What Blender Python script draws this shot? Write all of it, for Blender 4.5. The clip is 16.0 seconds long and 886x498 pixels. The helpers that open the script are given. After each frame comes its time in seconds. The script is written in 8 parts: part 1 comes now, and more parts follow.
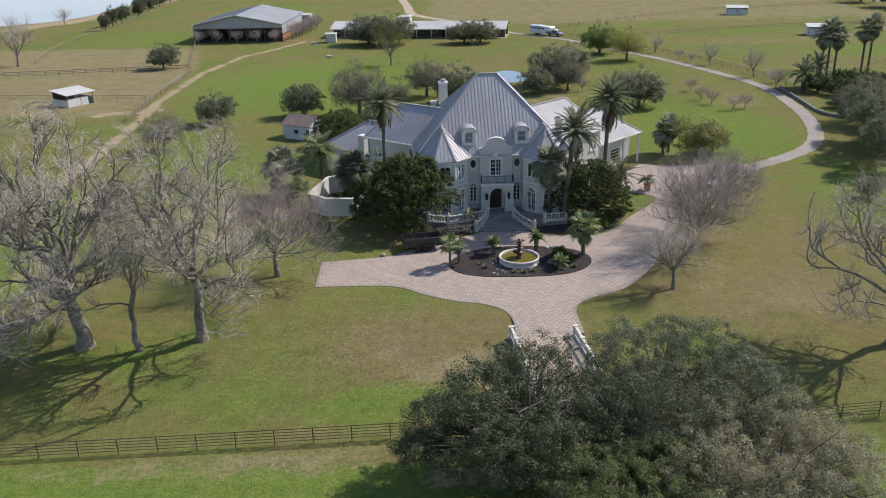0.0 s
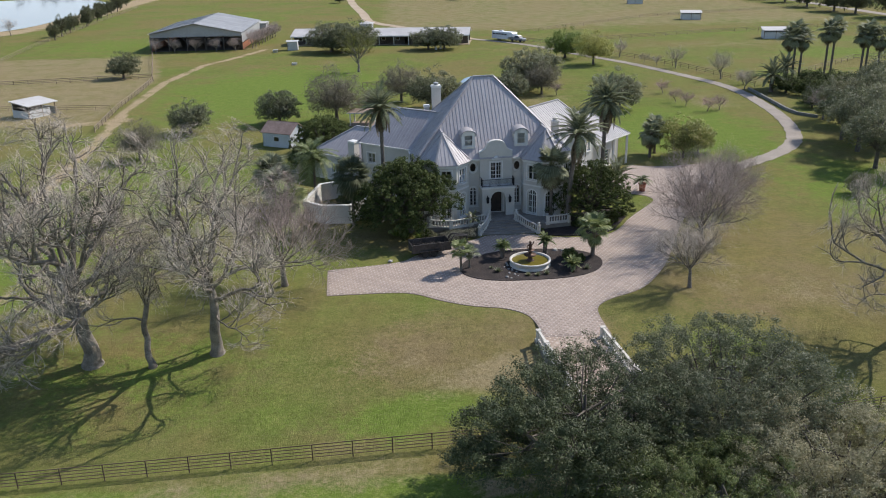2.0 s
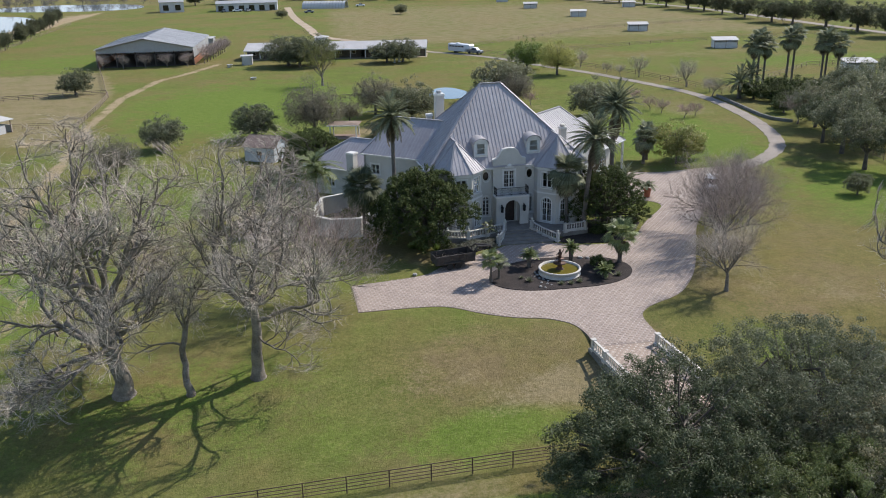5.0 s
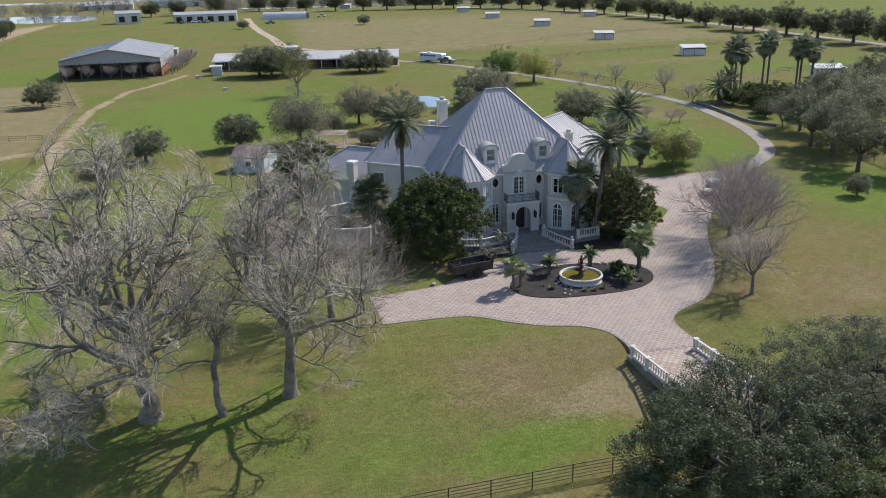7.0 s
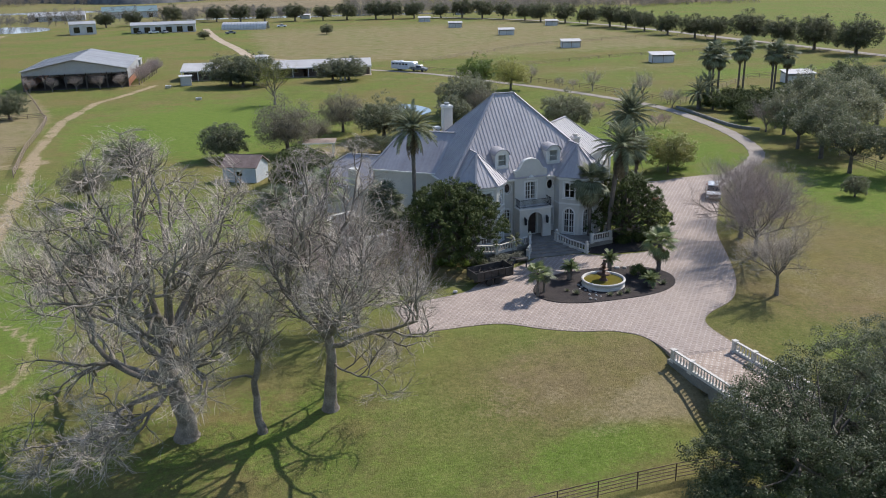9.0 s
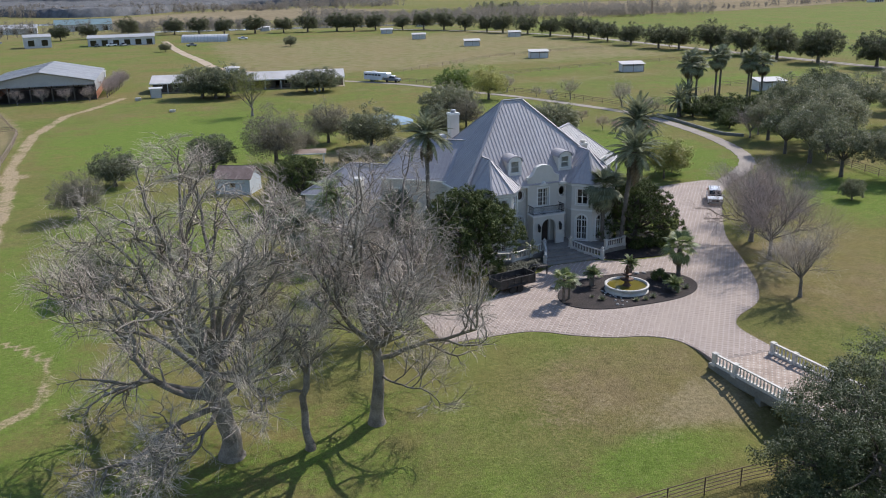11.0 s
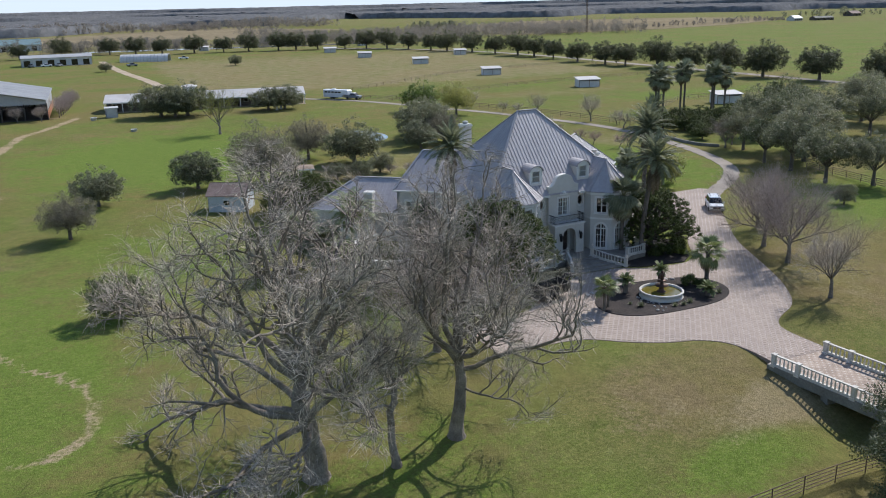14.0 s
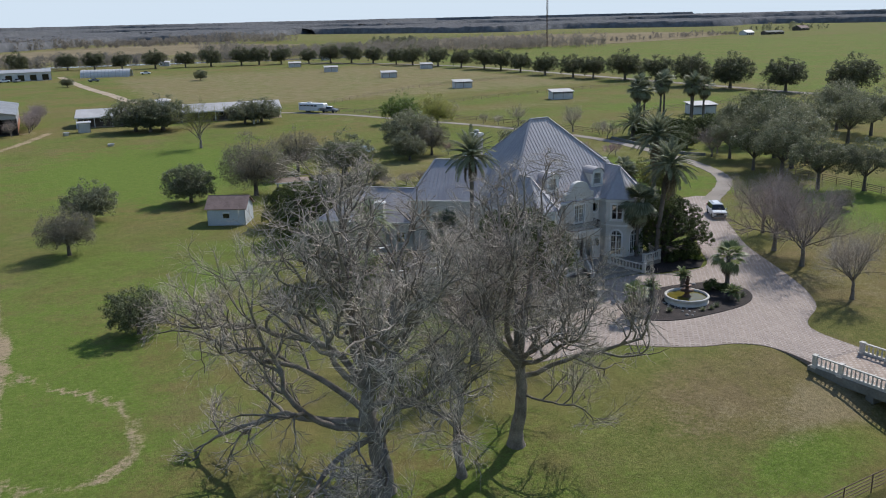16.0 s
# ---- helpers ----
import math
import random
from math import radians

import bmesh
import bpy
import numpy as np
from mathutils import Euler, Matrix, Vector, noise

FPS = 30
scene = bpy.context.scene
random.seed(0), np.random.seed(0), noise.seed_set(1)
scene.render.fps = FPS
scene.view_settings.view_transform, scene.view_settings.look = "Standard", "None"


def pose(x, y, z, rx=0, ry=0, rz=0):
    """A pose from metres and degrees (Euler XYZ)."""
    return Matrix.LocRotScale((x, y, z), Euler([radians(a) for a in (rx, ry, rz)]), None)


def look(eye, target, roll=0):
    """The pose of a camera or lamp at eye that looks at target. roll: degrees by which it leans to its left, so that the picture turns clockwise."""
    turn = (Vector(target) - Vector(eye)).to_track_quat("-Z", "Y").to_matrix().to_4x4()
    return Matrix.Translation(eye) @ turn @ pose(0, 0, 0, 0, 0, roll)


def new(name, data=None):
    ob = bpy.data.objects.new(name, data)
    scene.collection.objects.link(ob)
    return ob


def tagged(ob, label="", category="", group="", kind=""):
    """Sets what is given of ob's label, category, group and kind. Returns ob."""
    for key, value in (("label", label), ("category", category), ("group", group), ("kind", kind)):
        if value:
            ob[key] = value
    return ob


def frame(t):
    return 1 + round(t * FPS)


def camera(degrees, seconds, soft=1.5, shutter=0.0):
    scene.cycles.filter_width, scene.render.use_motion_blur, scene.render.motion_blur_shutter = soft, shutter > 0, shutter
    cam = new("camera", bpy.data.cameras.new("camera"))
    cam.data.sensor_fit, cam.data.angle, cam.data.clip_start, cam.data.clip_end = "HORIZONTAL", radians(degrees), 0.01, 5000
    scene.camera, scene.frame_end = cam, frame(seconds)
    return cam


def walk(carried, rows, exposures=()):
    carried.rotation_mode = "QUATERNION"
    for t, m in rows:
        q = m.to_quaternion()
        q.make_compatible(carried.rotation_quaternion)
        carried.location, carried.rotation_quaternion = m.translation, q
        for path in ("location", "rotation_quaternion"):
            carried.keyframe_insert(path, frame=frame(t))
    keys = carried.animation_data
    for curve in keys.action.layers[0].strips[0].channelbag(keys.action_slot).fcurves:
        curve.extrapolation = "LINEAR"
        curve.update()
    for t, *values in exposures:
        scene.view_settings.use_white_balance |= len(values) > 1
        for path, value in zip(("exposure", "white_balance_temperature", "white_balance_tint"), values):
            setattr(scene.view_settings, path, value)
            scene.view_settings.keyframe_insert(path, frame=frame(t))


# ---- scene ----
cam = camera(55.8, 16.0, soft=1.0)
METRES, EYE, TILT, LEAN, TURN = 56.0, 34.8, -21.2, 1.1, 0.0
ROWS = [
    (0.0, 0.0, 0.0, 0.0, 0.0, 0.0, -0.0),
    (0.5, -0.0279, 0.0073, -0.0018, -0.91, 0.12, 0.37),
    (1.0, -0.0608, 0.0166, -0.0034, -1.97, 0.22, 0.8),
    (1.5, -0.0882, 0.025, -0.0045, -2.74, 0.36, 1.11),
    (2.0, -0.1203, 0.0354, -0.0056, -3.6, 0.54, 1.45),
    (2.5, -0.1473, 0.0453, -0.0061, -4.31, 0.68, 1.71),
    (3.0, -0.1793, 0.0574, -0.0065, -5.14, 0.85, 2.04),
    (3.5, -0.2063, 0.0684, -0.0064, -5.84, 0.98, 2.32),
    (4.0, -0.2377, 0.0815, -0.0062, -6.68, 1.13, 2.65),
    (6.5, -0.3739, 0.1499, -0.0017, -10.4, 1.8, 4.14),
    (7.0, -0.4038, 0.1664, -0.0003, -11.23, 1.94, 4.45),
    (7.5, -0.4291, 0.1794, 0.0008, -11.94, 2.04, 4.72),
    (8.0, -0.4587, 0.195, 0.0022, -12.75, 2.16, 5.03),
    (8.5, -0.484, 0.2081, 0.0035, -13.45, 2.26, 5.3),
    (9.0, -0.5141, 0.2239, 0.0054, -14.28, 2.37, 5.61),
    (11.5, -0.6499, 0.2951, 0.0147, -18.02, 3.0, 7.04),
    (12.0, -0.678, 0.309, 0.0167, -18.79, 3.13, 7.32),
    (12.5, -0.706, 0.323, 0.0186, -19.55, 3.26, 7.6),
    (13.0, -0.734, 0.3369, 0.0206, -20.31, 3.37, 7.89),
    (13.5, -0.7621, 0.3511, 0.0227, -21.08, 3.47, 8.18),
    (14.0, -0.7899, 0.3655, 0.0245, -21.83, 3.57, 8.46),
    (14.5, -0.8177, 0.3807, 0.0263, -22.58, 3.69, 8.74),
    (15.0, -0.8455, 0.3961, 0.0284, -23.3, 3.83, 9.01),
    (15.5, -0.8722, 0.4126, 0.0309, -24.02, 3.98, 9.27),
    (16.0, -0.8982, 0.4298, 0.0342, -24.73, 4.12, 9.54),
]
walk(cam, [(t, pose(0, 0, EYE, TILT, LEAN, TURN) @ pose(METRES * x, METRES * y, METRES * z, 90 + pitch, roll, yaw)) for t, x, y, z, yaw, pitch, roll in ROWS],
     exposures=[(0.0, 0.45, 6420, 13), (9.0, 0.47, 6220, 14), (12.5, 0.43, 6170, 15), (14.5, 0.30, 6170, 12), (16.0, 0.12, 6150, 12)])

# ---- light ----
SUN_EL, SUN_AZ = radians(42.0), math.atan2(0.88, 0.47)
world = bpy.data.worlds.new("sky")
scene.world = world
world.use_nodes = True
wn = world.node_tree
sky = wn.nodes.new("ShaderNodeTexSky")
sky.sky_type = "NISHITA"
sky.sun_disc = False
sky.sun_elevation, sky.sun_rotation = SUN_EL, SUN_AZ
sky.air_density, sky.dust_density, sky.ozone_density = 1.0, 0.4, 1.6
wn.links.new(sky.outputs["Color"], wn.nodes["Background"].inputs["Color"])
wn.nodes["Background"].inputs["Strength"].default_value = 0.125
sun = new("sun", bpy.data.lights.new("sun", "SUN"))
sun.data.energy, sun.data.angle, sun.data.color = 3.9, radians(0.55), (1.0, 0.945, 0.86)
sun.matrix_world = look(Vector((math.sin(SUN_AZ) * math.cos(SUN_EL), math.cos(SUN_AZ) * math.cos(SUN_EL), math.sin(SUN_EL))) * 300, (0, 0, 0))


# ---- materials ----
def nodes_of(name):
    m = bpy.data.materials.new(name)
    m.use_nodes = True
    t = m.node_tree
    return m, t, t.nodes["Principled BSDF"]


def nd(t, kind, **values):
    n = t.nodes.new("ShaderNode" + kind)
    for key, value in values.items():
        n.inputs[key.replace("_", " ")].default_value = value
    return n


def noise_tex(t, coord, scale, detail=4.0, rough=0.6):
    n = nd(t, "TexNoise", Scale=scale, Detail=detail, Roughness=rough)
    t.links.new(coord, n.inputs["Vector"])
    return n.outputs["Fac"]


def ramp(t, fac, stops):
    r = t.nodes.new("ShaderNodeValToRGB")
    while len(r.color_ramp.elements) < len(stops):
        r.color_ramp.elements.new(0.5)
    for e, (pos, col) in zip(r.color_ramp.elements, stops):
        e.position, e.color = pos, (*col, 1) if len(col) == 3 else col
    t.links.new(fac, r.inputs["Fac"])
    return r.outputs["Color"]


def mix(t, fac, a, b, mode="MIX"):
    n = t.nodes.new("ShaderNodeMix")
    n.data_type, n.blend_type = "RGBA", mode
    for sock, v in ((n.inputs[0], fac), (n.inputs[6], a), (n.inputs[7], b)):
        if isinstance(v, (int, float)):
            sock.default_value = v
        elif isinstance(v, tuple):
            sock.default_value = (*v, 1)
        else:
            t.links.new(v, sock)
    return n.outputs[2]


def maths(t, op, a, b=0.0, clamp=False):
    n = t.nodes.new("ShaderNodeMath")
    n.operation, n.use_clamp = op, clamp
    for sock, v in zip(n.inputs, (a, b)):
        if isinstance(v, (int, float)):
            sock.default_value = v
        else:
            t.links.new(v, sock)
    return n.outputs[0]


def bump(t, bsdf, height, strength, distance):
    b = nd(t, "Bump", Strength=strength, Distance=distance)
    t.links.new(height, b.inputs["Height"])
    t.links.new(b.outputs["Normal"], bsdf.inputs["Normal"])


def surface(name, c1, c2, big=0.5, fine=6.0, rough=0.7, metal=0.0, relief=0.3, spread=0.18, random_part=0.0, island=0.0, gloss=0.4):
    """A plain weathered surface: two tones in broad patches, fine grain, and a little variation from piece to piece."""
    m, t, b = nodes_of(name)
    pos = t.nodes.new("ShaderNodeNewGeometry")
    coord = pos.outputs["Position"]
    col = mix(t, ramp(t, noise_tex(t, coord, big), [(0.35, (0, 0, 0)), (0.65, (1, 1, 1))]), c1, c2)
    grain = noise_tex(t, coord, fine, 5.0)
    lo, hi = 1 - spread, 1 + spread
    col = mix(t, 1.0, col, ramp(t, grain, [(0.3, (lo, lo, lo)), (0.7, (hi, hi, hi))]), "MULTIPLY")
    if random_part or island:
        if random_part:
            src, amount = t.nodes.new("ShaderNodeObjectInfo").outputs["Random"], random_part
        else:
            src, amount = pos.outputs["Random Per Island"], island
        lo, hi = 1 - amount, 1 + amount
        col = mix(t, 1.0, col, ramp(t, src, [(0.0, (lo, lo, lo)), (1.0, (hi, hi, hi))]), "MULTIPLY")
    t.links.new(col, b.inputs["Base Color"])
    b.inputs["Roughness"].default_value, b.inputs["Metallic"].default_value = rough, metal
    b.inputs["Specular IOR Level"].default_value = gloss
    if relief:
        bump(t, b, grain, relief, 0.05)
    return m


def leaf_material(name, c1, c2, c3, rough=0.55, through_light=0.25, gloss=0.35):
    m, t, b = nodes_of(name)
    pos = t.nodes.new("ShaderNodeNewGeometry")
    col = ramp(t, pos.outputs["Random Per Island"], [(0.0, c1), (0.55, c2), (1.0, c3)])
    patch = noise_tex(t, pos.outputs["Position"], 0.45, 3.0)
    col = mix(t, 1.0, col, ramp(t, patch, [(0.3, (0.7, 0.72, 0.7)), (0.7, (1.25, 1.22, 1.15))]), "MULTIPLY")
    each = t.nodes.new("ShaderNodeObjectInfo").outputs["Random"]
    col = mix(t, 1.0, col, ramp(t, each, [(0.0, (0.82, 0.85, 0.82)), (1.0, (1.15, 1.12, 1.05))]), "MULTIPLY")
    t.links.new(col, b.inputs["Base Color"])
    b.inputs["Roughness"].default_value = rough
    b.inputs["Specular IOR Level"].default_value = gloss
    tr = t.nodes.new("ShaderNodeBsdfTranslucent")
    t.links.new(col, tr.inputs["Color"])
    ms = t.nodes.new("ShaderNodeMixShader")
    ms.inputs[0].default_value = through_light
    t.links.new(b.outputs[0], ms.inputs[1])
    t.links.new(tr.outputs[0], ms.inputs[2])
    t.links.new(ms.outputs[0], t.nodes["Material Output"].inputs["Surface"])
    return m


def ground_material():
    m, t, b = nodes_of("grass_ground")
    coord = t.nodes.new("ShaderNodeNewGeometry").outputs["Position"]

    def attr(name):
        a = t.nodes.new("ShaderNodeAttribute")
        a.attribute_name = name
        return a.outputs["Fac"]

    n1 = noise_tex(t, coord, 0.035, 5.0, 0.62)
    n2 = noise_tex(t, coord, 0.22, 6.0, 0.65)
    n3 = noise_tex(t, coord, 2.6, 5.0, 0.7)
    n4 = noise_tex(t, coord, 14.0, 4.0, 0.7)
    green = mix(t, ramp(t, n2, [(0.32, (0, 0, 0)), (0.68, (1, 1, 1))]), (0.112, 0.136, 0.036), (0.142, 0.178, 0.043))
    olive = mix(t, ramp(t, n2, [(0.35, (0, 0, 0)), (0.65, (1, 1, 1))]), (0.178, 0.148, 0.060), (0.158, 0.147, 0.055))
    lush = mix(t, n3, (0.104, 0.148, 0.030), (0.148, 0.208, 0.042))
    tan = mix(t, n3, (0.212, 0.172, 0.098), (0.272, 0.224, 0.138))
    dirt = mix(t, n3, (0.29, 0.222, 0.145), (0.40, 0.318, 0.22))
    soft = maths(t, "MULTIPLY", maths(t, "SUBTRACT", n2, 0.5), 1.3)
    soft3 = maths(t, "MULTIPLY", maths(t, "SUBTRACT", n3, 0.5), 0.9)

    def mask(name, lo, hi):
        v = maths(t, "ADD", maths(t, "ADD", attr(name), soft), soft3)
        return ramp(t, v, [(lo, (0, 0, 0)), (hi, (1, 1, 1))])

    col = mix(t, ramp(t, n1, [(0.40, (0, 0, 0)), (0.60, (1, 1, 1))]), green, olive)
    n6 = noise_tex(t, coord, 0.10, 6.0, 0.68)
    col = mix(t, ramp(t, n6, [(0.50, (0, 0, 0)), (0.70, (0.52, 0.52, 0.52))]), col, mix(t, n3, (0.160, 0.128, 0.066), (0.215, 0.175, 0.098)))
    col = mix(t, mask("olive", 0.30, 0.75), col, mix(t, ramp(t, n6, [(0.42, (0, 0, 0)), (0.62, (1, 1, 1))]), olive, (0.195, 0.152, 0.082)))
    col = mix(t, mask("lush", 0.35, 0.75), col, lush)
    col = mix(t, mask("tan", 0.35, 0.80), col, tan)
    col = mix(t, mask("dirt", 0.42, 0.70), col, dirt)
    n5 = noise_tex(t, coord, 0.75, 5.0, 0.7)
    col = mix(t, ramp(t, n5, [(0.50, (0, 0, 0)), (0.80, (0.45, 0.45, 0.45))]), col, olive)
    col = mix(t, 1.0, col, ramp(t, n5, [(0.3, (0.84, 0.86, 0.82)), (0.7, (1.14, 1.13, 1.1))]), "MULTIPLY")
    col = mix(t, 1.0, col, ramp(t, n3, [(0.32, (0.84, 0.85, 0.82)), (0.68, (1.17, 1.16, 1.14))]), "MULTIPLY")
    col = mix(t, 1.0, col, ramp(t, n4, [(0.32, (0.74, 0.75, 0.70)), (0.68, (1.27, 1.25, 1.27))]), "MULTIPLY")
    n7 = noise_tex(t, coord, 5.5, 6.0, 0.75)
    col = mix(t, ramp(t, n7, [(0.52, (0, 0, 0)), (0.70, (0.40, 0.40, 0.40))]), col, (0.285, 0.235, 0.135))
    col = mix(t, ramp(t, n7, [(0.32, (0.36, 0.36, 0.36)), (0.45, (0, 0, 0))]), col, (0.055, 0.065, 0.020))
    t.links.new(col, b.inputs["Base Color"])
    b.inputs["Roughness"].default_value = 0.95
    b.inputs["Specular IOR Level"].default_value = 0.03
    bump(t, b, maths(t, "ADD", n4, n3), 0.7, 0.12)
    return m


def paver_material():
    """Tan concrete pavers laid askew, each octagon with a small pale square at its corner."""
    m, t, b = nodes_of("pavers")
    coord = t.nodes.new("ShaderNodeNewGeometry").outputs["Position"]
    mp = nd(t, "Mapping", Rotation=(0, 0, radians(38)), Scale=(2.15, 2.15, 2.15))
    t.links.new(coord, mp.inputs["Vector"])
    v = mp.outputs["Vector"]
    sep = t.nodes.new("ShaderNodeSeparateXYZ")
    t.links.new(v, sep.inputs[0])
    fx = maths(t, "ABSOLUTE", maths(t, "SUBTRACT", maths(t, "FRACT", sep.outputs[0]), 0.5))
    fy = maths(t, "ABSOLUTE", maths(t, "SUBTRACT", maths(t, "FRACT", sep.outputs[1]), 0.5))
    dot = maths(t, "LESS_THAN", maths(t, "ADD", fx, fy), 0.20)
    edge = maths(t, "GREATER_THAN", maths(t, "MAXIMUM", fx, fy), 0.475)
    cell = t.nodes.new("ShaderNodeTexWhiteNoise")
    cell.noise_dimensions = "2D"
    fl = t.nodes.new("ShaderNodeVectorMath")
    fl.operation = "FLOOR"
    t.links.new(v, fl.inputs[0])
    t.links.new(fl.outputs[0], cell.inputs["Vector"])
    base = ramp(t, cell.outputs["Value"], [(0.0, (0.30, 0.228, 0.175)), (0.6, (0.355, 0.275, 0.215)), (1.0, (0.40, 0.32, 0.255))])
    col = mix(t, dot, base, (0.50, 0.46, 0.40))
    col = mix(t, edge, col, (0.235, 0.185, 0.15))
    wear = noise_tex(t, coord, 0.35, 5.0, 0.65)
    col = mix(t, 1.0, col, ramp(t, wear, [(0.3, (0.80, 0.80, 0.80)), (0.7, (1.16, 1.15, 1.13))]), "MULTIPLY")
    grain = noise_tex(t, coord, 9.0, 4.0)
    col = mix(t, 1.0, col, ramp(t, grain, [(0.3, (0.88, 0.88, 0.88)), (0.7, (1.1, 1.1, 1.1))]), "MULTIPLY")
    t.links.new(col, b.inputs["Base Color"])
    b.inputs["Roughness"].default_value = 0.85
    bump(t, b, maths(t, "SUBTRACT", grain, edge), 0.4, 0.02)
    return m


def paver_piece_material(name, stops):
    """One moulded concrete unit; its tone changes from unit to unit."""
    m, t, b = nodes_of(name)
    coord = t.nodes.new("ShaderNodeNewGeometry").outputs["Position"]
    mp = nd(t, "Mapping", Rotation=(0, 0, radians(38)), Scale=(2.15, 2.15, 2.15))
    t.links.new(coord, mp.inputs["Vector"])
    cell = t.nodes.new("ShaderNodeTexWhiteNoise")
    cell.noise_dimensions = "2D"
    fl = t.nodes.new("ShaderNodeVectorMath")
    fl.operation = "FLOOR"
    t.links.new(mp.outputs["Vector"], fl.inputs[0])
    t.links.new(fl.outputs[0], cell.inputs["Vector"])
    col = ramp(t, cell.outputs["Value"], stops)
    wear = noise_tex(t, coord, 0.35, 5.0, 0.65)
    col = mix(t, 1.0, col, ramp(t, wear, [(0.3, (0.92, 0.92, 0.93)), (0.7, (1.07, 1.07, 1.06))]), "MULTIPLY")
    grain = noise_tex(t, coord, 11.0, 5.0)
    col = mix(t, 1.0, col, ramp(t, grain, [(0.3, (0.86, 0.86, 0.86)), (0.7, (1.12, 1.12, 1.12))]), "MULTIPLY")
    t.links.new(col, b.inputs["Base Color"])
    b.inputs["Roughness"].default_value = 0.85
    bump(t, b, grain, 0.4, 0.01)
    return m


def glow_material(name, colour, strength):
    m, t, b = nodes_of(name)
    b.inputs["Base Color"].default_value = (0, 0, 0, 1)
    b.inputs["Specular IOR Level"].default_value = 0.0
    b.inputs["Emission Color"].default_value = (*colour, 1)
    b.inputs["Emission Strength"].default_value = strength
    return m


def glass_material():
    m, t, b = nodes_of("window_glass")
    b.inputs["Base Color"].default_value = (0.85, 0.9, 0.92, 1)
    b.inputs["Roughness"].default_value = 0.04
    b.inputs["Transmission Weight"].default_value = 1.0
    b.inputs["IOR"].default_value = 1.45
    return m


def water_material(name, deep, scale=1.5):
    m, t, b = nodes_of(name)
    coord = t.nodes.new("ShaderNodeNewGeometry").outputs["Position"]
    n = noise_tex(t, coord, scale, 3.0)
    col = mix(t, n, deep, tuple(c * 1.5 for c in deep))
    t.links.new(col, b.inputs["Base Color"])
    b.inputs["Roughness"].default_value = 0.06
    b.inputs["IOR"].default_value = 1.33
    b.inputs["Specular IOR Level"].default_value = 0.5
    bump(t, b, n, 0.12, 0.03)
    return m


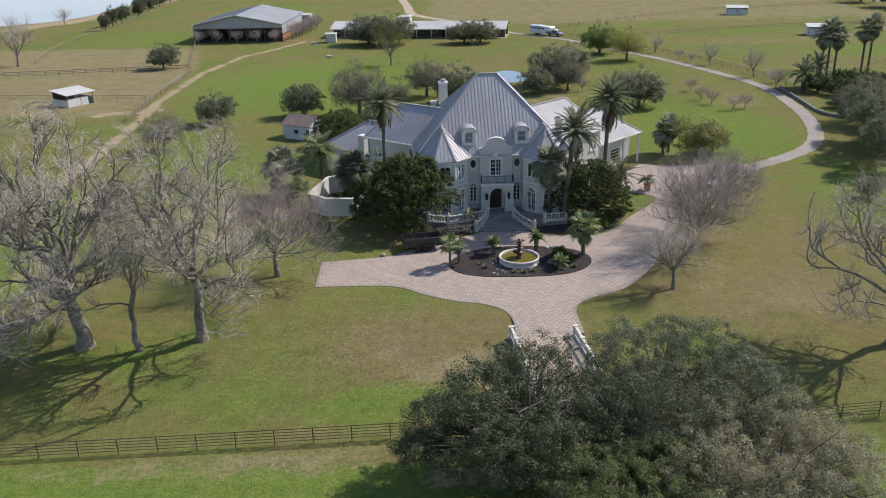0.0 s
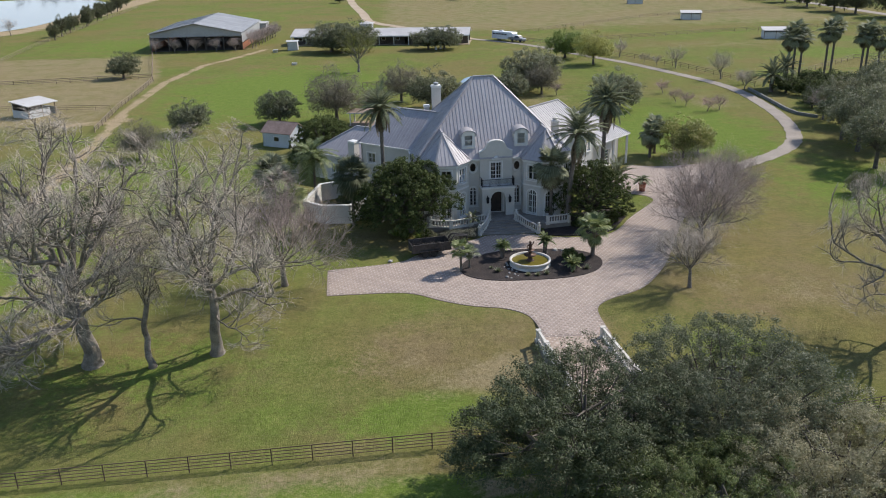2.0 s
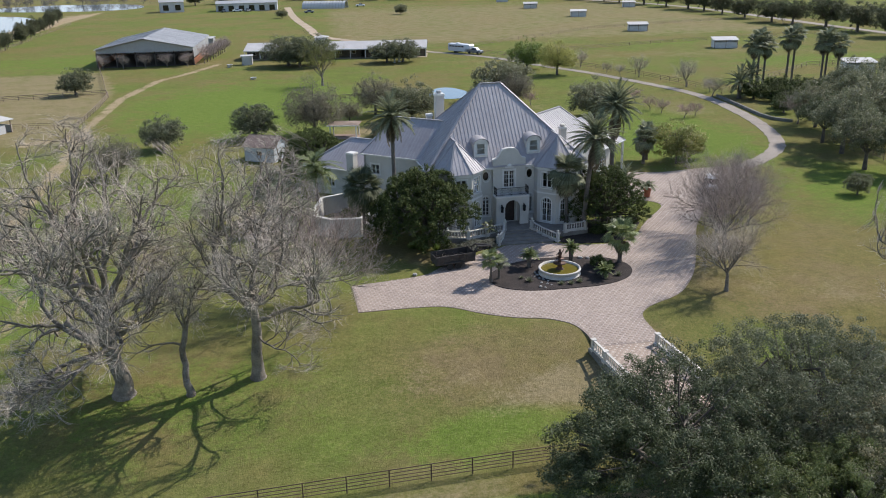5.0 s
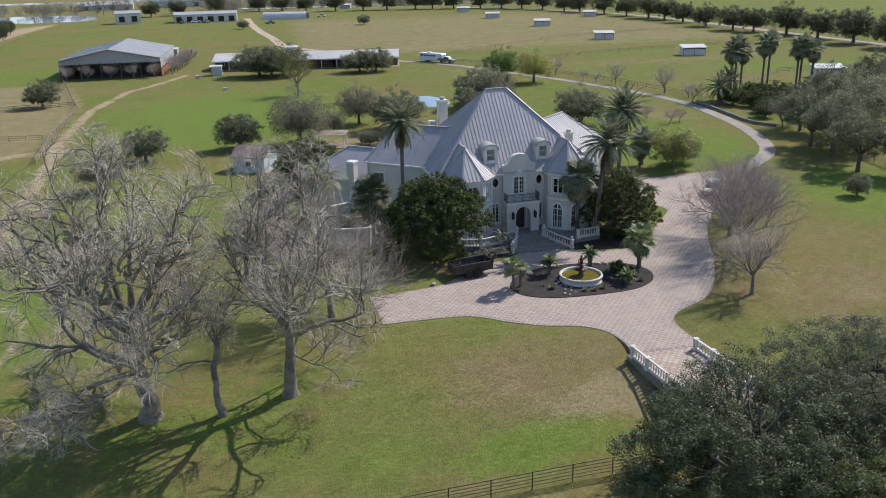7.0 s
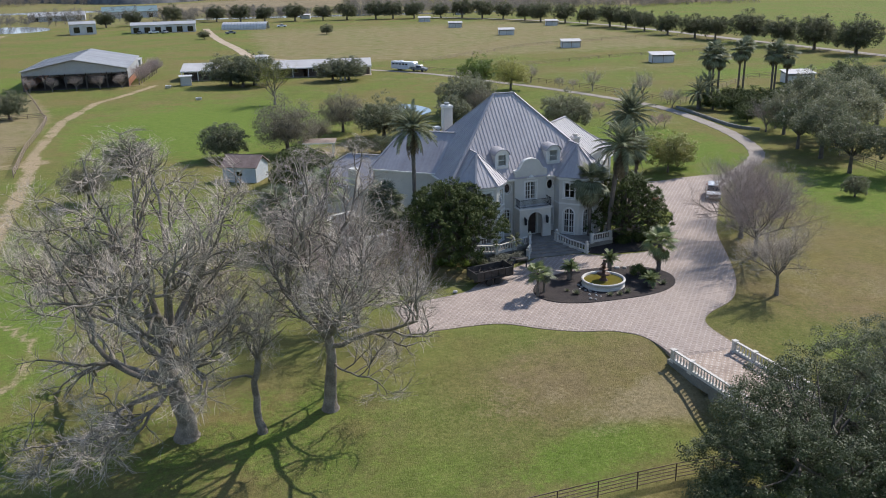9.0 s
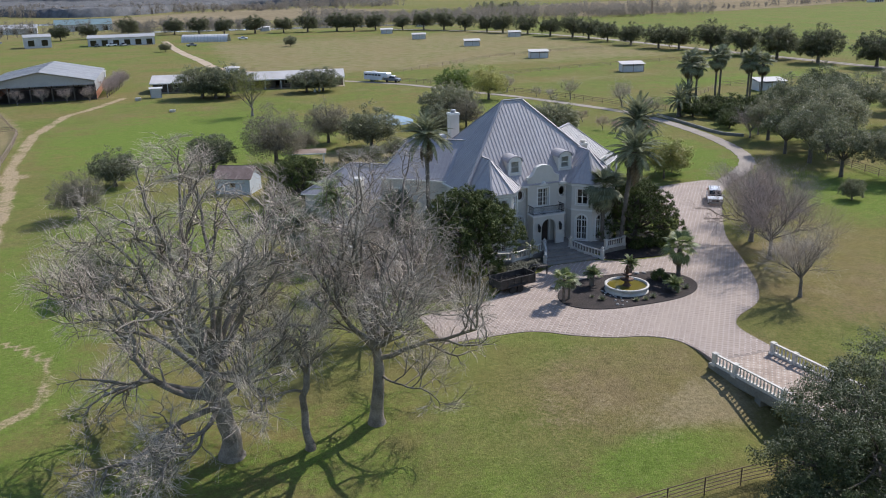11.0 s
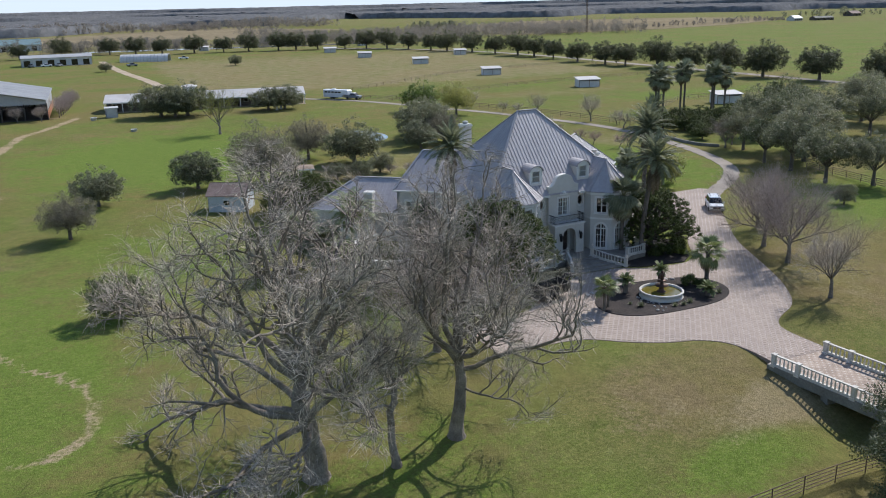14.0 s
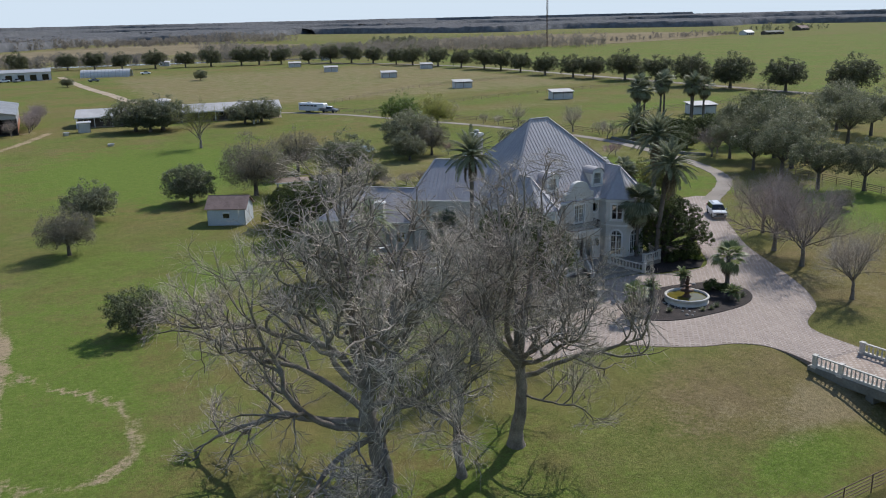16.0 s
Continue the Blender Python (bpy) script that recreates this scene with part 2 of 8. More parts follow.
M = dict(
    ground=ground_material(), paver=paver_material(), paver_unit=paver_piece_material("paver_unit", [(0.0, (0.305, 0.243, 0.198)), (0.6, (0.33, 0.263, 0.216)), (1.0, (0.362, 0.29, 0.239))]),
    paver_inset=paver_piece_material("paver_inset", [(0.0, (0.47, 0.405, 0.348)), (1.0, (0.52, 0.452, 0.392))]), paver_bed=paver_piece_material("paver_bedding", [(0.0, (0.245, 0.195, 0.16)), (1.0, (0.27, 0.215, 0.178))]),
    haze=glow_material("sky_backdrop", (0.66, 0.76, 0.83), 0.92),
    # winter-wood grey with the pale cast of haze mixed into the colour
    far_canopy=surface("haze_grey_canopy", (0.122, 0.125, 0.128), (0.148, 0.148, 0.147), 0.02, 0.12, 0.95, relief=0.0, spread=0.3, gloss=0.0),
    field_brown=surface("fallow_field", (0.20, 0.165, 0.105), (0.26, 0.215, 0.14), 0.01, 0.15, 0.95, relief=0.0, spread=0.3, gloss=0.0),
    glass=glass_material(),
    road=surface("pale_gravel", (0.245, 0.21, 0.172), (0.31, 0.27, 0.227), 0.2, 5.0, 0.95, relief=0.5),
    dirt_road=surface("sandy_track", (0.34, 0.262, 0.175), (0.42, 0.335, 0.24), 0.15, 3.0, 0.95, relief=0.5),
    mulch=surface("dark_mulch", (0.022, 0.017, 0.015), (0.040, 0.030, 0.026), 0.8, 18.0, 0.95, relief=0.9, spread=0.5),
    stucco=surface("white_stucco", (0.50, 0.48, 0.43), (0.58, 0.56, 0.51), 0.35, 9.0, 0.88, relief=0.25, spread=0.05),
    trim=surface("white_trim", (0.62, 0.61, 0.57), (0.69, 0.68, 0.64), 0.6, 12.0, 0.6, relief=0.1, spread=0.04),
    # darker than the paving: shade over the terrace is put into this tone
    step_stone=surface("shade_toned_step_stone", (0.20, 0.178, 0.152), (0.27, 0.243, 0.21), 0.8, 8.0, 0.85, relief=0.4, spread=0.16),
    trailer_steel=surface("weathered_black_steel", (0.045, 0.041, 0.038), (0.085, 0.077, 0.070), 1.5, 12.0, 0.6, 0.3, relief=0.2, spread=0.25),
    stone=surface("cast_stone", (0.50, 0.475, 0.42), (0.60, 0.57, 0.51), 0.9, 10.0, 0.85, relief=0.3, spread=0.12),
    roof=surface("grey_metal_roof", (0.355, 0.333, 0.338), (0.415, 0.392, 0.396), 0.25, 3.0, 0.62, 0.15, relief=0.05, spread=0.06, random_part=0.05),
    roof_ridge=surface("roof_ridge_metal", (0.31, 0.30, 0.305), (0.37, 0.355, 0.36), 0.4, 6.0, 0.62, 0.15, relief=0.05, spread=0.06),
    roof_white=surface("pale_metal_roof", (0.39, 0.375, 0.365), (0.45, 0.432, 0.42), 0.25, 3.0, 0.75, 0.0, relief=0.05, spread=0.05, random_part=0.06),
    iron=surface("black_iron", (0.018, 0.018, 0.020), (0.035, 0.033, 0.032), 2.0, 20.0, 0.5, 0.5, relief=0.2),
    rust=surface("rusty_pipe", (0.090, 0.063, 0.051), (0.143, 0.090, 0.063), 1.2, 14.0, 0.7, 0.2, relief=0.3, spread=0.25),
    weathered_wood=surface("weathered_rail", (0.20, 0.15, 0.11), (0.28, 0.21, 0.16), 0.6, 9.0, 0.9, relief=0.4, spread=0.25),
    door=surface("dark_door_wood", (0.030, 0.020, 0.016), (0.050, 0.032, 0.024), 2.0, 14.0, 0.45, relief=0.2),
    # dimness of the rooms is put into this dark colour
    interior=surface("dim_interior", (0.10, 0.09, 0.08), (0.14, 0.12, 0.10), 1.0, 5.0, 0.9, relief=0.0),
    oak_bark=surface("dark_oak_bark", (0.085, 0.072, 0.058), (0.14, 0.122, 0.10), 1.4, 11.0, 0.95, relief=0.9, spread=0.35),
    bark=surface("grey_bark", (0.14, 0.119, 0.096), (0.25, 0.217, 0.18), 1.4, 11.0, 0.95, relief=0.9, spread=0.35),
    twig=surface("grey_twigs", (0.40, 0.342, 0.28), (0.53, 0.455, 0.378), 1.2, 9.0, 0.9, relief=0.0, spread=0.3, island=0.45),
    twig_red=surface("reddish_twigs", (0.33, 0.265, 0.23), (0.41, 0.335, 0.29), 1.2, 9.0, 0.9, relief=0.0, spread=0.2, island=0.25),
    twig_pink=surface("pink_blossom_twigs", (0.46, 0.28, 0.31), (0.42, 0.29, 0.29), 1.2, 9.0, 0.9, relief=0.0, spread=0.2, island=0.25),
    twig_yellow=leaf_material("yellow_green_buds", (0.25, 0.25, 0.075), (0.32, 0.325, 0.10), (0.40, 0.395, 0.14), through_light=0.45),
    # this tone and oak_row are lifted a little for haze over distance
    oak_dark=leaf_material("live_oak_leaves", (0.115, 0.128, 0.074), (0.17, 0.183, 0.108), (0.25, 0.256, 0.175), through_light=0.45),
    oak_row=leaf_material("roadside_oak_leaves", (0.10, 0.109, 0.066), (0.132, 0.141, 0.087), (0.175, 0.18, 0.118), through_light=0.45, gloss=0.1),
    oak_grey=leaf_material("olive_grey_leaves", (0.150, 0.158, 0.096), (0.205, 0.212, 0.134), (0.285, 0.288, 0.195), through_light=0.45),
    magnolia=leaf_material("glossy_dark_leaves", (0.042, 0.060, 0.020), (0.080, 0.106, 0.034), (0.155, 0.176, 0.068), rough=0.65, gloss=0.12),
    bright=leaf_material("fresh_green_leaves", (0.105, 0.155, 0.035), (0.165, 0.225, 0.052), (0.23, 0.29, 0.085), through_light=0.45),
    mixed=leaf_material("yellowing_leaves", (0.18, 0.21, 0.06), (0.27, 0.285, 0.095), (0.40, 0.365, 0.17), through_light=0.45),
    # bare-twig grey, made paler in the base colour for distance haze
    far_wood=leaf_material("haze_pale_woodland", (0.19, 0.176, 0.166), (0.215, 0.20, 0.188), (0.24, 0.224, 0.212), through_light=0.6, gloss=0.0),
    twiggy=leaf_material("twiggy_grey_crown", (0.175, 0.160, 0.128), (0.225, 0.205, 0.165), (0.29, 0.265, 0.215), through_light=0.45, gloss=0.1),
    sheet_white=surface("white_sheet_roof", (0.43, 0.415, 0.395), (0.50, 0.485, 0.465), 0.25, 3.0, 0.7, relief=0.05, spread=0.06, random_part=0.04),
    oak_deep=leaf_material("deep_oak_leaves", (0.058, 0.074, 0.033), (0.10, 0.120, 0.054), (0.19, 0.205, 0.115), through_light=0.32),
    oak_tan=leaf_material("tan_olive_leaves", (0.21, 0.20, 0.128), (0.29, 0.274, 0.18), (0.42, 0.40, 0.285), through_light=0.5),
    oak_green=leaf_material("green_oak_leaves", (0.075, 0.105, 0.035), (0.13, 0.165, 0.055), (0.22, 0.25, 0.11), through_light=0.45),
    frond=leaf_material("palm_frond", (0.15, 0.168, 0.105), (0.225, 0.243, 0.155), (0.33, 0.345, 0.24), rough=0.6, through_light=0.35, gloss=0.2),
    frond_dark=leaf_material("dark_fan_frond", (0.075, 0.088, 0.048), (0.12, 0.136, 0.075), (0.20, 0.212, 0.13), rough=0.6, through_light=0.3, gloss=0.2),
    frond_grey=leaf_material("blue_grey_frond", (0.12, 0.138, 0.085), (0.18, 0.196, 0.125), (0.28, 0.29, 0.20), rough=0.55),
    frond_green=leaf_material("bright_fan_frond", (0.145, 0.185, 0.072), (0.23, 0.275, 0.118), (0.36, 0.395, 0.21), rough=0.5, through_light=0.45),
    dead_frond=leaf_material("dry_brown_frond", (0.12, 0.095, 0.065), (0.175, 0.142, 0.098), (0.24, 0.20, 0.145), through_light=0.35),
    palm_bark=surface("palm_trunk", (0.110, 0.092, 0.075), (0.165, 0.140, 0.115), 1.5, 8.0, 0.95, relief=0.8, spread=0.3),
    pond=water_material("pond_water", (0.10, 0.135, 0.16), 0.4),
    fountain_water=water_material("green_water", (0.115, 0.095, 0.020), 2.0),
    terracotta=surface("terracotta", (0.32, 0.12, 0.07), (0.38, 0.15, 0.09), 2.0, 12.0, 0.8),
    bronze=surface("brown_bronze", (0.075, 0.045, 0.032), (0.115, 0.07, 0.05), 3.0, 15.0, 0.5, 0.6),
    car_white=surface("white_paint", (0.72, 0.73, 0.74), (0.77, 0.78, 0.79), 0.8, 10.0, 0.25, relief=0.0, spread=0.02),
    car_grey=surface("grey_paint", (0.16, 0.17, 0.18), (0.20, 0.21, 0.22), 0.8, 10.0, 0.3, relief=0.0, spread=0.02),
    rubber=surface("black_rubber", (0.012, 0.012, 0.012), (0.022, 0.022, 0.022), 3.0, 12.0, 0.8),
    dark_glass=surface("tinted_glass", (0.010, 0.012, 0.014), (0.014, 0.016, 0.018), 1.0, 3.0, 0.06, relief=0.0, gloss=0.6),
    red_paint=surface("red_lens", (0.35, 0.02, 0.02), (0.40, 0.03, 0.03), 2.0, 9.0, 0.3, relief=0.0),
    steel=surface("galvanised_roof", (0.32, 0.322, 0.32), (0.385, 0.387, 0.385), 0.12, 2.0, 0.6, 0.1, relief=0.05, spread=0.08, random_part=0.08),
    brown_roof=surface("brown_shingle", (0.20, 0.14, 0.118), (0.26, 0.19, 0.162), 0.8, 6.0, 0.9),
    shed_board=surface("pale_blue_siding", (0.40, 0.435, 0.455), (0.47, 0.50, 0.52), 0.4, 5.0, 0.75, relief=0.1, spread=0.08),
    white_board=surface("white_siding", (0.47, 0.47, 0.46), (0.55, 0.55, 0.54), 0.4, 5.0, 0.7, relief=0.1, spread=0.06),
    orange=surface("orange_boards", (0.42, 0.17, 0.09), (0.50, 0.22, 0.12), 0.6, 5.0, 0.8),
    teal=surface("teal_sheet", (0.13, 0.20, 0.21), (0.16, 0.235, 0.245), 0.4, 5.0, 0.6),
    dark_wall=surface("dark_brown_wall", (0.085, 0.070, 0.058), (0.12, 0.10, 0.085), 0.5, 5.0, 0.85),
    concrete=surface("weathered_concrete", (0.14, 0.14, 0.12), (0.21, 0.205, 0.18), 0.6, 6.0, 0.9, relief=0.3, spread=0.2),
    rock=surface("pale_stone", (0.28, 0.265, 0.245), (0.40, 0.385, 0.36), 2.0, 9.0, 0.9, relief=0.5, random_part=0.2),
    shrub_grey=leaf_material("grey_sage_leaves", (0.10, 0.105, 0.085), (0.155, 0.16, 0.13), (0.22, 0.225, 0.19)),
)


# ---- mesh tools ----
class MB:
    """Gathers vertices and faces of one mesh."""

    def __init__(self):
        self.v, self.f = [], []

    def add(self, verts, faces):
        n = len(self.v)
        self.v.extend(tuple(p) for p in verts)
        self.f.extend(tuple(i + n for i in f) for f in faces)
        return self

    def box(self, x0, y0, z0, x1, y1, z1, m=None):
        pts = [Vector((x, y, z)) for z in (z0, z1) for x, y in ((x0, y0), (x1, y0), (x1, y1), (x0, y1))]
        if m is not None:
            pts = [m @ p for p in pts]
        return self.add(pts, [(3, 2, 1, 0), (4, 5, 6, 7), (0, 1, 5, 4), (1, 2, 6, 5), (2, 3, 7, 6), (3, 0, 4, 7)])

    def beam(self, a, b, w, h, up=(0, 0, 1)):
        a, b = Vector(a), Vector(b)
        d = (b - a).normalized()
        s = d.cross(Vector(up))
        s = (s.normalized() if s.length > 1e-4 else Vector((1, 0, 0))) * w / 2
        u = s.cross(d).normalized() * h / 2
        pts = [p + i * s + j * u for p in (a, b) for i, j in ((-1, -1), (1, -1), (1, 1), (-1, 1))]
        return self.add(pts, [(3, 2, 1, 0), (4, 5, 6, 7), (0, 1, 5, 4), (1, 2, 6, 5), (2, 3, 7, 6), (3, 0, 4, 7)])

    def tube(self, pts, radii, sides=6, cap=True):
        pts = [Vector(p) for p in pts]
        n = len(self.v)
        ref = Vector((0.31, 0.77, 0.55))
        for i, p in enumerate(pts):
            d = (pts[min(i + 1, len(pts) - 1)] - pts[max(i - 1, 0)]).normalized()
            s = d.cross(ref)
            s = s.normalized() if s.length > 0.05 else d.orthogonal().normalized()
            u = d.cross(s)
            for k in range(sides):
                a = 2 * math.pi * k / sides
                self.v.append(tuple(p + (s * math.cos(a) + u * math.sin(a)) * radii[i]))
        for i in range(len(pts) - 1):
            for k in range(sides):
                k2 = (k + 1) % sides
                self.f.append((n + i * sides + k, n + i * sides + k2, n + (i + 1) * sides + k2, n + (i + 1) * sides + k))
        if cap:
            self.f.append(tuple(n + k for k in reversed(range(sides))))
            self.f.append(tuple(n + (len(pts) - 1) * sides + k for k in range(sides)))
        return self

    def lathe(self, profile, n=24, at=(0, 0, 0)):
        k = len(self.v)
        for r, z in profile:
            for i in range(n):
                a = 2 * math.pi * i / n
                self.v.append((at[0] + r * math.cos(a), at[1] + r * math.sin(a), at[2] + z))
        for j in range(len(profile) - 1):
            for i in range(n):
                i2 = (i + 1) % n
                self.f.append((k + j * n + i, k + j * n + i2, k + (j + 1) * n + i2, k + (j + 1) * n + i))
        self.f.append(tuple(k + i for i in reversed(range(n))))
        self.f.append(tuple(k + (len(profile) - 1) * n + i for i in range(n)))
        return self

    def prism(self, poly, z0, z1):
        n = len(poly)
        area = sum(poly[i][0] * poly[(i + 1) % n][1] - poly[(i + 1) % n][0] * poly[i][1] for i in range(n))
        if area < 0:
            poly = poly[::-1]
        v = [(x, y, z0) for x, y in poly] + [(x, y, z1) for x, y in poly]
        f = [tuple(reversed(range(n))), tuple(range(n, 2 * n))] + [(i, (i + 1) % n, n + (i + 1) % n, n + i) for i in range(n)]
        return self.add(v, f)

    def moved(self, m):
        self.v = [tuple(m @ Vector(p)) for p in self.v]
        return self

    def band(self, outer, inner, z0, z1):
        """A ring or open band of even height between two lines of points."""
        n = len(outer)
        v = [(*p, z) for z in (z0, z1) for line in (outer, inner) for p in line]
        f = []
        for i in range(n - 1):
            o0, o1, i0, i1 = i, i + 1, n + i, n + i + 1
            f += [(o0, o1, o1 + 2 * n, o0 + 2 * n), (i1, i0, i0 + 2 * n, i1 + 2 * n), (o0 + 2 * n, o1 + 2 * n, i1 + 2 * n, i0 + 2 * n), (o1, o0, i0, i1)]
        f += [(0, 2 * n, 3 * n, n), (n - 1, 2 * n - 1, 4 * n - 1, 3 * n - 1)]
        return self.add(v, f)

    def weld(self):
        """Joins vertices that lie in one place."""
        seen, index, verts = {}, [], []
        for p in self.v:
            key = tuple(round(c, 3) for c in p)
            if key not in seen:
                seen[key] = len(verts)
                verts.append(p)
            index.append(seen[key])
        self.v = verts
        self.f = [g for g in (tuple(dict.fromkeys(index[i] for i in f)) for f in self.f) if len(g) > 2]
        return self

    def mesh(self, name, smooth=False):
        me = bpy.data.meshes.new(name)
        me.from_pydata(self.v, [], self.f)
        if smooth:
            me.polygons.foreach_set("use_smooth", [True] * len(me.polygons))
        me.update()
        return me


RECOLOURED = {}


def part(name, mb, material, parent=None, label="", smooth=False, m=None):
    """Links a mesh as one object, under a thing or a part."""
    me = mb.mesh(name, smooth) if isinstance(mb, MB) else mb
    if not me.materials:
        me.materials.append(material)
    elif me.materials[0] != material:
        key = (me.name, material.name)
        if key not in RECOLOURED:
            RECOLOURED[key] = me.copy()
            RECOLOURED[key].materials.clear()
            RECOLOURED[key].materials.append(material)
        me = RECOLOURED[key]
    ob = new(name, me)
    if parent is not None:
        ob.parent = parent
    if m is not None:
        ob.matrix_basis = m
    return tagged(ob, label)


def thing(name, label, category, group="", kind="", m=None):
    ob = new(name)
    if m is not None:
        ob.matrix_basis = m
    return tagged(ob, label, category, group, kind)


def smooth_line(pts, closed=False, rounds=3):
    pts = [Vector(p) for p in pts]
    for _ in range(rounds):
        out = [] if closed else [pts[0]]
        n = len(pts)
        for i in range(n if closed else n - 1):
            a, b = pts[i], pts[(i + 1) % n]
            out += [a * 0.75 + b * 0.25, a * 0.25 + b * 0.75]
        if not closed:
            out.append(pts[-1])
        pts = out
    return pts


def smoothstep(a, b, x):
    t = np.clip((x - a) / (b - a), 0, 1)
    return t * t * (3 - 2 * t)


def terrain(x, y):
    """Height of the ground: level round the house, falling towards the front fence, with a ditch under the bridge."""
    x, y = np.asarray(x, float), np.asarray(y, float)
    z = -0.09 * np.clip(72 - y, 0, 19) - 0.01 * np.clip(53 - y, 0, 60)
    ditch = np.exp(-((y - 58.5) / 4.2) ** 2) * smoothstep(-2, 6.0, x) * (1 - smoothstep(20, 34, x))
    z = z - 1.0 * ditch
    return z


def ground_z(x, y):
    return float(terrain(x, y))


def away(px, py, line):
    """Distance of the points to a polyline."""
    best = np.full(px.shape, 1e9)
    for (ax, ay), (bx, by) in zip(line[:-1], line[1:]):
        dx, dy = bx - ax, by - ay
        t = np.clip(((px - ax) * dx + (py - ay) * dy) / (dx * dx + dy * dy), 0, 1)
        best = np.minimum(best, np.hypot(px - ax - t * dx, py - ay - t * dy))
    return best


def blob(px, py, cx, cy, rx, ry, turn=0.0):
    c, s = math.cos(radians(turn)), math.sin(radians(turn))
    u, v = (px - cx) * c + (py - cy) * s, -(px - cx) * s + (py - cy) * c
    return np.clip(1.35 - np.hypot(u / rx, v / ry), 0, 1)


# ---- the ground ----
def axis(near0, near1, step, far0, far1):
    a = list(np.arange(near0, near1 + 0.01, step))
    d, x = step, near1
    while x < far1:
        d *= 1.22
        x += d
        a.append(min(x, far1))
    d, x = step, near0
    while x > far0:
        d *= 1.22
        x -= d
        a.insert(0, max(x, far0))
    return np.array(a)


def make_ground():
    xs, ys = axis(-110, 110, 1.0, -4500, 4500), axis(10, 300, 1.0, -1500, 4800)
    X, Y = np.meshgrid(xs, ys)
    Z = terrain(X, Y)
    ny, nx = X.shape
    verts = np.stack([X.ravel(), Y.ravel(), Z.ravel()], 1)
    i = np.arange(ny * nx).reshape(ny, nx)
    faces = np.stack([i[:-1, :-1].ravel(), i[:-1, 1:].ravel(), i[1:, 1:].ravel(), i[1:, :-1].ravel()], 1)
    me = bpy.data.meshes.new("ground")
    me.from_pydata(verts.tolist(), [], faces.tolist())
    px, py = X.ravel(), Y.ravel()
    tan = np.maximum.reduce([
        smoothstep(-62, -68, px + 0.28 * np.clip(py - 226, 0, 60)) * smoothstep(158, 172, py) * (1 - smoothstep(266, 278, py)) * 0.72,
        blob(px, py, 3, 63.8, 9, 3.6, 8) * 0.86, blob(px, py, -9, 66, 7, 4, 0) * 0.45, blob(px, py, 27, 80, 8, 9, 0) * 0.45, blob(px, py, 15, 60, 7, 3, 10) * 0.55, blob(px, py, 34, 75, 9, 5) * 0.42,
        smoothstep(300, 330, py) * smoothstep(-20, 0, px) * (1 - smoothstep(165, 180, px)) * (1 - smoothstep(520, 560, py)) * 0.62,
        smoothstep(560, 640, py) * (1 - smoothstep(180, 240, px)) * 0.5, smoothstep(1000, 1250, py) * 0.42,
        blob(px, py, -12, 51.5, 26, 2.2, 3) * 0.55, blob(px, py, 20, 178, 26, 9, 30) * 0.5, blob(px, py, 40, 50, 18, 3, 0) * 0.6,
        blob(px, py, 60, 172, 9, 12, 0) * 0.5, blob(px, py, 100, 262, 60, 12, 6) * 0.42, blob(px, py, 150, 330, 40, 14, 6) * 0.5, blob(px, py, 32, 262, 26, 9, -20) * 0.35, blob(px, py, -2, 164, 17, 9, 0) * 0.8, smoothstep(620, 700, py) * smoothstep(230, 330, px) * 0.2])
    lush = np.maximum.reduce([
        blob(px, py, -6, 58.6, 11, 3.4, 10) * 0.8, blob(px, py, -30, 66, 20, 12, 0) * 0.52, blob(px, py, -60, 92, 24, 42) * 0.86,
        blob(px, py, -30, 200, 36, 46) * 0.94, blob(px, py, -95, 300, 40, 34) * 0.66, blob(px, py, 135, 236, 55, 16, 4) * 0.62, blob(px, py, 120, 292, 50, 12, 8) * 0.55, blob(px, py, 90, 205, 30, 14) * 0.5, blob(px, py, 70, 420, 70, 16, 10) * 0.4, blob(px, py, -70, 390, 40, 50) * 0.5, blob(px, py, 46, 146, 20, 30) * 0.9, blob(px, py, 60, 105, 16, 22) * 0.8, blob(px, py, 22, 66, 7, 5) * 0.55,
        smoothstep(52.2, 50.6, py) * 0.95, blob(px, py, 40, 250, 50, 22) * 0.4, blob(px, py, -40, 120, 20, 30) * 0.55,
        smoothstep(196, 204, px) * smoothstep(180, 220, py) * (1 - smoothstep(640, 760, py)) * 0.5, blob(px, py, 16, 55, 5, 3) * 0.6])
    olive = np.maximum.reduce([
        blob(px, py, 2, 66.5, 18, 8.5, 0) * 1.0, blob(px, py, 30, 82, 20, 17, 0) * 0.95, blob(px, py, -8, 95, 9, 8, 0) * 0.6])
    tracks = [
        ([(-46, 279), (-52, 262), (-59, 247), (-63, 219), (-62.5, 180), (-60, 160), (-58, 130), (-56, 108), (-56.3, 101), (-56.8, 88), (-58.5, 70), (-62, 50)], 1.35, 0.70),
        ([(-55.6, 102), (-53.4, 97.2), (-51.4, 94.0), (-49.2, 91.4), (-47.3, 88.6), (-46.5, 85.0), (-46.6, 81.5), (-47.6, 79.0), (-49.2, 77.5), (-51.3, 77.0), (-53.6, 78.0), (-56, 80.5)], 0.7, 0.61),
        ([(-166, 330), (-150, 380), (-148, 430), (-152, 520), (-140, 560)], 7.0, 0.95), ([(-70, 168), (-60, 172)], 2.5, 0.6)]
    dirt = np.zeros(px.shape)
    for line, half, amount in tracks:
        d = away(px, py, line)
        dirt = np.maximum(dirt, amount * (1 - smoothstep(half * 0.6, half * 1.5, d)))
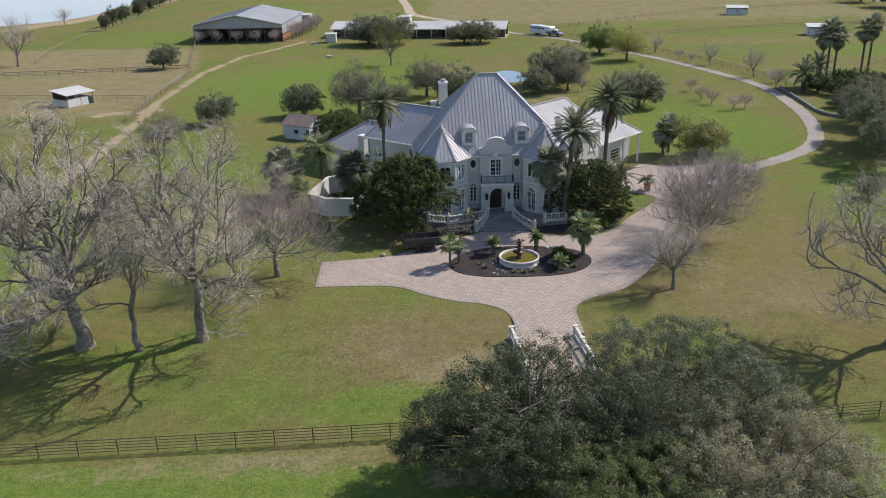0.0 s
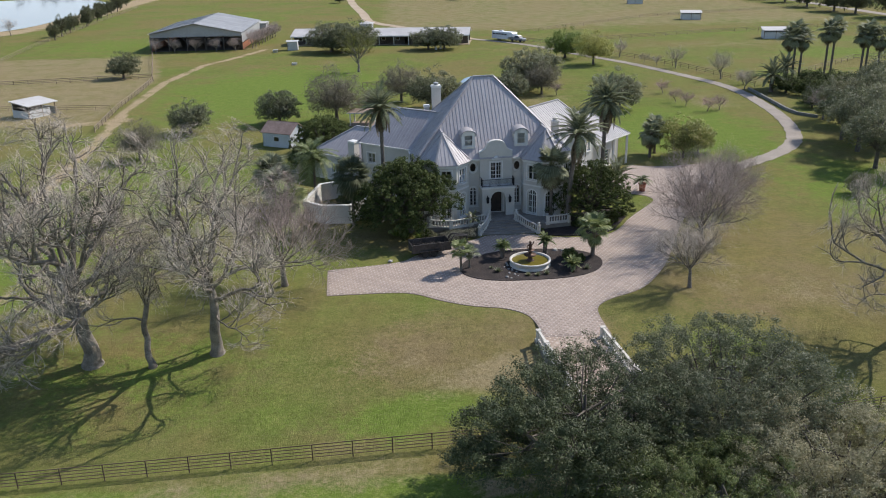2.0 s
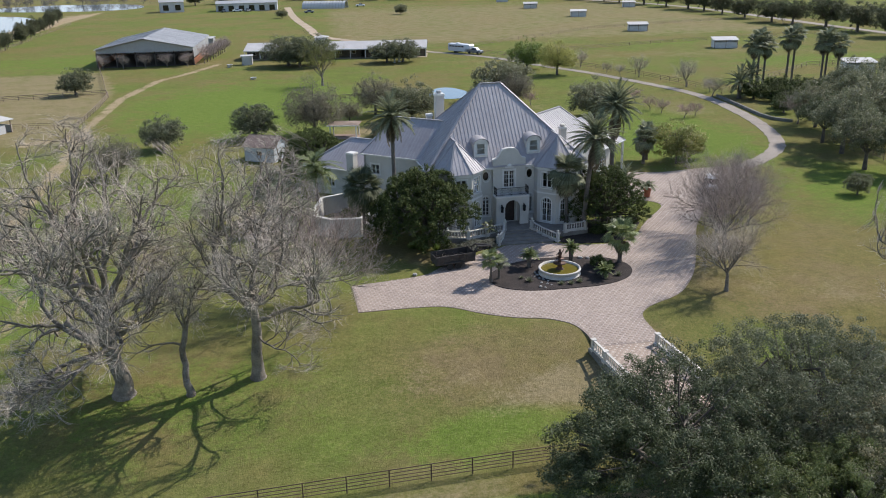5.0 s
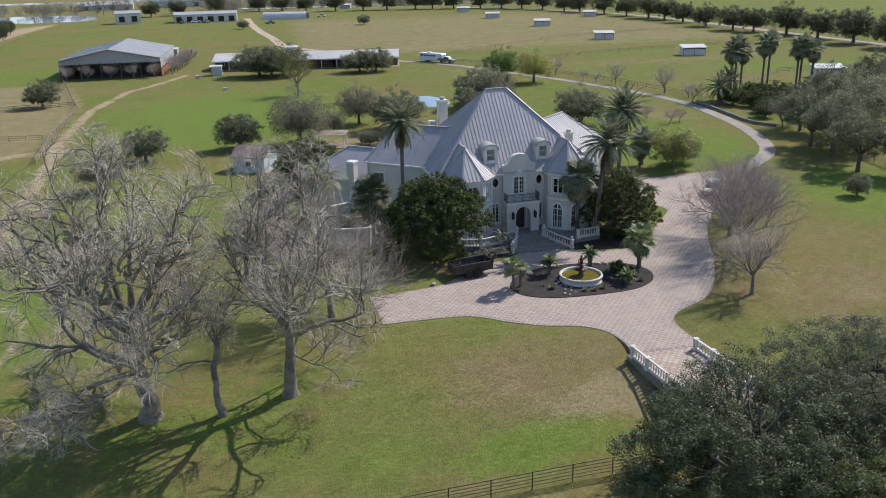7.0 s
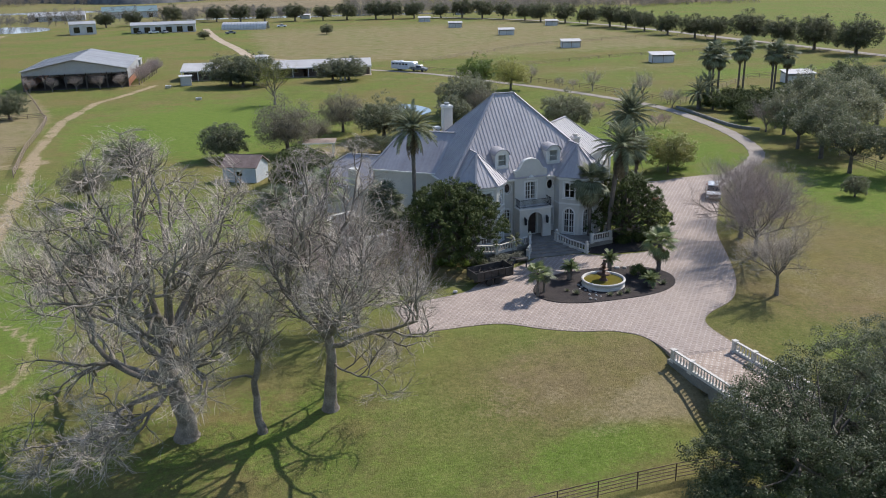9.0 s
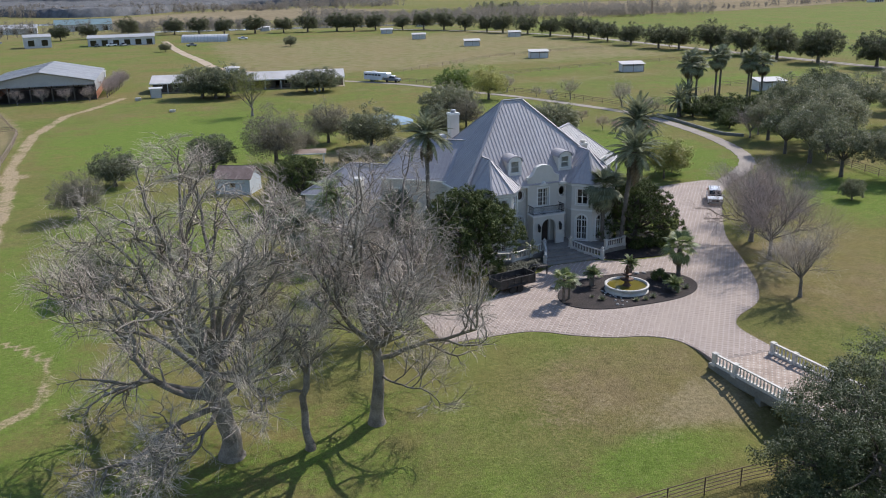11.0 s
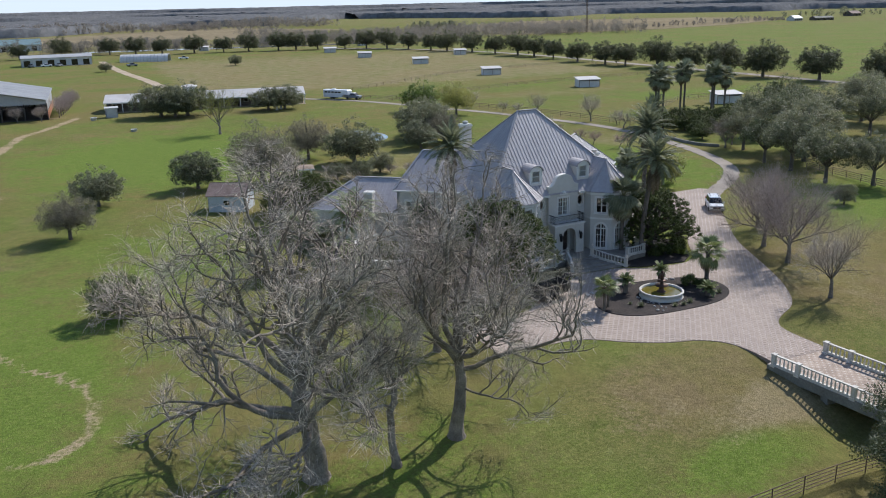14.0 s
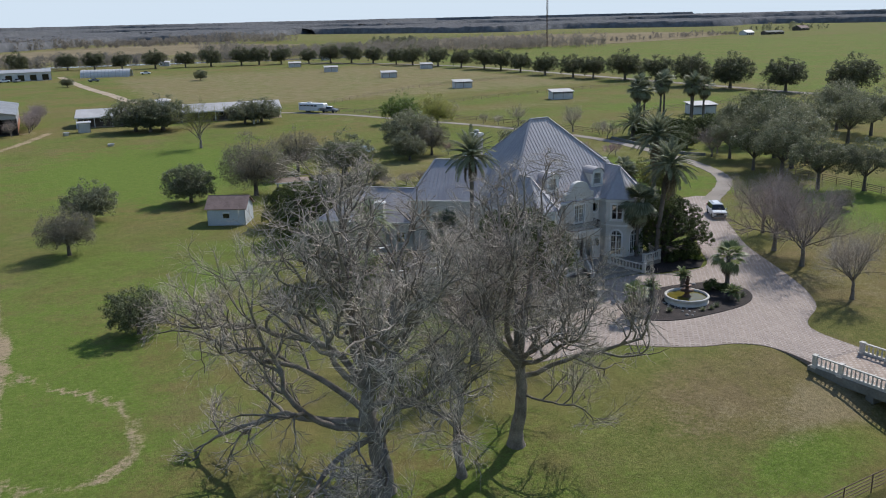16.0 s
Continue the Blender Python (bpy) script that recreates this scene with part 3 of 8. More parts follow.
    dirt = np.maximum.reduce([dirt, blob(px, py, -57.5, 79, 3, 5) * 0.8, blob(px, py, -55, 283, 12, 4) * 0.55, blob(px, py, 28, 50.5, 14, 2.0) * 0.6,
                              blob(px, py, 1, 49.5, 8, 2.0) * 0.7, blob(px, py, 22, 250, 3, 40, 70) * 0.3, blob(px, py, 60, 335, 40, 5, 20) * 0.4])
    for name, values in (("tan", tan), ("lush", lush), ("olive", olive), ("dirt", dirt)):
        a = me.attributes.new(name, "FLOAT", "POINT")
        a.data.foreach_set("value", values.astype(np.float32))
    me.polygons.foreach_set("use_smooth", [True] * len(me.polygons))
    me.materials.append(M["ground"])
    return tagged(new("ground", me), "mown lawn and pasture, green with dry olive and tan patches", "ground", kind="structure")


make_ground()

DRIVE = [(5.9, 68.0), (6.0, 70.6), (5.4, 73.0), (3.4, 74.6), (0.6, 75.2), (-2.5, 76.9), (-4.6, 78.7), (-6.6, 79.5), (-13.9, 79.4), (-14.2, 86.3), (-6.2, 87.6),
         (-4.6, 89.6), (-2.0, 91.6), (1.5, 93.4), (4.2, 95.2), (9.4, 95.2), (12.0, 93.6), (17.5, 93.2), (20.0, 95.2), (23.0, 100.2), (28.2, 106.3), (27.4, 108.6), (24.3, 110.2),
         (24.5, 118.5), (29.5, 124.2), (34.2, 122.6), (39.6, 123.6), (44.5, 123.8), (47.0, 120.8), (42.0, 116.6), (38.4, 111.9), (33.0, 104.0), (28.6, 97.6), (24.4, 88.2), (21.4, 82.3), (18.0, 77.6),
         (13.6, 75.4), (12.0, 73.4), (12.2, 68.0)]
CORNERS = {0, 8, 9, 14, 15, 22, 24, 27, 28, 38}


def rounded(poly, corners):
    """The outline with its bends rounded and its corners kept."""
    n, out = len(poly), []
    for i, p in enumerate(poly):
        if i in corners:
            out.append(Vector(p))
            continue
        a, b, c = Vector(poly[i - 1]), Vector(p), Vector(poly[(i + 1) % n])
        s = b + (a - b) * 0.42
        e = b + (c - b) * 0.42
        for k in range(6):
            t = k / 5
            out.append(s * (1 - t) ** 2 + b * 2 * t * (1 - t) + e * t * t)
    return [(p.x, p.y) for p in out]


def slab(name, poly, z0, z1, material, label, category, kind="structure"):
    bm = bmesh.new()
    n = len(poly)
    lo = [bm.verts.new((x, y, z0)) for x, y in poly]
    hi = [bm.verts.new((x, y, z1)) for x, y in poly]
    for i in range(n):
        bm.faces.new((lo[i], lo[(i + 1) % n], hi[(i + 1) % n], hi[i]))
    top = bm.faces.new(hi)
    bmesh.ops.triangulate(bm, faces=[top])
    bmesh.ops.recalc_face_normals(bm, faces=bm.faces[:])
    me = bpy.data.meshes.new(name)
    bm.to_mesh(me)
    bm.free()
    me.materials.append(material)
    return tagged(new(name, me), label, category, kind=kind)


drive = slab("pavement", rounded(DRIVE, CORNERS), -0.45, 0.036, M["paver_bed"], "tan concrete paver driveway and turning circle with small pale insets", "driveway")


def ribbon(name, pts, width, z, material, label, category):
    """A road of even width along a line, a hand's breadth proud of the ground."""
    pts = smooth_line([(x, y, 0) for x, y in pts], rounds=3)
    mb = MB()
    side = []
    for i, p in enumerate(pts):
        d = (pts[min(i + 1, len(pts) - 1)] - pts[max(i - 1, 0)]).normalized()
        s = Vector((-d.y, d.x, 0)) * width / 2 * (1 + 0.12 * math.sin(i * 1.7) * math.sin(i * 0.37))
        side.append((p + s, p - s))
    v = []
    for a, b in side:
        ga = ground_z(p.x, p.y)
        v += [(a.x, a.y, ga - 0.3), (a.x, a.y, ga + z), (b.x, b.y, ga + z), (b.x, b.y, ga - 0.3)]
    f = []
    for i in range(len(side) - 1):
        k = 4 * i
        f += [(k + j, k + j + 1, k + j + 5, k + j + 4) for j in range(3)]
    mb.add(v, f)
    return tagged(part(name, mb, material), label, category, kind="structure")


ribbon("road", [(43.5, 120.0), (49.6, 124.0), (55.6, 128.8), (60.2, 134.2), (63.4, 140.8), (66.0, 149), (68.0, 158), (69.2, 168), (70.2, 178), (69.9, 188), (68.2, 196), (64.6, 208), (62.0, 216), (57.6, 229), (50, 244), (40, 269), (31, 282), (22, 292)], 2.6, 0.06, M["road"],
       "pale gravel farm lane curving past the lawn", "road")
ribbon("road", [(22, 291), (15, 306), (8, 322), (-6, 345), (-14.5, 362), (-16.5, 395), (-20, 425), (-23, 450), (-27, 500), (-30, 560)], 4.0, 0.07, M["dirt_road"], "sandy farm track across the pasture", "road")
ribbon("road", [(196, 150), (195.5, 229), (194.5, 272), (192, 338), (191, 440), (180, 494), (160, 545), (120, 600)], 5.0, 0.06, M["road"], "pale straight gravel road beside a row of oaks", "road")


# ---- trees ----
def unit(v):
    return v / (np.linalg.norm(v) + 1e-9)


def strands(rng, p, d, length, r0, r1, segs, wander, lift):
    """A set of wandering, tapering shoots: points (n, segs + 1, 3) and radii (n, segs + 1)."""
    n = len(p)
    pts, q, d = [p], p, d
    lift = np.broadcast_to(np.asarray(lift, float), (n,))
    for _ in range(segs):
        d = d + rng.normal(0, wander, (n, 3))
        d[:, 2] += lift
        d /= np.linalg.norm(d, axis=1, keepdims=True)
        q = q + d * (length / segs)[:, None]
        pts.append(q)
    f = np.linspace(0, 1, segs + 1) ** 0.85
    return np.stack(pts, 1), r0[:, None] * (1 - f) + r1[:, None] * f


def shoots(rng, pts, radii, kids, start, angle, length, radius, up):
    """Where the next order of shoots springs from the given ones, and which way it goes."""
    n, k = pts.shape[0], pts.shape[1] - 1
    f = start + (1 - start) * (np.arange(kids)[None, :] + rng.random((n, kids))) / kids
    x = np.minimum(f * k, k - 0.001)
    i = x.astype(int)
    row = np.arange(n)[:, None]
    a, b = pts[row, i], pts[row, i + 1]
    here = radii[row, i] + (radii[row, i + 1] - radii[row, i]) * (x - i)
    p = (a + (b - a) * (x - i)[..., None]).reshape(-1, 3)
    along = (b - a).reshape(-1, 3)
    along /= np.linalg.norm(along, axis=1, keepdims=True) + 1e-9
    side = np.cross(along, rng.normal(0, 1, along.shape))
    side /= np.linalg.norm(side, axis=1, keepdims=True) + 1e-9
    turn = np.radians(angle) * (0.65 + 0.7 * rng.random(len(p)))
    d = along * np.cos(turn)[:, None] + side * np.sin(turn)[:, None]
    d[:, 2] += up
    d /= np.linalg.norm(d, axis=1, keepdims=True)
    ln = length * (0.55 + 0.8 * rng.random(len(p))) * (1.15 - 0.55 * f.ravel())
    return p, d, ln, np.minimum(here.ravel() * 0.8, radius * (0.75 + 0.5 * rng.random(len(p))))


def strand_mesh(name, sets, smooth=False):
    """One mesh of all the given (points, radii, sides)."""
    verts, faces, base = [], [], 0
    for pts, radii, sides in sets:
        n, k = pts.shape[:2]
        t = np.gradient(pts, axis=1)
        t /= np.linalg.norm(t, axis=2, keepdims=True) + 1e-9
        s = np.cross(t, np.array((0.31, 0.77, 0.55)))
        s /= np.linalg.norm(s, axis=2, keepdims=True) + 1e-6
        u = np.cross(t, s)
        ang = 2 * math.pi * np.arange(sides) / sides
        ring = pts[:, :, None] + (s[:, :, None] * np.cos(ang)[:, None] + u[:, :, None] * np.sin(ang)[:, None]) * radii[:, :, None, None]
        verts.append(ring.reshape(-1, 3))
        idx = base + np.arange(n * k * sides).reshape(n, k, sides)
        nxt = np.roll(idx, -1, 2)
        faces.append(np.stack([idx[:, :-1], nxt[:, :-1], nxt[:, 1:], idx[:, 1:]], -1).reshape(-1, 4))
        base += n * k * sides
    verts, faces = np.concatenate(verts), np.concatenate(faces)
    me = bpy.data.meshes.new(name)
    me.vertices.add(len(verts))
    me.vertices.foreach_set("co", verts.astype(np.float32).ravel())
    me.loops.add(faces.size)
    me.loops.foreach_set("vertex_index", faces.astype(np.int32).ravel())
    me.polygons.add(len(faces))
    me.polygons.foreach_set("loop_start", np.arange(0, faces.size, 4, dtype=np.int32))
    me.update(calc_edges=True)
    me.polygons.foreach_set("use_smooth", [smooth] * len(faces))
    return me


def within_dome(pts, centre, radii):
    """Draws the outer shoots in, so that the crown keeps a rounded outline; low limbs may reach further out."""
    v = (pts - np.array(centre)) / np.array(radii)
    low = 1 + 0.6 * np.clip((centre[2] - 1.0 - pts[..., 2:]) / 3.5, 0, 1)
    v = v / np.concatenate([low, low, np.ones_like(low)], -1)
    rho = np.linalg.norm(v, axis=-1, keepdims=True) + 1e-9
    new_rho = np.where(rho > 0.8, 0.8 + 0.5 * np.tanh((rho - 0.8) / 0.5), rho)
    return pts + (pts - np.array(centre)) * (new_rho / rho - 1)


def bare_tree_meshes(seed, trunk_h, trunk_r, spec):
    """A leafless tree. limbs: azimuth, angle from upright, length, height of its fork, upward bend, thickness."""
    rng = np.random.default_rng(seed)
    bend = spec.get("bend", 0.05)
    steps = max(5, int(trunk_h / 0.7))
    line = [(0, 0, -0.5), (0, 0, 0.0), (0.0, 0.0, 0.35)]
    x = y = 0.0
    for i in range(1, steps + 1):
        x, y = x + rng.normal(0, bend), y + rng.normal(0, bend)
        line.append((x, y, 0.35 + (trunk_h - 0.35) * i / steps))
    line = np.array(line)
    r = trunk_r * np.array([1.75, 1.5, 1.2] + [1.08 - spec.get("taper", 0.3) * i / steps for i in range(1, steps + 1)])
    base = strand_mesh("trunk", [(line[None], r[None], 12)], True)
    limbs = spec.get("limbs") or [(360 * (k + 0.5 * rng.random()) / spec["mains"], spec["spread"] * (0.45 + 0.85 * rng.random()), spec["main_len"] * (0.8 + 0.4 * rng.random()), trunk_h * (0.62 + 0.38 * rng.random()), spec["lift"][0], 0.4) for k in range(spec["mains"])]
    az, out, length, fork, lift, thick = np.array(limbs).T
    length = length * spec.get("reach", 1.0)
    az, out = np.radians(az), np.radians(out)
    p = np.stack([np.interp(fork, line[:, 2], line[:, i]) for i in range(3)], 1)
    d = np.stack([np.cos(az) * np.sin(out), np.sin(az) * np.sin(out), np.cos(out)], 1)
    order = [strands(rng, p, d, length, trunk_r * thick, trunk_r * 0.05 + 0 * thick, spec["segs"][0], spec["wander"][0], lift)]
    sides = (8, 5, 4, 3, 3, 3)
    for k in range(spec["levels"] - 1):
        q, e, ln, r0 = shoots(rng, *order[-1], spec["kids"][k], spec["from"][k], spec["angle"][k], spec["len"][k], spec["rad"][k], spec["up"][k])
        order.append(strands(rng, q, e, ln, r0, r0 * 0.4, spec["segs"][k + 1], spec["wander"][k + 1], spec["lift"][k + 1]))
    if "dome" in spec:
        order = [(within_dome(pts, *spec["dome"]), radii) for pts, radii in order]
    cut = spec["wood"]
    wood = strand_mesh("branchwork", [(*o, sides[i]) for i, o in enumerate(order[:cut])], True)
    return base, wood, strand_mesh("crown", [(*o, 3) for o in order[cut:]])


def bare_tree(meshes, label, x, y, turn=0.0, size=1.0, twig="twig", group="", squash=1.0):
    t = thing("bare_tree", label, "tree", group, m=pose(x, y, ground_z(x, y), 0, 0, turn) @ Matrix.Diagonal((size, size, size * squash, 1)))
    part("trunk", meshes[0], M["bark"], t)
    part("branchwork", meshes[1], M["bark"], t)
    part("crown", meshes[2], M[twig], t, "fine bare twigs")
    return t


BIG = dict(levels=5, wood=3, kids=(12, 7, 5, 3), **{"from": (0.22, 0.15, 0.12, 0.10)}, angle=(48, 46, 42, 40), len=(4.6, 2.4, 1.35, 0.80), rad=(0.14, 0.060, 0.029, 0.0185), up=(0.16, 0.12, 0.08, 0.10),
           wander=(0.18, 0.26, 0.26, 0.22, 0.20), lift=(0.04, 0.05, 0.03, 0.02, 0.02), segs=(14, 8, 5, 3, 2))
MID = dict(levels=5, wood=2, mains=9, spread=46, main_len=4.6, kids=(9, 6, 4, 3), **{"from": (0.15, 0.15, 0.1, 0.1)}, angle=(36, 38, 40, 42), len=(2.3, 1.5, 0.95, 0.55), rad=(0.048, 0.024, 0.015, 0.011), up=(0.15, 0.12, 0.1, 0.08),
           wander=(0.11, 0.14, 0.17, 0.2, 0.25), lift=(0.07, 0.06, 0.05, 0.03, 0.0), segs=(7, 4, 3, 2, 1))
SMALL = dict(levels=4, wood=2, mains=8, spread=44, main_len=1.9, kids=(7, 6, 6), **{"from": (0.2, 0.2, 0.15)}, angle=(36, 40, 44), len=(1.2, 0.75, 0.5), rad=(0.03, 0.016, 0.01), up=(0.15, 0.1, 0.05),
             wander=(0.13, 0.16, 0.2, 0.25), lift=(0.08, 0.05, 0.03, 0.0), segs=(4, 3, 2, 1))


def leaf_cloud(rng, clumps, radius, leaves, size, flat=0.8, up=0.7):
    """Small leaf blades about the given clump centres, turned mostly outwards."""
    n = len(clumps) * leaves
    c = np.repeat(np.asarray(clumps, float), leaves, 0)
    d = rng.normal(0, 1, (n, 3))
    d /= np.linalg.norm(d, axis=1, keepdims=True)
    r = radius * rng.random(n) ** 0.45
    r = r * np.repeat(0.7 + 0.6 * rng.random(len(clumps)), leaves)
    p = c + d * r[:, None] * np.array((1, 1, flat))
    nrm = d * 0.9 + rng.normal(0, 0.5, (n, 3)) + np.array((0, 0, up))
    nrm /= np.linalg.norm(nrm, axis=1, keepdims=True)
    a = np.cross(nrm, rng.normal(0, 1, (n, 3)))
    a /= np.linalg.norm(a, axis=1, keepdims=True)
    b = np.cross(nrm, a)
    s = size * (0.6 + 0.8 * rng.random(n))[:, None]
    quad = np.stack([p - a * s, p + b * s * 0.45, p + a * s, p - b * s * 0.45], 1).reshape(-1, 3)
    return quad


def mesh_of_quads(name, quad):
    me = bpy.data.meshes.new(name)
    n = len(quad)
    me.vertices.add(n)
    me.vertices.foreach_set("co", quad.astype(np.float32).ravel())
    me.loops.add(n)
    me.loops.foreach_set("vertex_index", np.arange(n, dtype=np.int32))
    me.polygons.add(n // 4)
    me.polygons.foreach_set("loop_start", np.arange(0, n, 4, dtype=np.int32))
    me.update(calc_edges=True)
    me.validate()
    return me


def crown_clumps(rng, lobes, per_lobe, low=-0.35, inner=0.62):
    """Clump centres in the outer shell of several overlapping lobes (x, y, z, rx, rz)."""
    out = []
    for (x, y, z, rx, rz) in lobes:
        k = 0
        while k < per_lobe:
            d = unit(rng.normal(0, 1, 3))
            if d[2] < low:
                continue
            s = inner + (1.02 - inner) * rng.random() ** 0.8
            wob = 1 + 0.16 * noise.noise(Vector(d * 2.1 + np.array((x, y, z))))
            out.append((x + d[0] * rx * s * wob, y + d[1] * rx * s * wob, z + d[2] * rz * s * wob))
            k += 1
    return out


def leafy_tree_meshes(seed, lobes, per_lobe, clump_r, leaves, size, trunk_h, trunk_r, low=-0.35, inner=0.62):
    rng = np.random.default_rng(seed)
    clumps = crown_clumps(rng, lobes, per_lobe, low, inner)
    crown = mesh_of_quads("crown", leaf_cloud(rng, clumps, clump_r, leaves, size))
    wood = MB()
    wood.tube([(0, 0, -0.4), (0, 0, 0.1), (0, 0, trunk_h * 0.5), (0, 0, trunk_h)], [trunk_r * 1.5, trunk_r * 1.25, trunk_r, trunk_r * 0.85], 9, cap=False)
    for (x, y, z, rx, rz) in lobes:
        top = np.array((x, y, z))
        mid = np.array((x * 0.45, y * 0.45, trunk_h + (z - trunk_h) * 0.4))
        wood.tube([(0, 0, trunk_h * 0.9), tuple(mid), tuple(top)], [trunk_r * 0.6, trunk_r * 0.4, trunk_r * 0.18], 6, cap=False)
        for _ in range(7):
            d = unit(rng.normal(0, 1, 3) + np.array((0, 0, 0.3)))
            e = top + d * np.array((rx, rx, rz)) * 0.75
            wood.tube([tuple(mid + (top - mid) * rng.random()), tuple((mid + e) / 2 + rng.normal(0, 0.2, 3)), tuple(e)], [trunk_r * 0.25, trunk_r * 0.15, trunk_r * 0.05], 4, cap=False)
    return wood.mesh("trunk", True), crown


def leafy_tree(meshes, leaf, label, x, y, turn=0.0, size=1.0, squash=1.0, name="tree", category="tree", group="", z=None):
    t = thing(name, label, category, group, m=pose(x, y, ground_z(x, y) if z is None else z, 0, 0, turn) @ Matrix.Diagonal((size, size, size * squash, 1)))
    part("trunk", meshes[0], M["oak_bark"], t)
    part("crown", meshes[1], M[leaf], t)
    return t


def round_lobes(seed, r, h, n):
    """Lobes of a rounded, lumpy crown of radius r whose top lies at h."""
    rng = np.random.default_rng(seed)
    out = [(0, 0, h * 0.70, r * 0.70, h * 0.30)]
    for k in range(n):
        a = 2 * math.pi * (k + 0.6 * rng.random()) / n
        d = r * (0.46 + 0.16 * rng.random())
        out.append((d * math.cos(a), d * math.sin(a), h * (0.40 + 0.20 * rng.random()), r * (0.38 + 0.16 * rng.random()), h * (0.22 + 0.09 * rng.random())))
    for k in range(n - 2):
        a = 2 * math.pi * (k + 0.5 + 0.4 * rng.random()) / (n - 2)
        out.append((r * 0.5 * math.cos(a), r * 0.5 * math.sin(a), h * 0.30, r * 0.40, h * 0.18))
    return out


# -- palms
def feather_frond(rng, length, droop, leaflets=30, width=0.62, blade=0.05):
    mb = MB()
    pts = []
    for i in range(7):
        s = i / 6
        pts.append(Vector((length * s * (1 - 0.16 * s * droop), 0, length * (0.42 * s - (0.48 + 0.42 * droop) * s * s))))
    mb.tube(pts, [0.05 * (1 - 0.85 * i / 6) + 0.008 for i in range(7)], 4, cap=False)
    for k in range(leaflets):
        s = 0.14 + 0.86 * k / (leaflets - 1)
        x = s * 6
        i = min(int(x), 5)
        p = pts[i].lerp(pts[i + 1], x - i)
        d = (pts[i + 1] - pts[i]).normalized()
        ln = width * (0.45 + 0.75 * math.sin(math.pi * min(1, s * 0.9 + 0.08)))
        for side in (-1, 1):
            out = (Vector((0, side, 0)) * 0.85 + d * 0.62 + Vector((0, 0, 0.18 - 0.4 * rng.random()))).normalized()
            w = d * blade
            tip = p + out * ln + Vector((0, 0, -0.16 * ln))
            mid = p + out * ln * 0.5
            mb.add([p - w, p + w, mid + w * 1.1, tip, mid - w * 1.1], [(0, 1, 2, 3, 4)])
    return mb.mesh("frond")


def fan_frond(rng, stalk, radius, segments=18, droop=0.3):
    mb = MB()
    pts = [Vector((stalk * s, 0, stalk * (0.35 * s - 0.3 * s * s * (1 + droop)))) for s in (0, 0.5, 1)]
    mb.tube(pts, [0.03, 0.022, 0.015], 4, cap=False)
    hub = pts[-1]
    d0 = (pts[2] - pts[1]).normalized()
    up = Vector((0, 1, 0)).cross(d0) * -1
    for k in range(segments):
        a = radians(-115 + 230 * k / (segments - 1))
        d = d0 * math.cos(a) + Vector((0, 1, 0)) * math.sin(a)
        ln = radius * (0.78 + 0.22 * math.cos(a * 0.8)) * (0.92 + 0.16 * rng.random())
        w = (d.cross(up)).normalized() * radius * 0.058
        mid = hub + d * ln * 0.55 + up * 0.06
        tip = hub + d * ln + Vector((0, 0, -ln * (0.06 + 0.3 * droop + 0.12 * rng.random())))
        mb.add([hub, mid - w, tip, mid + w], [(0, 1, 2, 3)])
    return mb.mesh("frond")


def palm(kind, label, x, y, height, trunk_r, count, meshes, seed=0, skirt=0, leaf="frond", lo=-35, hi=80, z=None, lean=(0, 0), group="", size=1.0, name="palm_tree"):
    """A palm: ringed trunk and single fronds about its head; meshes are shared between alike palms."""
    rng = np.random.default_rng(seed)
    z = ground_z(x, y) if z is None else z
    t = thing(name, label, "palm", group, m=pose(x, y, z))
    mb = MB()
    n = max(4, int(height / 0.35))
    pts, radii = [], []
    for i in range(n + 1):
        s = i / n
        pts.append((lean[0] * s * s, lean[1] * s * s, -0.3 + (height + 0.3) * s))
        radii.append(trunk_r * (1.25 - 0.3 * min(1, s * 4) + (0.16 if i % 2 else 0.0) + (0.35 if s > 0.93 else 0)))
    mb.tube(pts, radii, 9)
    part("trunk", mb, M["palm_bark"], t, smooth=False)
    head = Vector(pts[-1])
    for k in range(count + skirt):
        a = 137.5 * k + rng.normal(0, 9)
        f = (k + 0.5) / count
        tilt = hi - (hi - lo) * f + rng.normal(0, 6) if k < count else -62 - 20 * rng.random()
        m = Matrix.Translation(head - Vector((0, 0, 0.15 + (0.35 * rng.random() if k >= count else 0)))) @ pose(0, 0, 0, 0, 0, a) @ pose(0, 0, 0, 0, -tilt, 0) @ Matrix.Scale(size * (0.88 + 0.24 * rng.random()), 4)
        me = meshes[k % len(meshes)]
        part("frond", me, M["dead_frond"] if k >= count else M[leaf], t, m=m)
    return t


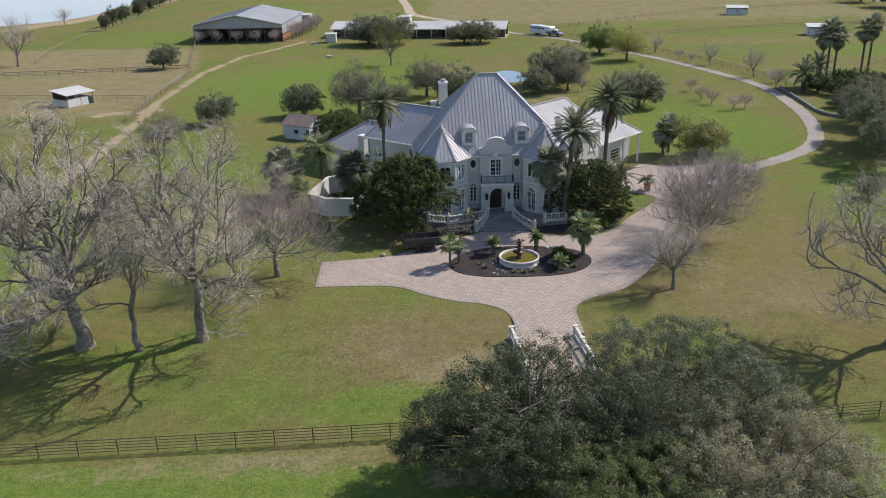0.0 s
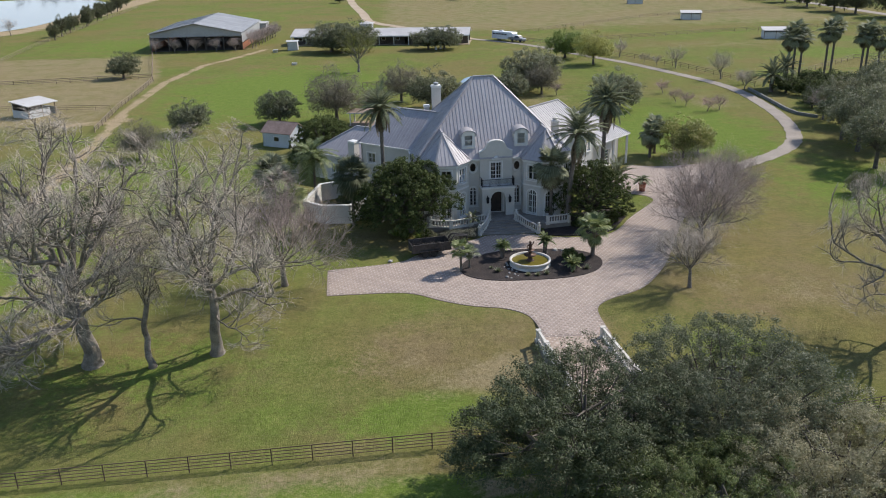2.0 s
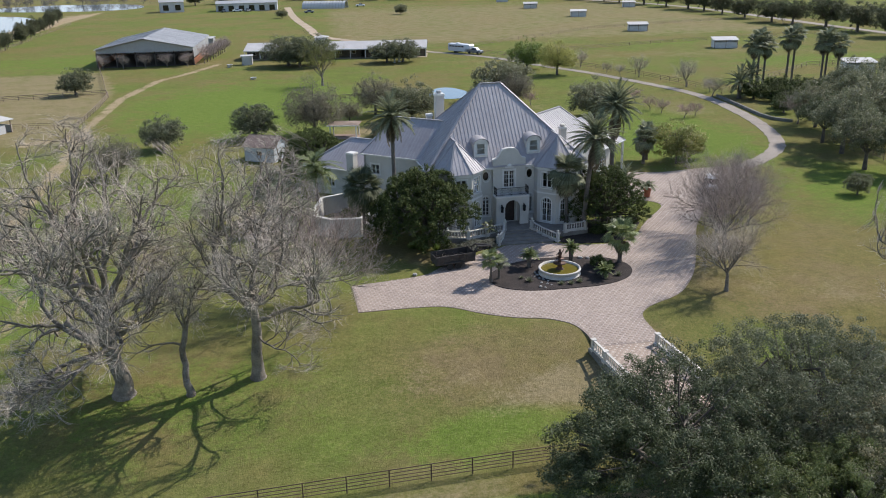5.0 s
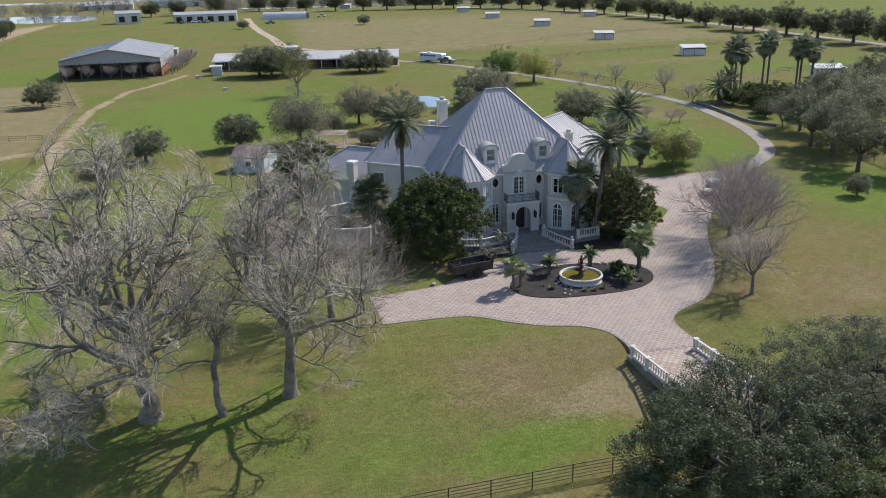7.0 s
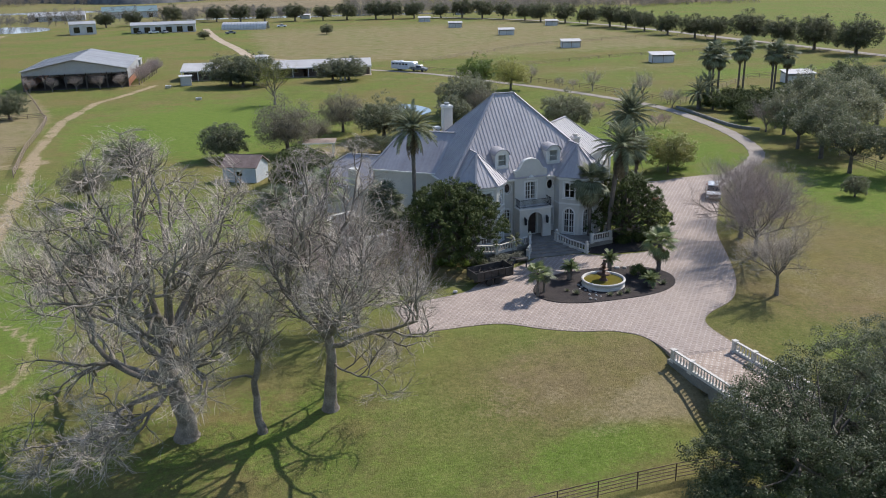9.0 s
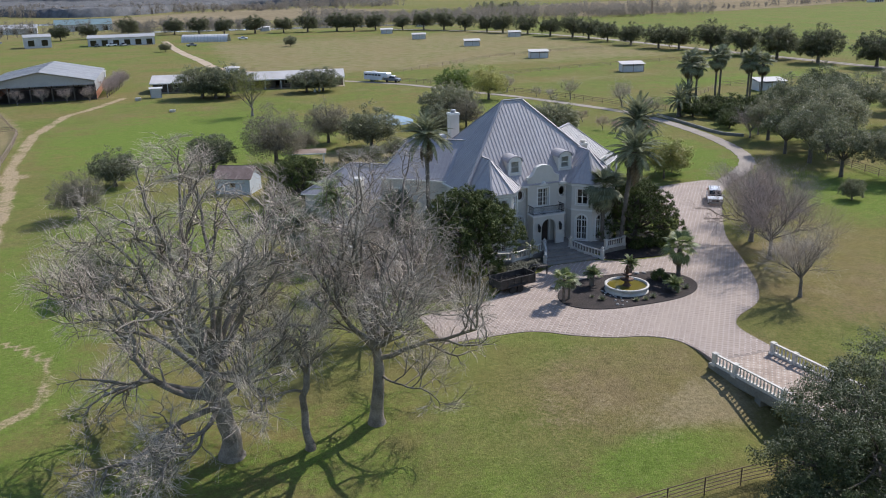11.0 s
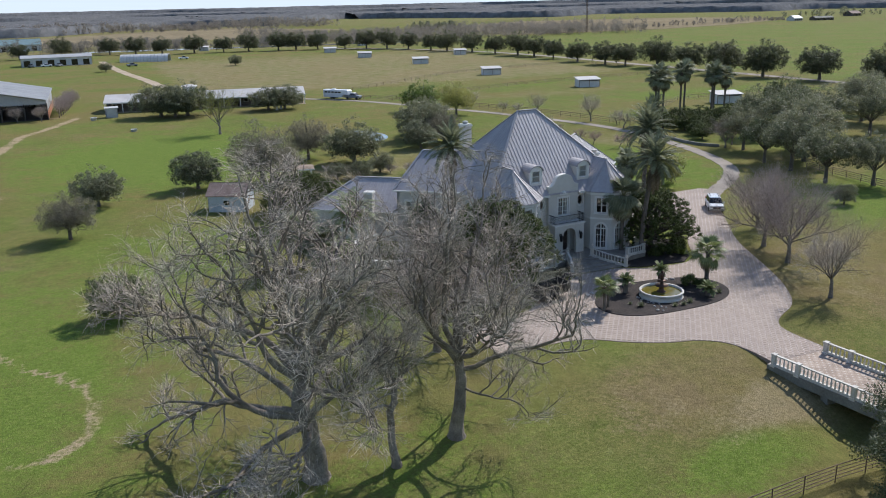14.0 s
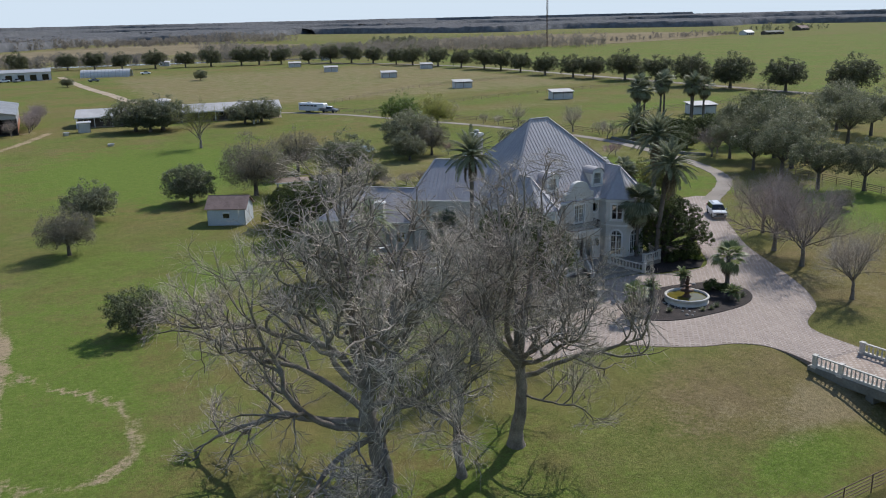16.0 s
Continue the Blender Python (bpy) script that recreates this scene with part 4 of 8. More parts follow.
# the three great bare pecans of the front lawn
pecan_a = bare_tree_meshes(17, 7.6, 0.66, dict(BIG, kids=(10, 6, 5, 3), reach=0.86, taper=0.50, bend=0.12, dome=((-3.0, 1.0, 9.8), (10.8, 10.0, 10.2)), limbs=[(168, 72, 18.0, 4.4, -0.018, 0.42), (205, 72, 15.0, 3.8, -0.008, 0.36), (158, 54, 21.0, 4.8, -0.01, 0.46), (350, 62, 10.0, 4.4, 0.02, 0.32),
                                                  (75, 60, 14.0, 4.8, 0.0, 0.38), (255, 64, 13.0, 4.2, 0.0, 0.36), (118, 54, 17.0, 5.6, -0.01, 0.38), (300, 56, 13.0, 5.6, 0.0, 0.34), (20, 50, 13.5, 7.0, 0.0, 0.38),
                                                  (152, 34, 19.0, 7.4, 0.02, 0.42), (205, 40, 16.0, 7.0, 0.02, 0.38), (340, 34, 16.5, 7.5, 0.02, 0.40), (55, 26, 17.0, 7.6, 0.04, 0.40), (280, 22, 17.5, 7.6, 0.05, 0.40), (130, 12, 17.5, 7.6, 0.06, 0.40), (180, 22, 18.0, 7.5, 0.05, 0.38), (15, 16, 17.5, 7.6, 0.05, 0.38), (350, 44, 15.0, 7.4, 0.01, 0.36), (30, 58, 12.5, 6.4, 0.02, 0.32)]))
pecan_b = bare_tree_meshes(23, 6.6, 0.47, dict(BIG, reach=0.92, taper=0.42, bend=0.10, kids=(9, 6, 5, 3), dome=((0.6, 0.0, 11.2), (7.0, 7.0, 7.8)), limbs=[(150, 22, 16.5, 6.4, 0.04, 0.55), (200, 32, 14.5, 6.0, 0.05, 0.46), (60, 24, 16.5, 6.5, 0.04, 0.50), (350, 20, 16.5, 6.5, 0.04, 0.52), (342, 70, 17.5, 5.2, 0.00, 0.42),
                                                  (95, 46, 12.5, 6.0, 0.05, 0.40), (262, 40, 13.0, 5.8, 0.05, 0.42), (312, 44, 12.5, 6.2, 0.05, 0.42), (175, 54, 11.0, 5.6, 0.06, 0.36), (25, 46, 13.0, 6.2, 0.05, 0.40), (300, 76, 7.5, 3.8, -0.03, 0.22)]))
pecan_c = bare_tree_meshes(35, 6.2, 0.27, dict(MID, bend=0.17, mains=5, main_len=4.6, spread=40, kids=(6, 4, 3, 2), wander=(0.20, 0.22, 0.25, 0.25, 0.25), rad=(0.06, 0.03, 0.016, 0.011)))
bare_tree(pecan_a, "large bare grey pecan with wide spreading limbs on the lawn", -33.3, 67.9, 0, 1.0, group="lawn pecans")
bare_tree(pecan_c, "slender bare young tree between two large pecans", -28.0, 67.0, 70, 1.0, group="lawn pecans")
bare_tree(pecan_b, "tall bare grey pecan beside the paved drive", -22.8, 68.7, 0, 1.0, group="lawn pecans")
bare_tree(pecan_b, "large bare grey pecan near the front fence", 39.0, 66.0, 208, 0.9, group="lawn pecans")

# bare trees along the curved drive
ash = bare_tree_meshes(51, 2.4, 0.17, dict(MID, mains=10, spread=66, lift=(0.03, 0.05, 0.05, 0.03, 0.0)))
ash_b = bare_tree_meshes(52, 2.2, 0.17, dict(MID, mains=11, main_len=4.8, spread=60, lift=(0.03, 0.05, 0.05, 0.03, 0.0)))
for x, y, turn, size, me, tw in ((22.6, 77.5, 0, 1.0, ash, "twig"), (27.6, 88.2, 90, 1.36, ash_b, "twig_red"), (30.0, 94.5, 200, 1.36, ash_b, "twig_red"), (-18.4, 82.6, 30, 1.6, ash_b, "twig_red"), (35.5, 101.5, 300, 1.1, ash, "twig_red")):
    bare_tree(me, "bare fine-twigged tree in the lawn beside the drive", x, y, turn, size, tw, "drive trees")

# front oaks close to the camera
oak_near = leafy_tree_meshes(61, round_lobes(61, 8.0, 10.6, 8) + [(-6.6, 1.6, 4.2, 2.6, 2.2), (-7.6, -0.4, 3.0, 2.0, 1.7)], 92, 0.56, 94, 0.075, 2.4, 0.42, inner=0.48)
oak_near_b = leafy_tree_meshes(62, round_lobes(62, 8.4, 10.4, 8), 92, 0.56, 94, 0.075, 2.2, 0.4, inner=0.48)
leafy_tree(oak_near, "oak_deep", "dense dark evergreen live oak by the front fence", 5.2, 48.8, 0, 0.98, group="front oaks")
leafy_tree(oak_near_b, "oak_dark", "dense evergreen live oak beside the bridge", 16.0, 51.3, 40, 1.03, group="front oaks")
leafy_tree(oak_near, "oak_tan", "grey-green live oak by the front fence", 20.0, 43.0, 120, 0.9, group="front oaks")
leafy_tree(oak_near_b, "oak_green", "fresher green live oak by the front fence", 11.5, 41.0, 220, 0.78, group="front oaks")


# ---- the house ----
HOUSE = thing("house", "white stucco mansion with steep grey metal roof and octagonal towers", "house", m=pose(6.1, 102.4, 0, 0, 0, 4))


def wall(name, p0, p1, z0, z1, th, openings, parent, material="stucco", glaze=True):
    """A thick wall from p0 to p1 (seen from outside, left to right) with openings cut through it and windows set in them.
    An opening: centre, width, sill, head, kind (rect, arch, oval), bars across, bars up, use (window, door, hole)."""
    p0, p1 = Vector((*p0, 0)), Vector((*p1, 0))
    d = (p1 - p0).normalized()
    inward = Vector((-d.y, d.x, 0))
    length = (p1 - p0).length
    mb = MB()

    def at(s, z, depth=0.0):
        return p0 + d * s + inward * depth + Vector((0, 0, z))

    def solid(a, b, za, zb, zc, zd):
        """A block between stations a and b: bottom za to zb, top zd to zc."""
        if max(zd - za, zc - zb) < 1e-3:
            return
        pts = [at(a, za), at(b, zb), at(b, zc), at(a, zd), at(a, za, th), at(b, zb, th), at(b, zc, th), at(a, zd, th)]
        mb.add(pts, [(0, 1, 2, 3), (7, 6, 5, 4), (4, 5, 1, 0), (3, 2, 6, 7), (0, 3, 7, 4), (1, 5, 6, 2)])

    cols = sorted(openings, key=lambda o: o[0])
    edges = [0.0]
    for o in cols:
        edges += [o[0] - o[1] / 2, o[0] + o[1] / 2]
    edges.append(length)
    for i in range(0, len(edges), 2):
        if edges[i + 1] - edges[i] > 1e-3:
            solid(edges[i], edges[i + 1], z0, z0, z1, z1)
    stacks = {}
    for o in cols:
        stacks.setdefault(round(o[0], 3), []).append(o)
    for c, group in stacks.items():
        group.sort(key=lambda o: o[2])
        w = group[0][1]
        n = 10
        for k in range(n):
            a, b = c - w / 2 + w * k / n, c - w / 2 + w * (k + 1) / n
            floor_a = floor_b = z0
            for o in group:
                def curve(s, top):
                    x = max(-1, min(1, (s - c) / (w / 2)))
                    r = math.sqrt(max(0, 1 - x * x))
                    if o[4] == "oval":
                        mid, half = (o[2] + o[3]) / 2, (o[3] - o[2]) / 2
                        return mid + (half if top else -half) * r
                    if o[4] == "arch" and top:
                        return o[3] - w / 2 * (1 - r)
                    return o[3] if top else o[2]
                solid(a, b, floor_a, floor_b, curve(b, False), curve(a, False))
                floor_a, floor_b = curve(a, True), curve(b, True)
            solid(a, b, floor_a, floor_b, z1, z1)
    body = part(name, mb.weld(), M[material], parent)
    for o in openings:
        if len(o) > 7 and o[7] == "hole":
            continue
        window(o, at, parent, th)
    return body


def outline(o, inset=0.0):
    """Points (s, z) round an opening, from the left foot over the head to the right foot."""
    c, w, za, zb, kind = o[:5]
    h = w / 2 - inset
    if kind == "oval":
        mid, half = (za + zb) / 2, (zb - za) / 2 - inset
        return [(c + h * math.cos(t), mid + half * math.sin(t)) for t in [2 * math.pi * k / 20 for k in range(20)]]
    if kind == "arch":
        sp = zb - w / 2
        return [(c - h, za + inset)] + [(c - h * math.cos(t), sp + h * math.sin(t)) for t in [math.pi * k / 12 for k in range(13)]] + [(c + h, za + inset)]
    return [(c - h, za + inset), (c - h, zb - inset), (c + h, zb - inset), (c + h, za + inset)]


def window(o, at, parent, th):
    """Frame, glazing bars and pane, and a raised surround on the wall face."""
    kind = o[7] if len(o) > 7 else "window"
    outer, inner = outline(o), outline(o, 0.12)
    n = len(outer)
    mb = MB()
    closed = True
    for i in range(n if closed else n - 1):
        j = (i + 1) % n
        a, b, c, d = outer[i], outer[j], inner[j], inner[i]
        pts = [at(*a, 0.10), at(*b, 0.10), at(*c, 0.10), at(*d, 0.10), at(*a, 0.18), at(*b, 0.18), at(*c, 0.18), at(*d, 0.18)]
        mb.add(pts, [(0, 1, 2, 3), (3, 2, 6, 7), (7, 6, 5, 4), (0, 4, 5, 1)])
    win = part("door" if kind == "door" else "window", mb.weld(), M["door"] if kind == "door" else M["trim"], parent)
    pane = MB()
    pane.add([at(*p, 0.14) for p in inner], [tuple(range(n))])
    if kind == "door":
        leaf = MB()
        c, w, za, zb = o[:4]
        leaf.add([at(*p, 0.15) for p in inner], [tuple(range(n))])
        for s0, s1 in ((c - w / 2 + 0.14, c - 0.06), (c + 0.06, c + w / 2 - 0.14)):
            for h0, h1 in ((za + 0.15, za + 0.85), (za + 0.95, zb - w / 2)):
                pts = [at(s0, h0, 0.145), at(s1, h0, 0.145), at(s1, h1, 0.145), at(s0, h1, 0.145), at(s0 + 0.06, h0 + 0.06, 0.12), at(s1 - 0.06, h0 + 0.06, 0.12), at(s1 - 0.06, h1 - 0.06, 0.12), at(s0 + 0.06, h1 - 0.06, 0.12)]
                leaf.add(pts, [(0, 1, 5, 4), (1, 2, 6, 5), (2, 3, 7, 6), (3, 0, 4, 7), (4, 5, 6, 7)])
        part("door_leaf", leaf, M["door"], win, "dark panelled wooden door leaves")
    else:
        ob = part("pane", pane, M["glass"], win)
        ob.visible_shadow = False
        c, w, za, zb = o[:4]
        top = zb - (0.09 if o[4] != "arch" else 0.12)
        nx, nz = o[5], o[6]
        for k in range(1, nx):
            s = c - w / 2 + w * k / nx
            wide = 0.14 if (nx % 2 == 0 and k == nx // 2) else 0.05
            part("glazing_bar", MB().beam(at(s, za + 0.05, 0.13), at(s, top, 0.13), wide, 0.06, up=at(0, 0, 1) - at(0, 0, 0)), M["trim"], win)
        rect_top = zb - w / 2 if o[4] == "arch" else zb
        for k in range(1, nz + (1 if o[4] == "arch" else 0)):
            z = za + (rect_top - za) * k / nz
            wide = 0.12 if z > rect_top - 0.02 else 0.05
            part("glazing_bar", MB().beam(at(c - w / 2 + 0.05, z, 0.13), at(c + w / 2 - 0.05, z, 0.13), 0.06, wide), M["trim"], win)
    # surround
    if o[4] != "oval":
        za = o[2]
        ring_o = outline((o[0], o[1] + 0.30, za, o[3] + 0.15, o[4]))
        ring_i = outline((o[0], o[1], za, o[3], o[4]))
        sur = MB()
        for i in range(len(ring_o) - 1):
            a, b, c, d = ring_o[i], ring_o[i + 1], ring_i[i + 1], ring_i[i]
            pts = [at(*a, -0.04), at(*b, -0.04), at(*c, -0.04), at(*d, -0.04), at(*a, 0.0), at(*b, 0.0), at(*c, 0.0), at(*d, 0.0)]
            sur.add(pts, [(3, 2, 1, 0), (0, 1, 5, 4), (2, 3, 7, 6)])
        if kind != "door":
            sur.beam(at(o[0] - o[1] / 2 - 0.2, za - 0.06, -0.06), at(o[0] + o[1] / 2 + 0.2, za - 0.06, -0.06), 0.16, 0.12)
        part("surround", sur.weld(), M["trim"], win)
    else:
        ring_o, ring_i = outline(o, -0.12), outline(o)
        sur = MB()
        for i in range(20):
            j = (i + 1) % 20
            a, b, c, d = ring_o[i], ring_o[j], ring_i[j], ring_i[i]
            pts = [at(*a, -0.04), at(*b, -0.04), at(*c, -0.04), at(*d, -0.04), at(*a, 0.0), at(*b, 0.0), at(*c, 0.0), at(*d, 0.0)]
            sur.add(pts, [(0, 1, 2, 3), (4, 5, 1, 0), (3, 2, 6, 7)])
        part("surround", sur.weld(), M["trim"], win)


def clip_strip(poly, lo, hi):
    """Cut a polygon of (e, s) points to lo <= e <= hi."""
    for bound, sign in ((lo, 1), (hi, -1)):
        out = []
        for i in range(len(poly)):
            a, b = poly[i - 1], poly[i]
            ia, ib = sign * (a[0] - bound) >= 0, sign * (b[0] - bound) >= 0
            if ia != ib:
                t = (bound - a[0]) / (b[0] - a[0])
                out.append((bound, a[1] + t * (b[1] - a[1])))
            if ib:
                out.append(b)
        poly = out
        if len(poly) < 3:
            return []
    return poly


def roof_face(poly, parent, material="roof", pitch=0.46, name="roof_panel", rib=0.034, thick=0.04):
    """Standing-seam sheets, one by one, over a sloping face; the first two points run along its eave."""
    pts = [Vector(p) for p in poly]
    nrm = Vector((0, 0, 0))
    for i in range(len(pts)):
        nrm += pts[i - 1].cross(pts[i])
    nrm.normalize()
    if nrm.z < 0:
        nrm = -nrm
    e = Vector((0, 0, 1)).cross(nrm).normalized()
    if e.length < 0.1:
        e = Vector((1, 0, 0))
    s = nrm.cross(e)
    o = pts[0]
    flat = [((p - o).dot(e), (p - o).dot(s)) for p in pts]
    lo, hi = min(q[0] for q in flat), max(q[0] for q in flat)
    n = max(1, round((hi - lo) / pitch))
    step = (hi - lo) / n
    for k in range(n):
        a, b = lo + k * step, lo + (k + 1) * step
        strip = clip_strip(flat, a, b)
        if len(strip) < 3:
            continue
        mb = MB()
        m = len(strip)
        up = [o + e * x + s * y + nrm * thick for x, y in strip]
        dn = [o + e * x + s * y for x, y in strip]
        mb.add(up + dn, [tuple(range(m)), tuple(reversed(range(m, 2 * m)))] + [(i, m + i, m + (i + 1) % m, (i + 1) % m) for i in range(m)])
        side = sorted(q[1] for q in strip if abs(q[0] - a) < 1e-3)
        if len(side) >= 2 and side[-1] - side[0] > 0.15 and k > 0:
            mb.beam(o + e * a + s * side[0] + nrm * (thick + rib / 2), o + e * a + s * side[-1] + nrm * (thick + rib / 2), 0.034, rib, up=nrm)
        part(name, mb, M[material], parent)


def caps(lines, parent, material="roof_ridge", w=0.30, h=0.10):
    for a, b in lines:
        a, b = Vector(a) + Vector((0, 0, 0.08)), Vector(b) + Vector((0, 0, 0.08))
        part("ridge_cap", MB().beam(a, b, w, h), M[material], parent)


def poly_block(poly, z0, z1):
    return MB().prism(poly, z0, z1)


E, RZ = 7.7, 16.6
FL, FR, BR, BL = (-10.2, -0.4, E), (9.9, -0.4, E), (9.9, 15.3, E), (-10.2, 15.3, E)
RL, RR = (-1.5, 7.43, RZ), (1.1, 7.43, RZ)
main_roof = part("roof", MB().add([FL, FR, BR, BL, (RL[0], RL[1], RZ - 0.1), (RR[0], RR[1], RZ - 0.1)], [(0, 1, 5, 4), (1, 2, 5), (2, 3, 4, 5), (3, 0, 4), (3, 2, 1, 0)]), M["roof_ridge"], HOUSE, "steep grey standing-seam metal hip roof")
main_roof.location = (0, 0, -0.03)
for face in ((FL, FR, RR, RL), (FR, BR, RR), (BR, BL, RL, RR), (BL, FL, RL)):
    roof_face(face, main_roof)
caps([(FL, RL), (FR, RR), (RL, RR), (BL, RL), (BR, RR)], main_roof)

# main walls: centre bay, recessed sides, flanks and back
TOW = ((-6.56, 0.46), (6.32, 0.04))
TR = 3.25


def tower_pts(c, r, angles):
    return [(c[0] + r * math.cos(radians(a)), c[1] + r * math.sin(radians(a))) for a in angles]


GF = 0.75
side_open = [(0.75, 0.95, 1.5, 4.0, "arch", 2, 4)]
wall("wall", (-3.55, 0.15), (-2.05, 0.15), 0, E, 0.35, [(0.72, 0.95, 1.5, 4.0, "arch", 2, 4), (0.72, 0.95, 5.85, 7.15, "oval", 1, 1)], HOUSE)
wall("wall", (2.05, 0.15), (3.45, 0.15), 0, E, 0.35, [(0.70, 0.95, 1.5, 4.0, "arch", 2, 4), (0.70, 0.95, 5.85, 7.15, "oval", 1, 1)], HOUSE)
wall("wall", (-2.05, -0.3), (2.05, -0.3), 0, 8.35, 0.45, [(2.05, 1.75, GF, 3.75, "arch", 2, 3, "door"), (2.05, 1.45, 5.0, 7.2, "rect", 4, 4)], HOUSE)
for u in (-2.05, 2.05):
    part("wall", MB().box(u - 0.02, -0.28, 0, u + 0.02, 0.5, 8.3), M["stucco"], HOUSE)
wall("wall", (-9.8, 15.0), (-9.8, 0.2), 0, E, 0.35, [(11.0, 1.0, 5.2, 7.0, "rect", 2, 3)], HOUSE)
wall("wall", (9.55, 0.2), (9.55, 15.0), 0, E, 0.35, [(3.5, 1.0, 5.2, 7.0, "rect", 2, 3)], HOUSE)
wall("wall", (9.55, 15.0), (-9.8, 15.0), 0, E, 0.35, [], HOUSE)
# added floors and inner wall, coloured dark to dim the rooms behind the glass
part("floor_slab", MB().box(-9.4, 0.55, 4.2, 9.2, 14.6, 4.45), M["interior"], HOUSE)
part("floor_slab", MB().box(-9.4, 0.55, 0.4, 9.2, 14.6, 0.7), M["interior"], HOUSE)
part("inner_wall", MB().box(-9.4, 6.0, 0.7, 9.2, 6.2, 7.6), M["interior"], HOUSE)

# curved parapet over the entrance
half = [(2.05, 8.3), (2.05, 8.55), (1.8, 8.6), (1.55, 8.72), (1.32, 8.95), (1.18, 9.25), (1.02, 9.55), (0.8, 9.72), (0.45, 9.84), (0.0, 9.9)]
shape = half + [(-x, z) for x, z in reversed(half[:-1])]
mb = MB()
n = len(shape)
mb.add([(x, -0.32, z) for x, z in shape] + [(x, 0.14, z) for x, z in shape], [tuple(range(n)), tuple(reversed(range(n, 2 * n)))] + [(i, n + i, n + (i + 1) % n, (i + 1) % n) for i in range(n)])
parapet = part("parapet", mb, M["stucco"], HOUSE, "curved white stucco gable parapet")
cop = MB()
ring = shape[1:]
n = len(ring)
for y, lift in ((-0.37, -0.01), (-0.37, 0.09), (0.19, 0.09), (0.19, -0.01)):
    cop.v += [(x * (1.0 + 0.02 * (lift > 0)), y, z + lift) for x, z in ring]
cop.f += [(r * n + k, r * n + k + 1, (r + 1) % 4 * n + k + 1, (r + 1) % 4 * n + k) for r in range(4) for k in range(n - 1)]
cop.f += [(0, n, 2 * n, 3 * n), (n - 1, 4 * n - 1, 3 * n - 1, 2 * n - 1)]
part("coping", cop, M["trim"], parapet)
part("crest", MB().beam((-0.55, -0.36, 7.62), (0.55, -0.36, 7.62), 0.10, 0.22).lathe([(0.0, 0), (0.28, 0.02), (0.30, 0.12), (0.12, 0.3), (0.0, 0.32)], 10, (0, -0.36, 7.7)), M["trim"], parapet)

# arched entrance porch with a balcony on top
porch = part("porch", MB().box(-2.0, -1.68, 4.12, 2.1, -0.3, 4.36), M["trim"], HOUSE, "white arched entrance porch")
wall("porch_wall", (-2.0, -1.62), (2.1, -1.62), 0, 4.12, 0.4, [(2.05, 1.9, 0.0, 3.75, "arch", 1, 1, "hole")], porch)
for u in (-2.0, 1.7):
    part("porch_wall", MB().box(u, -1.22, 0, u + 0.4, -0.32, 4.12), M["stucco"], porch)
part("cornice", MB().box(-2.14, -1.78, 4.2, 2.24, -0.32, 4.32), M["trim"], porch)
rail = part("balcony_railing", MB().beam((-1.95, -1.6, 5.32), (2.05, -1.6, 5.32), 0.06, 0.05).beam((-1.95, -1.6, 4.5), (2.05, -1.6, 4.5), 0.04, 0.04)
            .beam((-1.95, -1.6, 5.32), (-1.95, -0.3, 5.32), 0.06, 0.05).beam((2.05, -1.6, 5.32), (2.05, -0.3, 5.32), 0.06, 0.05)
            .beam((-1.95, -1.6, 4.5), (-1.95, -0.3, 4.5), 0.04, 0.04).beam((2.05, -1.6, 4.5), (2.05, -0.3, 4.5), 0.04, 0.04), M["iron"], HOUSE, "black wrought-iron balcony railing")
bar = MB().beam((0, 0, 4.36), (0, 0, 5.3), 0.028, 0.028).mesh("bar")
for k in range(29):
    part("bar", bar, M["iron"], rail, m=pose(-1.95 + 4.0 * k / 28, -1.6, 0))
for k in range(1, 9):
    for u in (-1.95, 2.05):
        part("bar", bar, M["iron"], rail, m=pose(u, -1.6 + 1.3 * k / 9, 0))
for u in (-1.35, 1.45):
    lan = part("wall_lantern", MB().lathe([(0.02, 0), (0.10, 0.06), (0.16, 0.1), (0.18, 0.62), (0.22, 0.66), (0.10, 0.82), (0.03, 0.9), (0.02, 1.0)], 8, (u, -1.95, 2.35)).beam((u, -1.62, 3.2), (u, -1.95, 3.3), 0.05, 0.05).beam((u, -1.62, 2.9), (u, -1.62, 3.3), 0.12, 0.04, up=(0, 1, 0)), M["iron"], HOUSE, "black iron wall lantern")


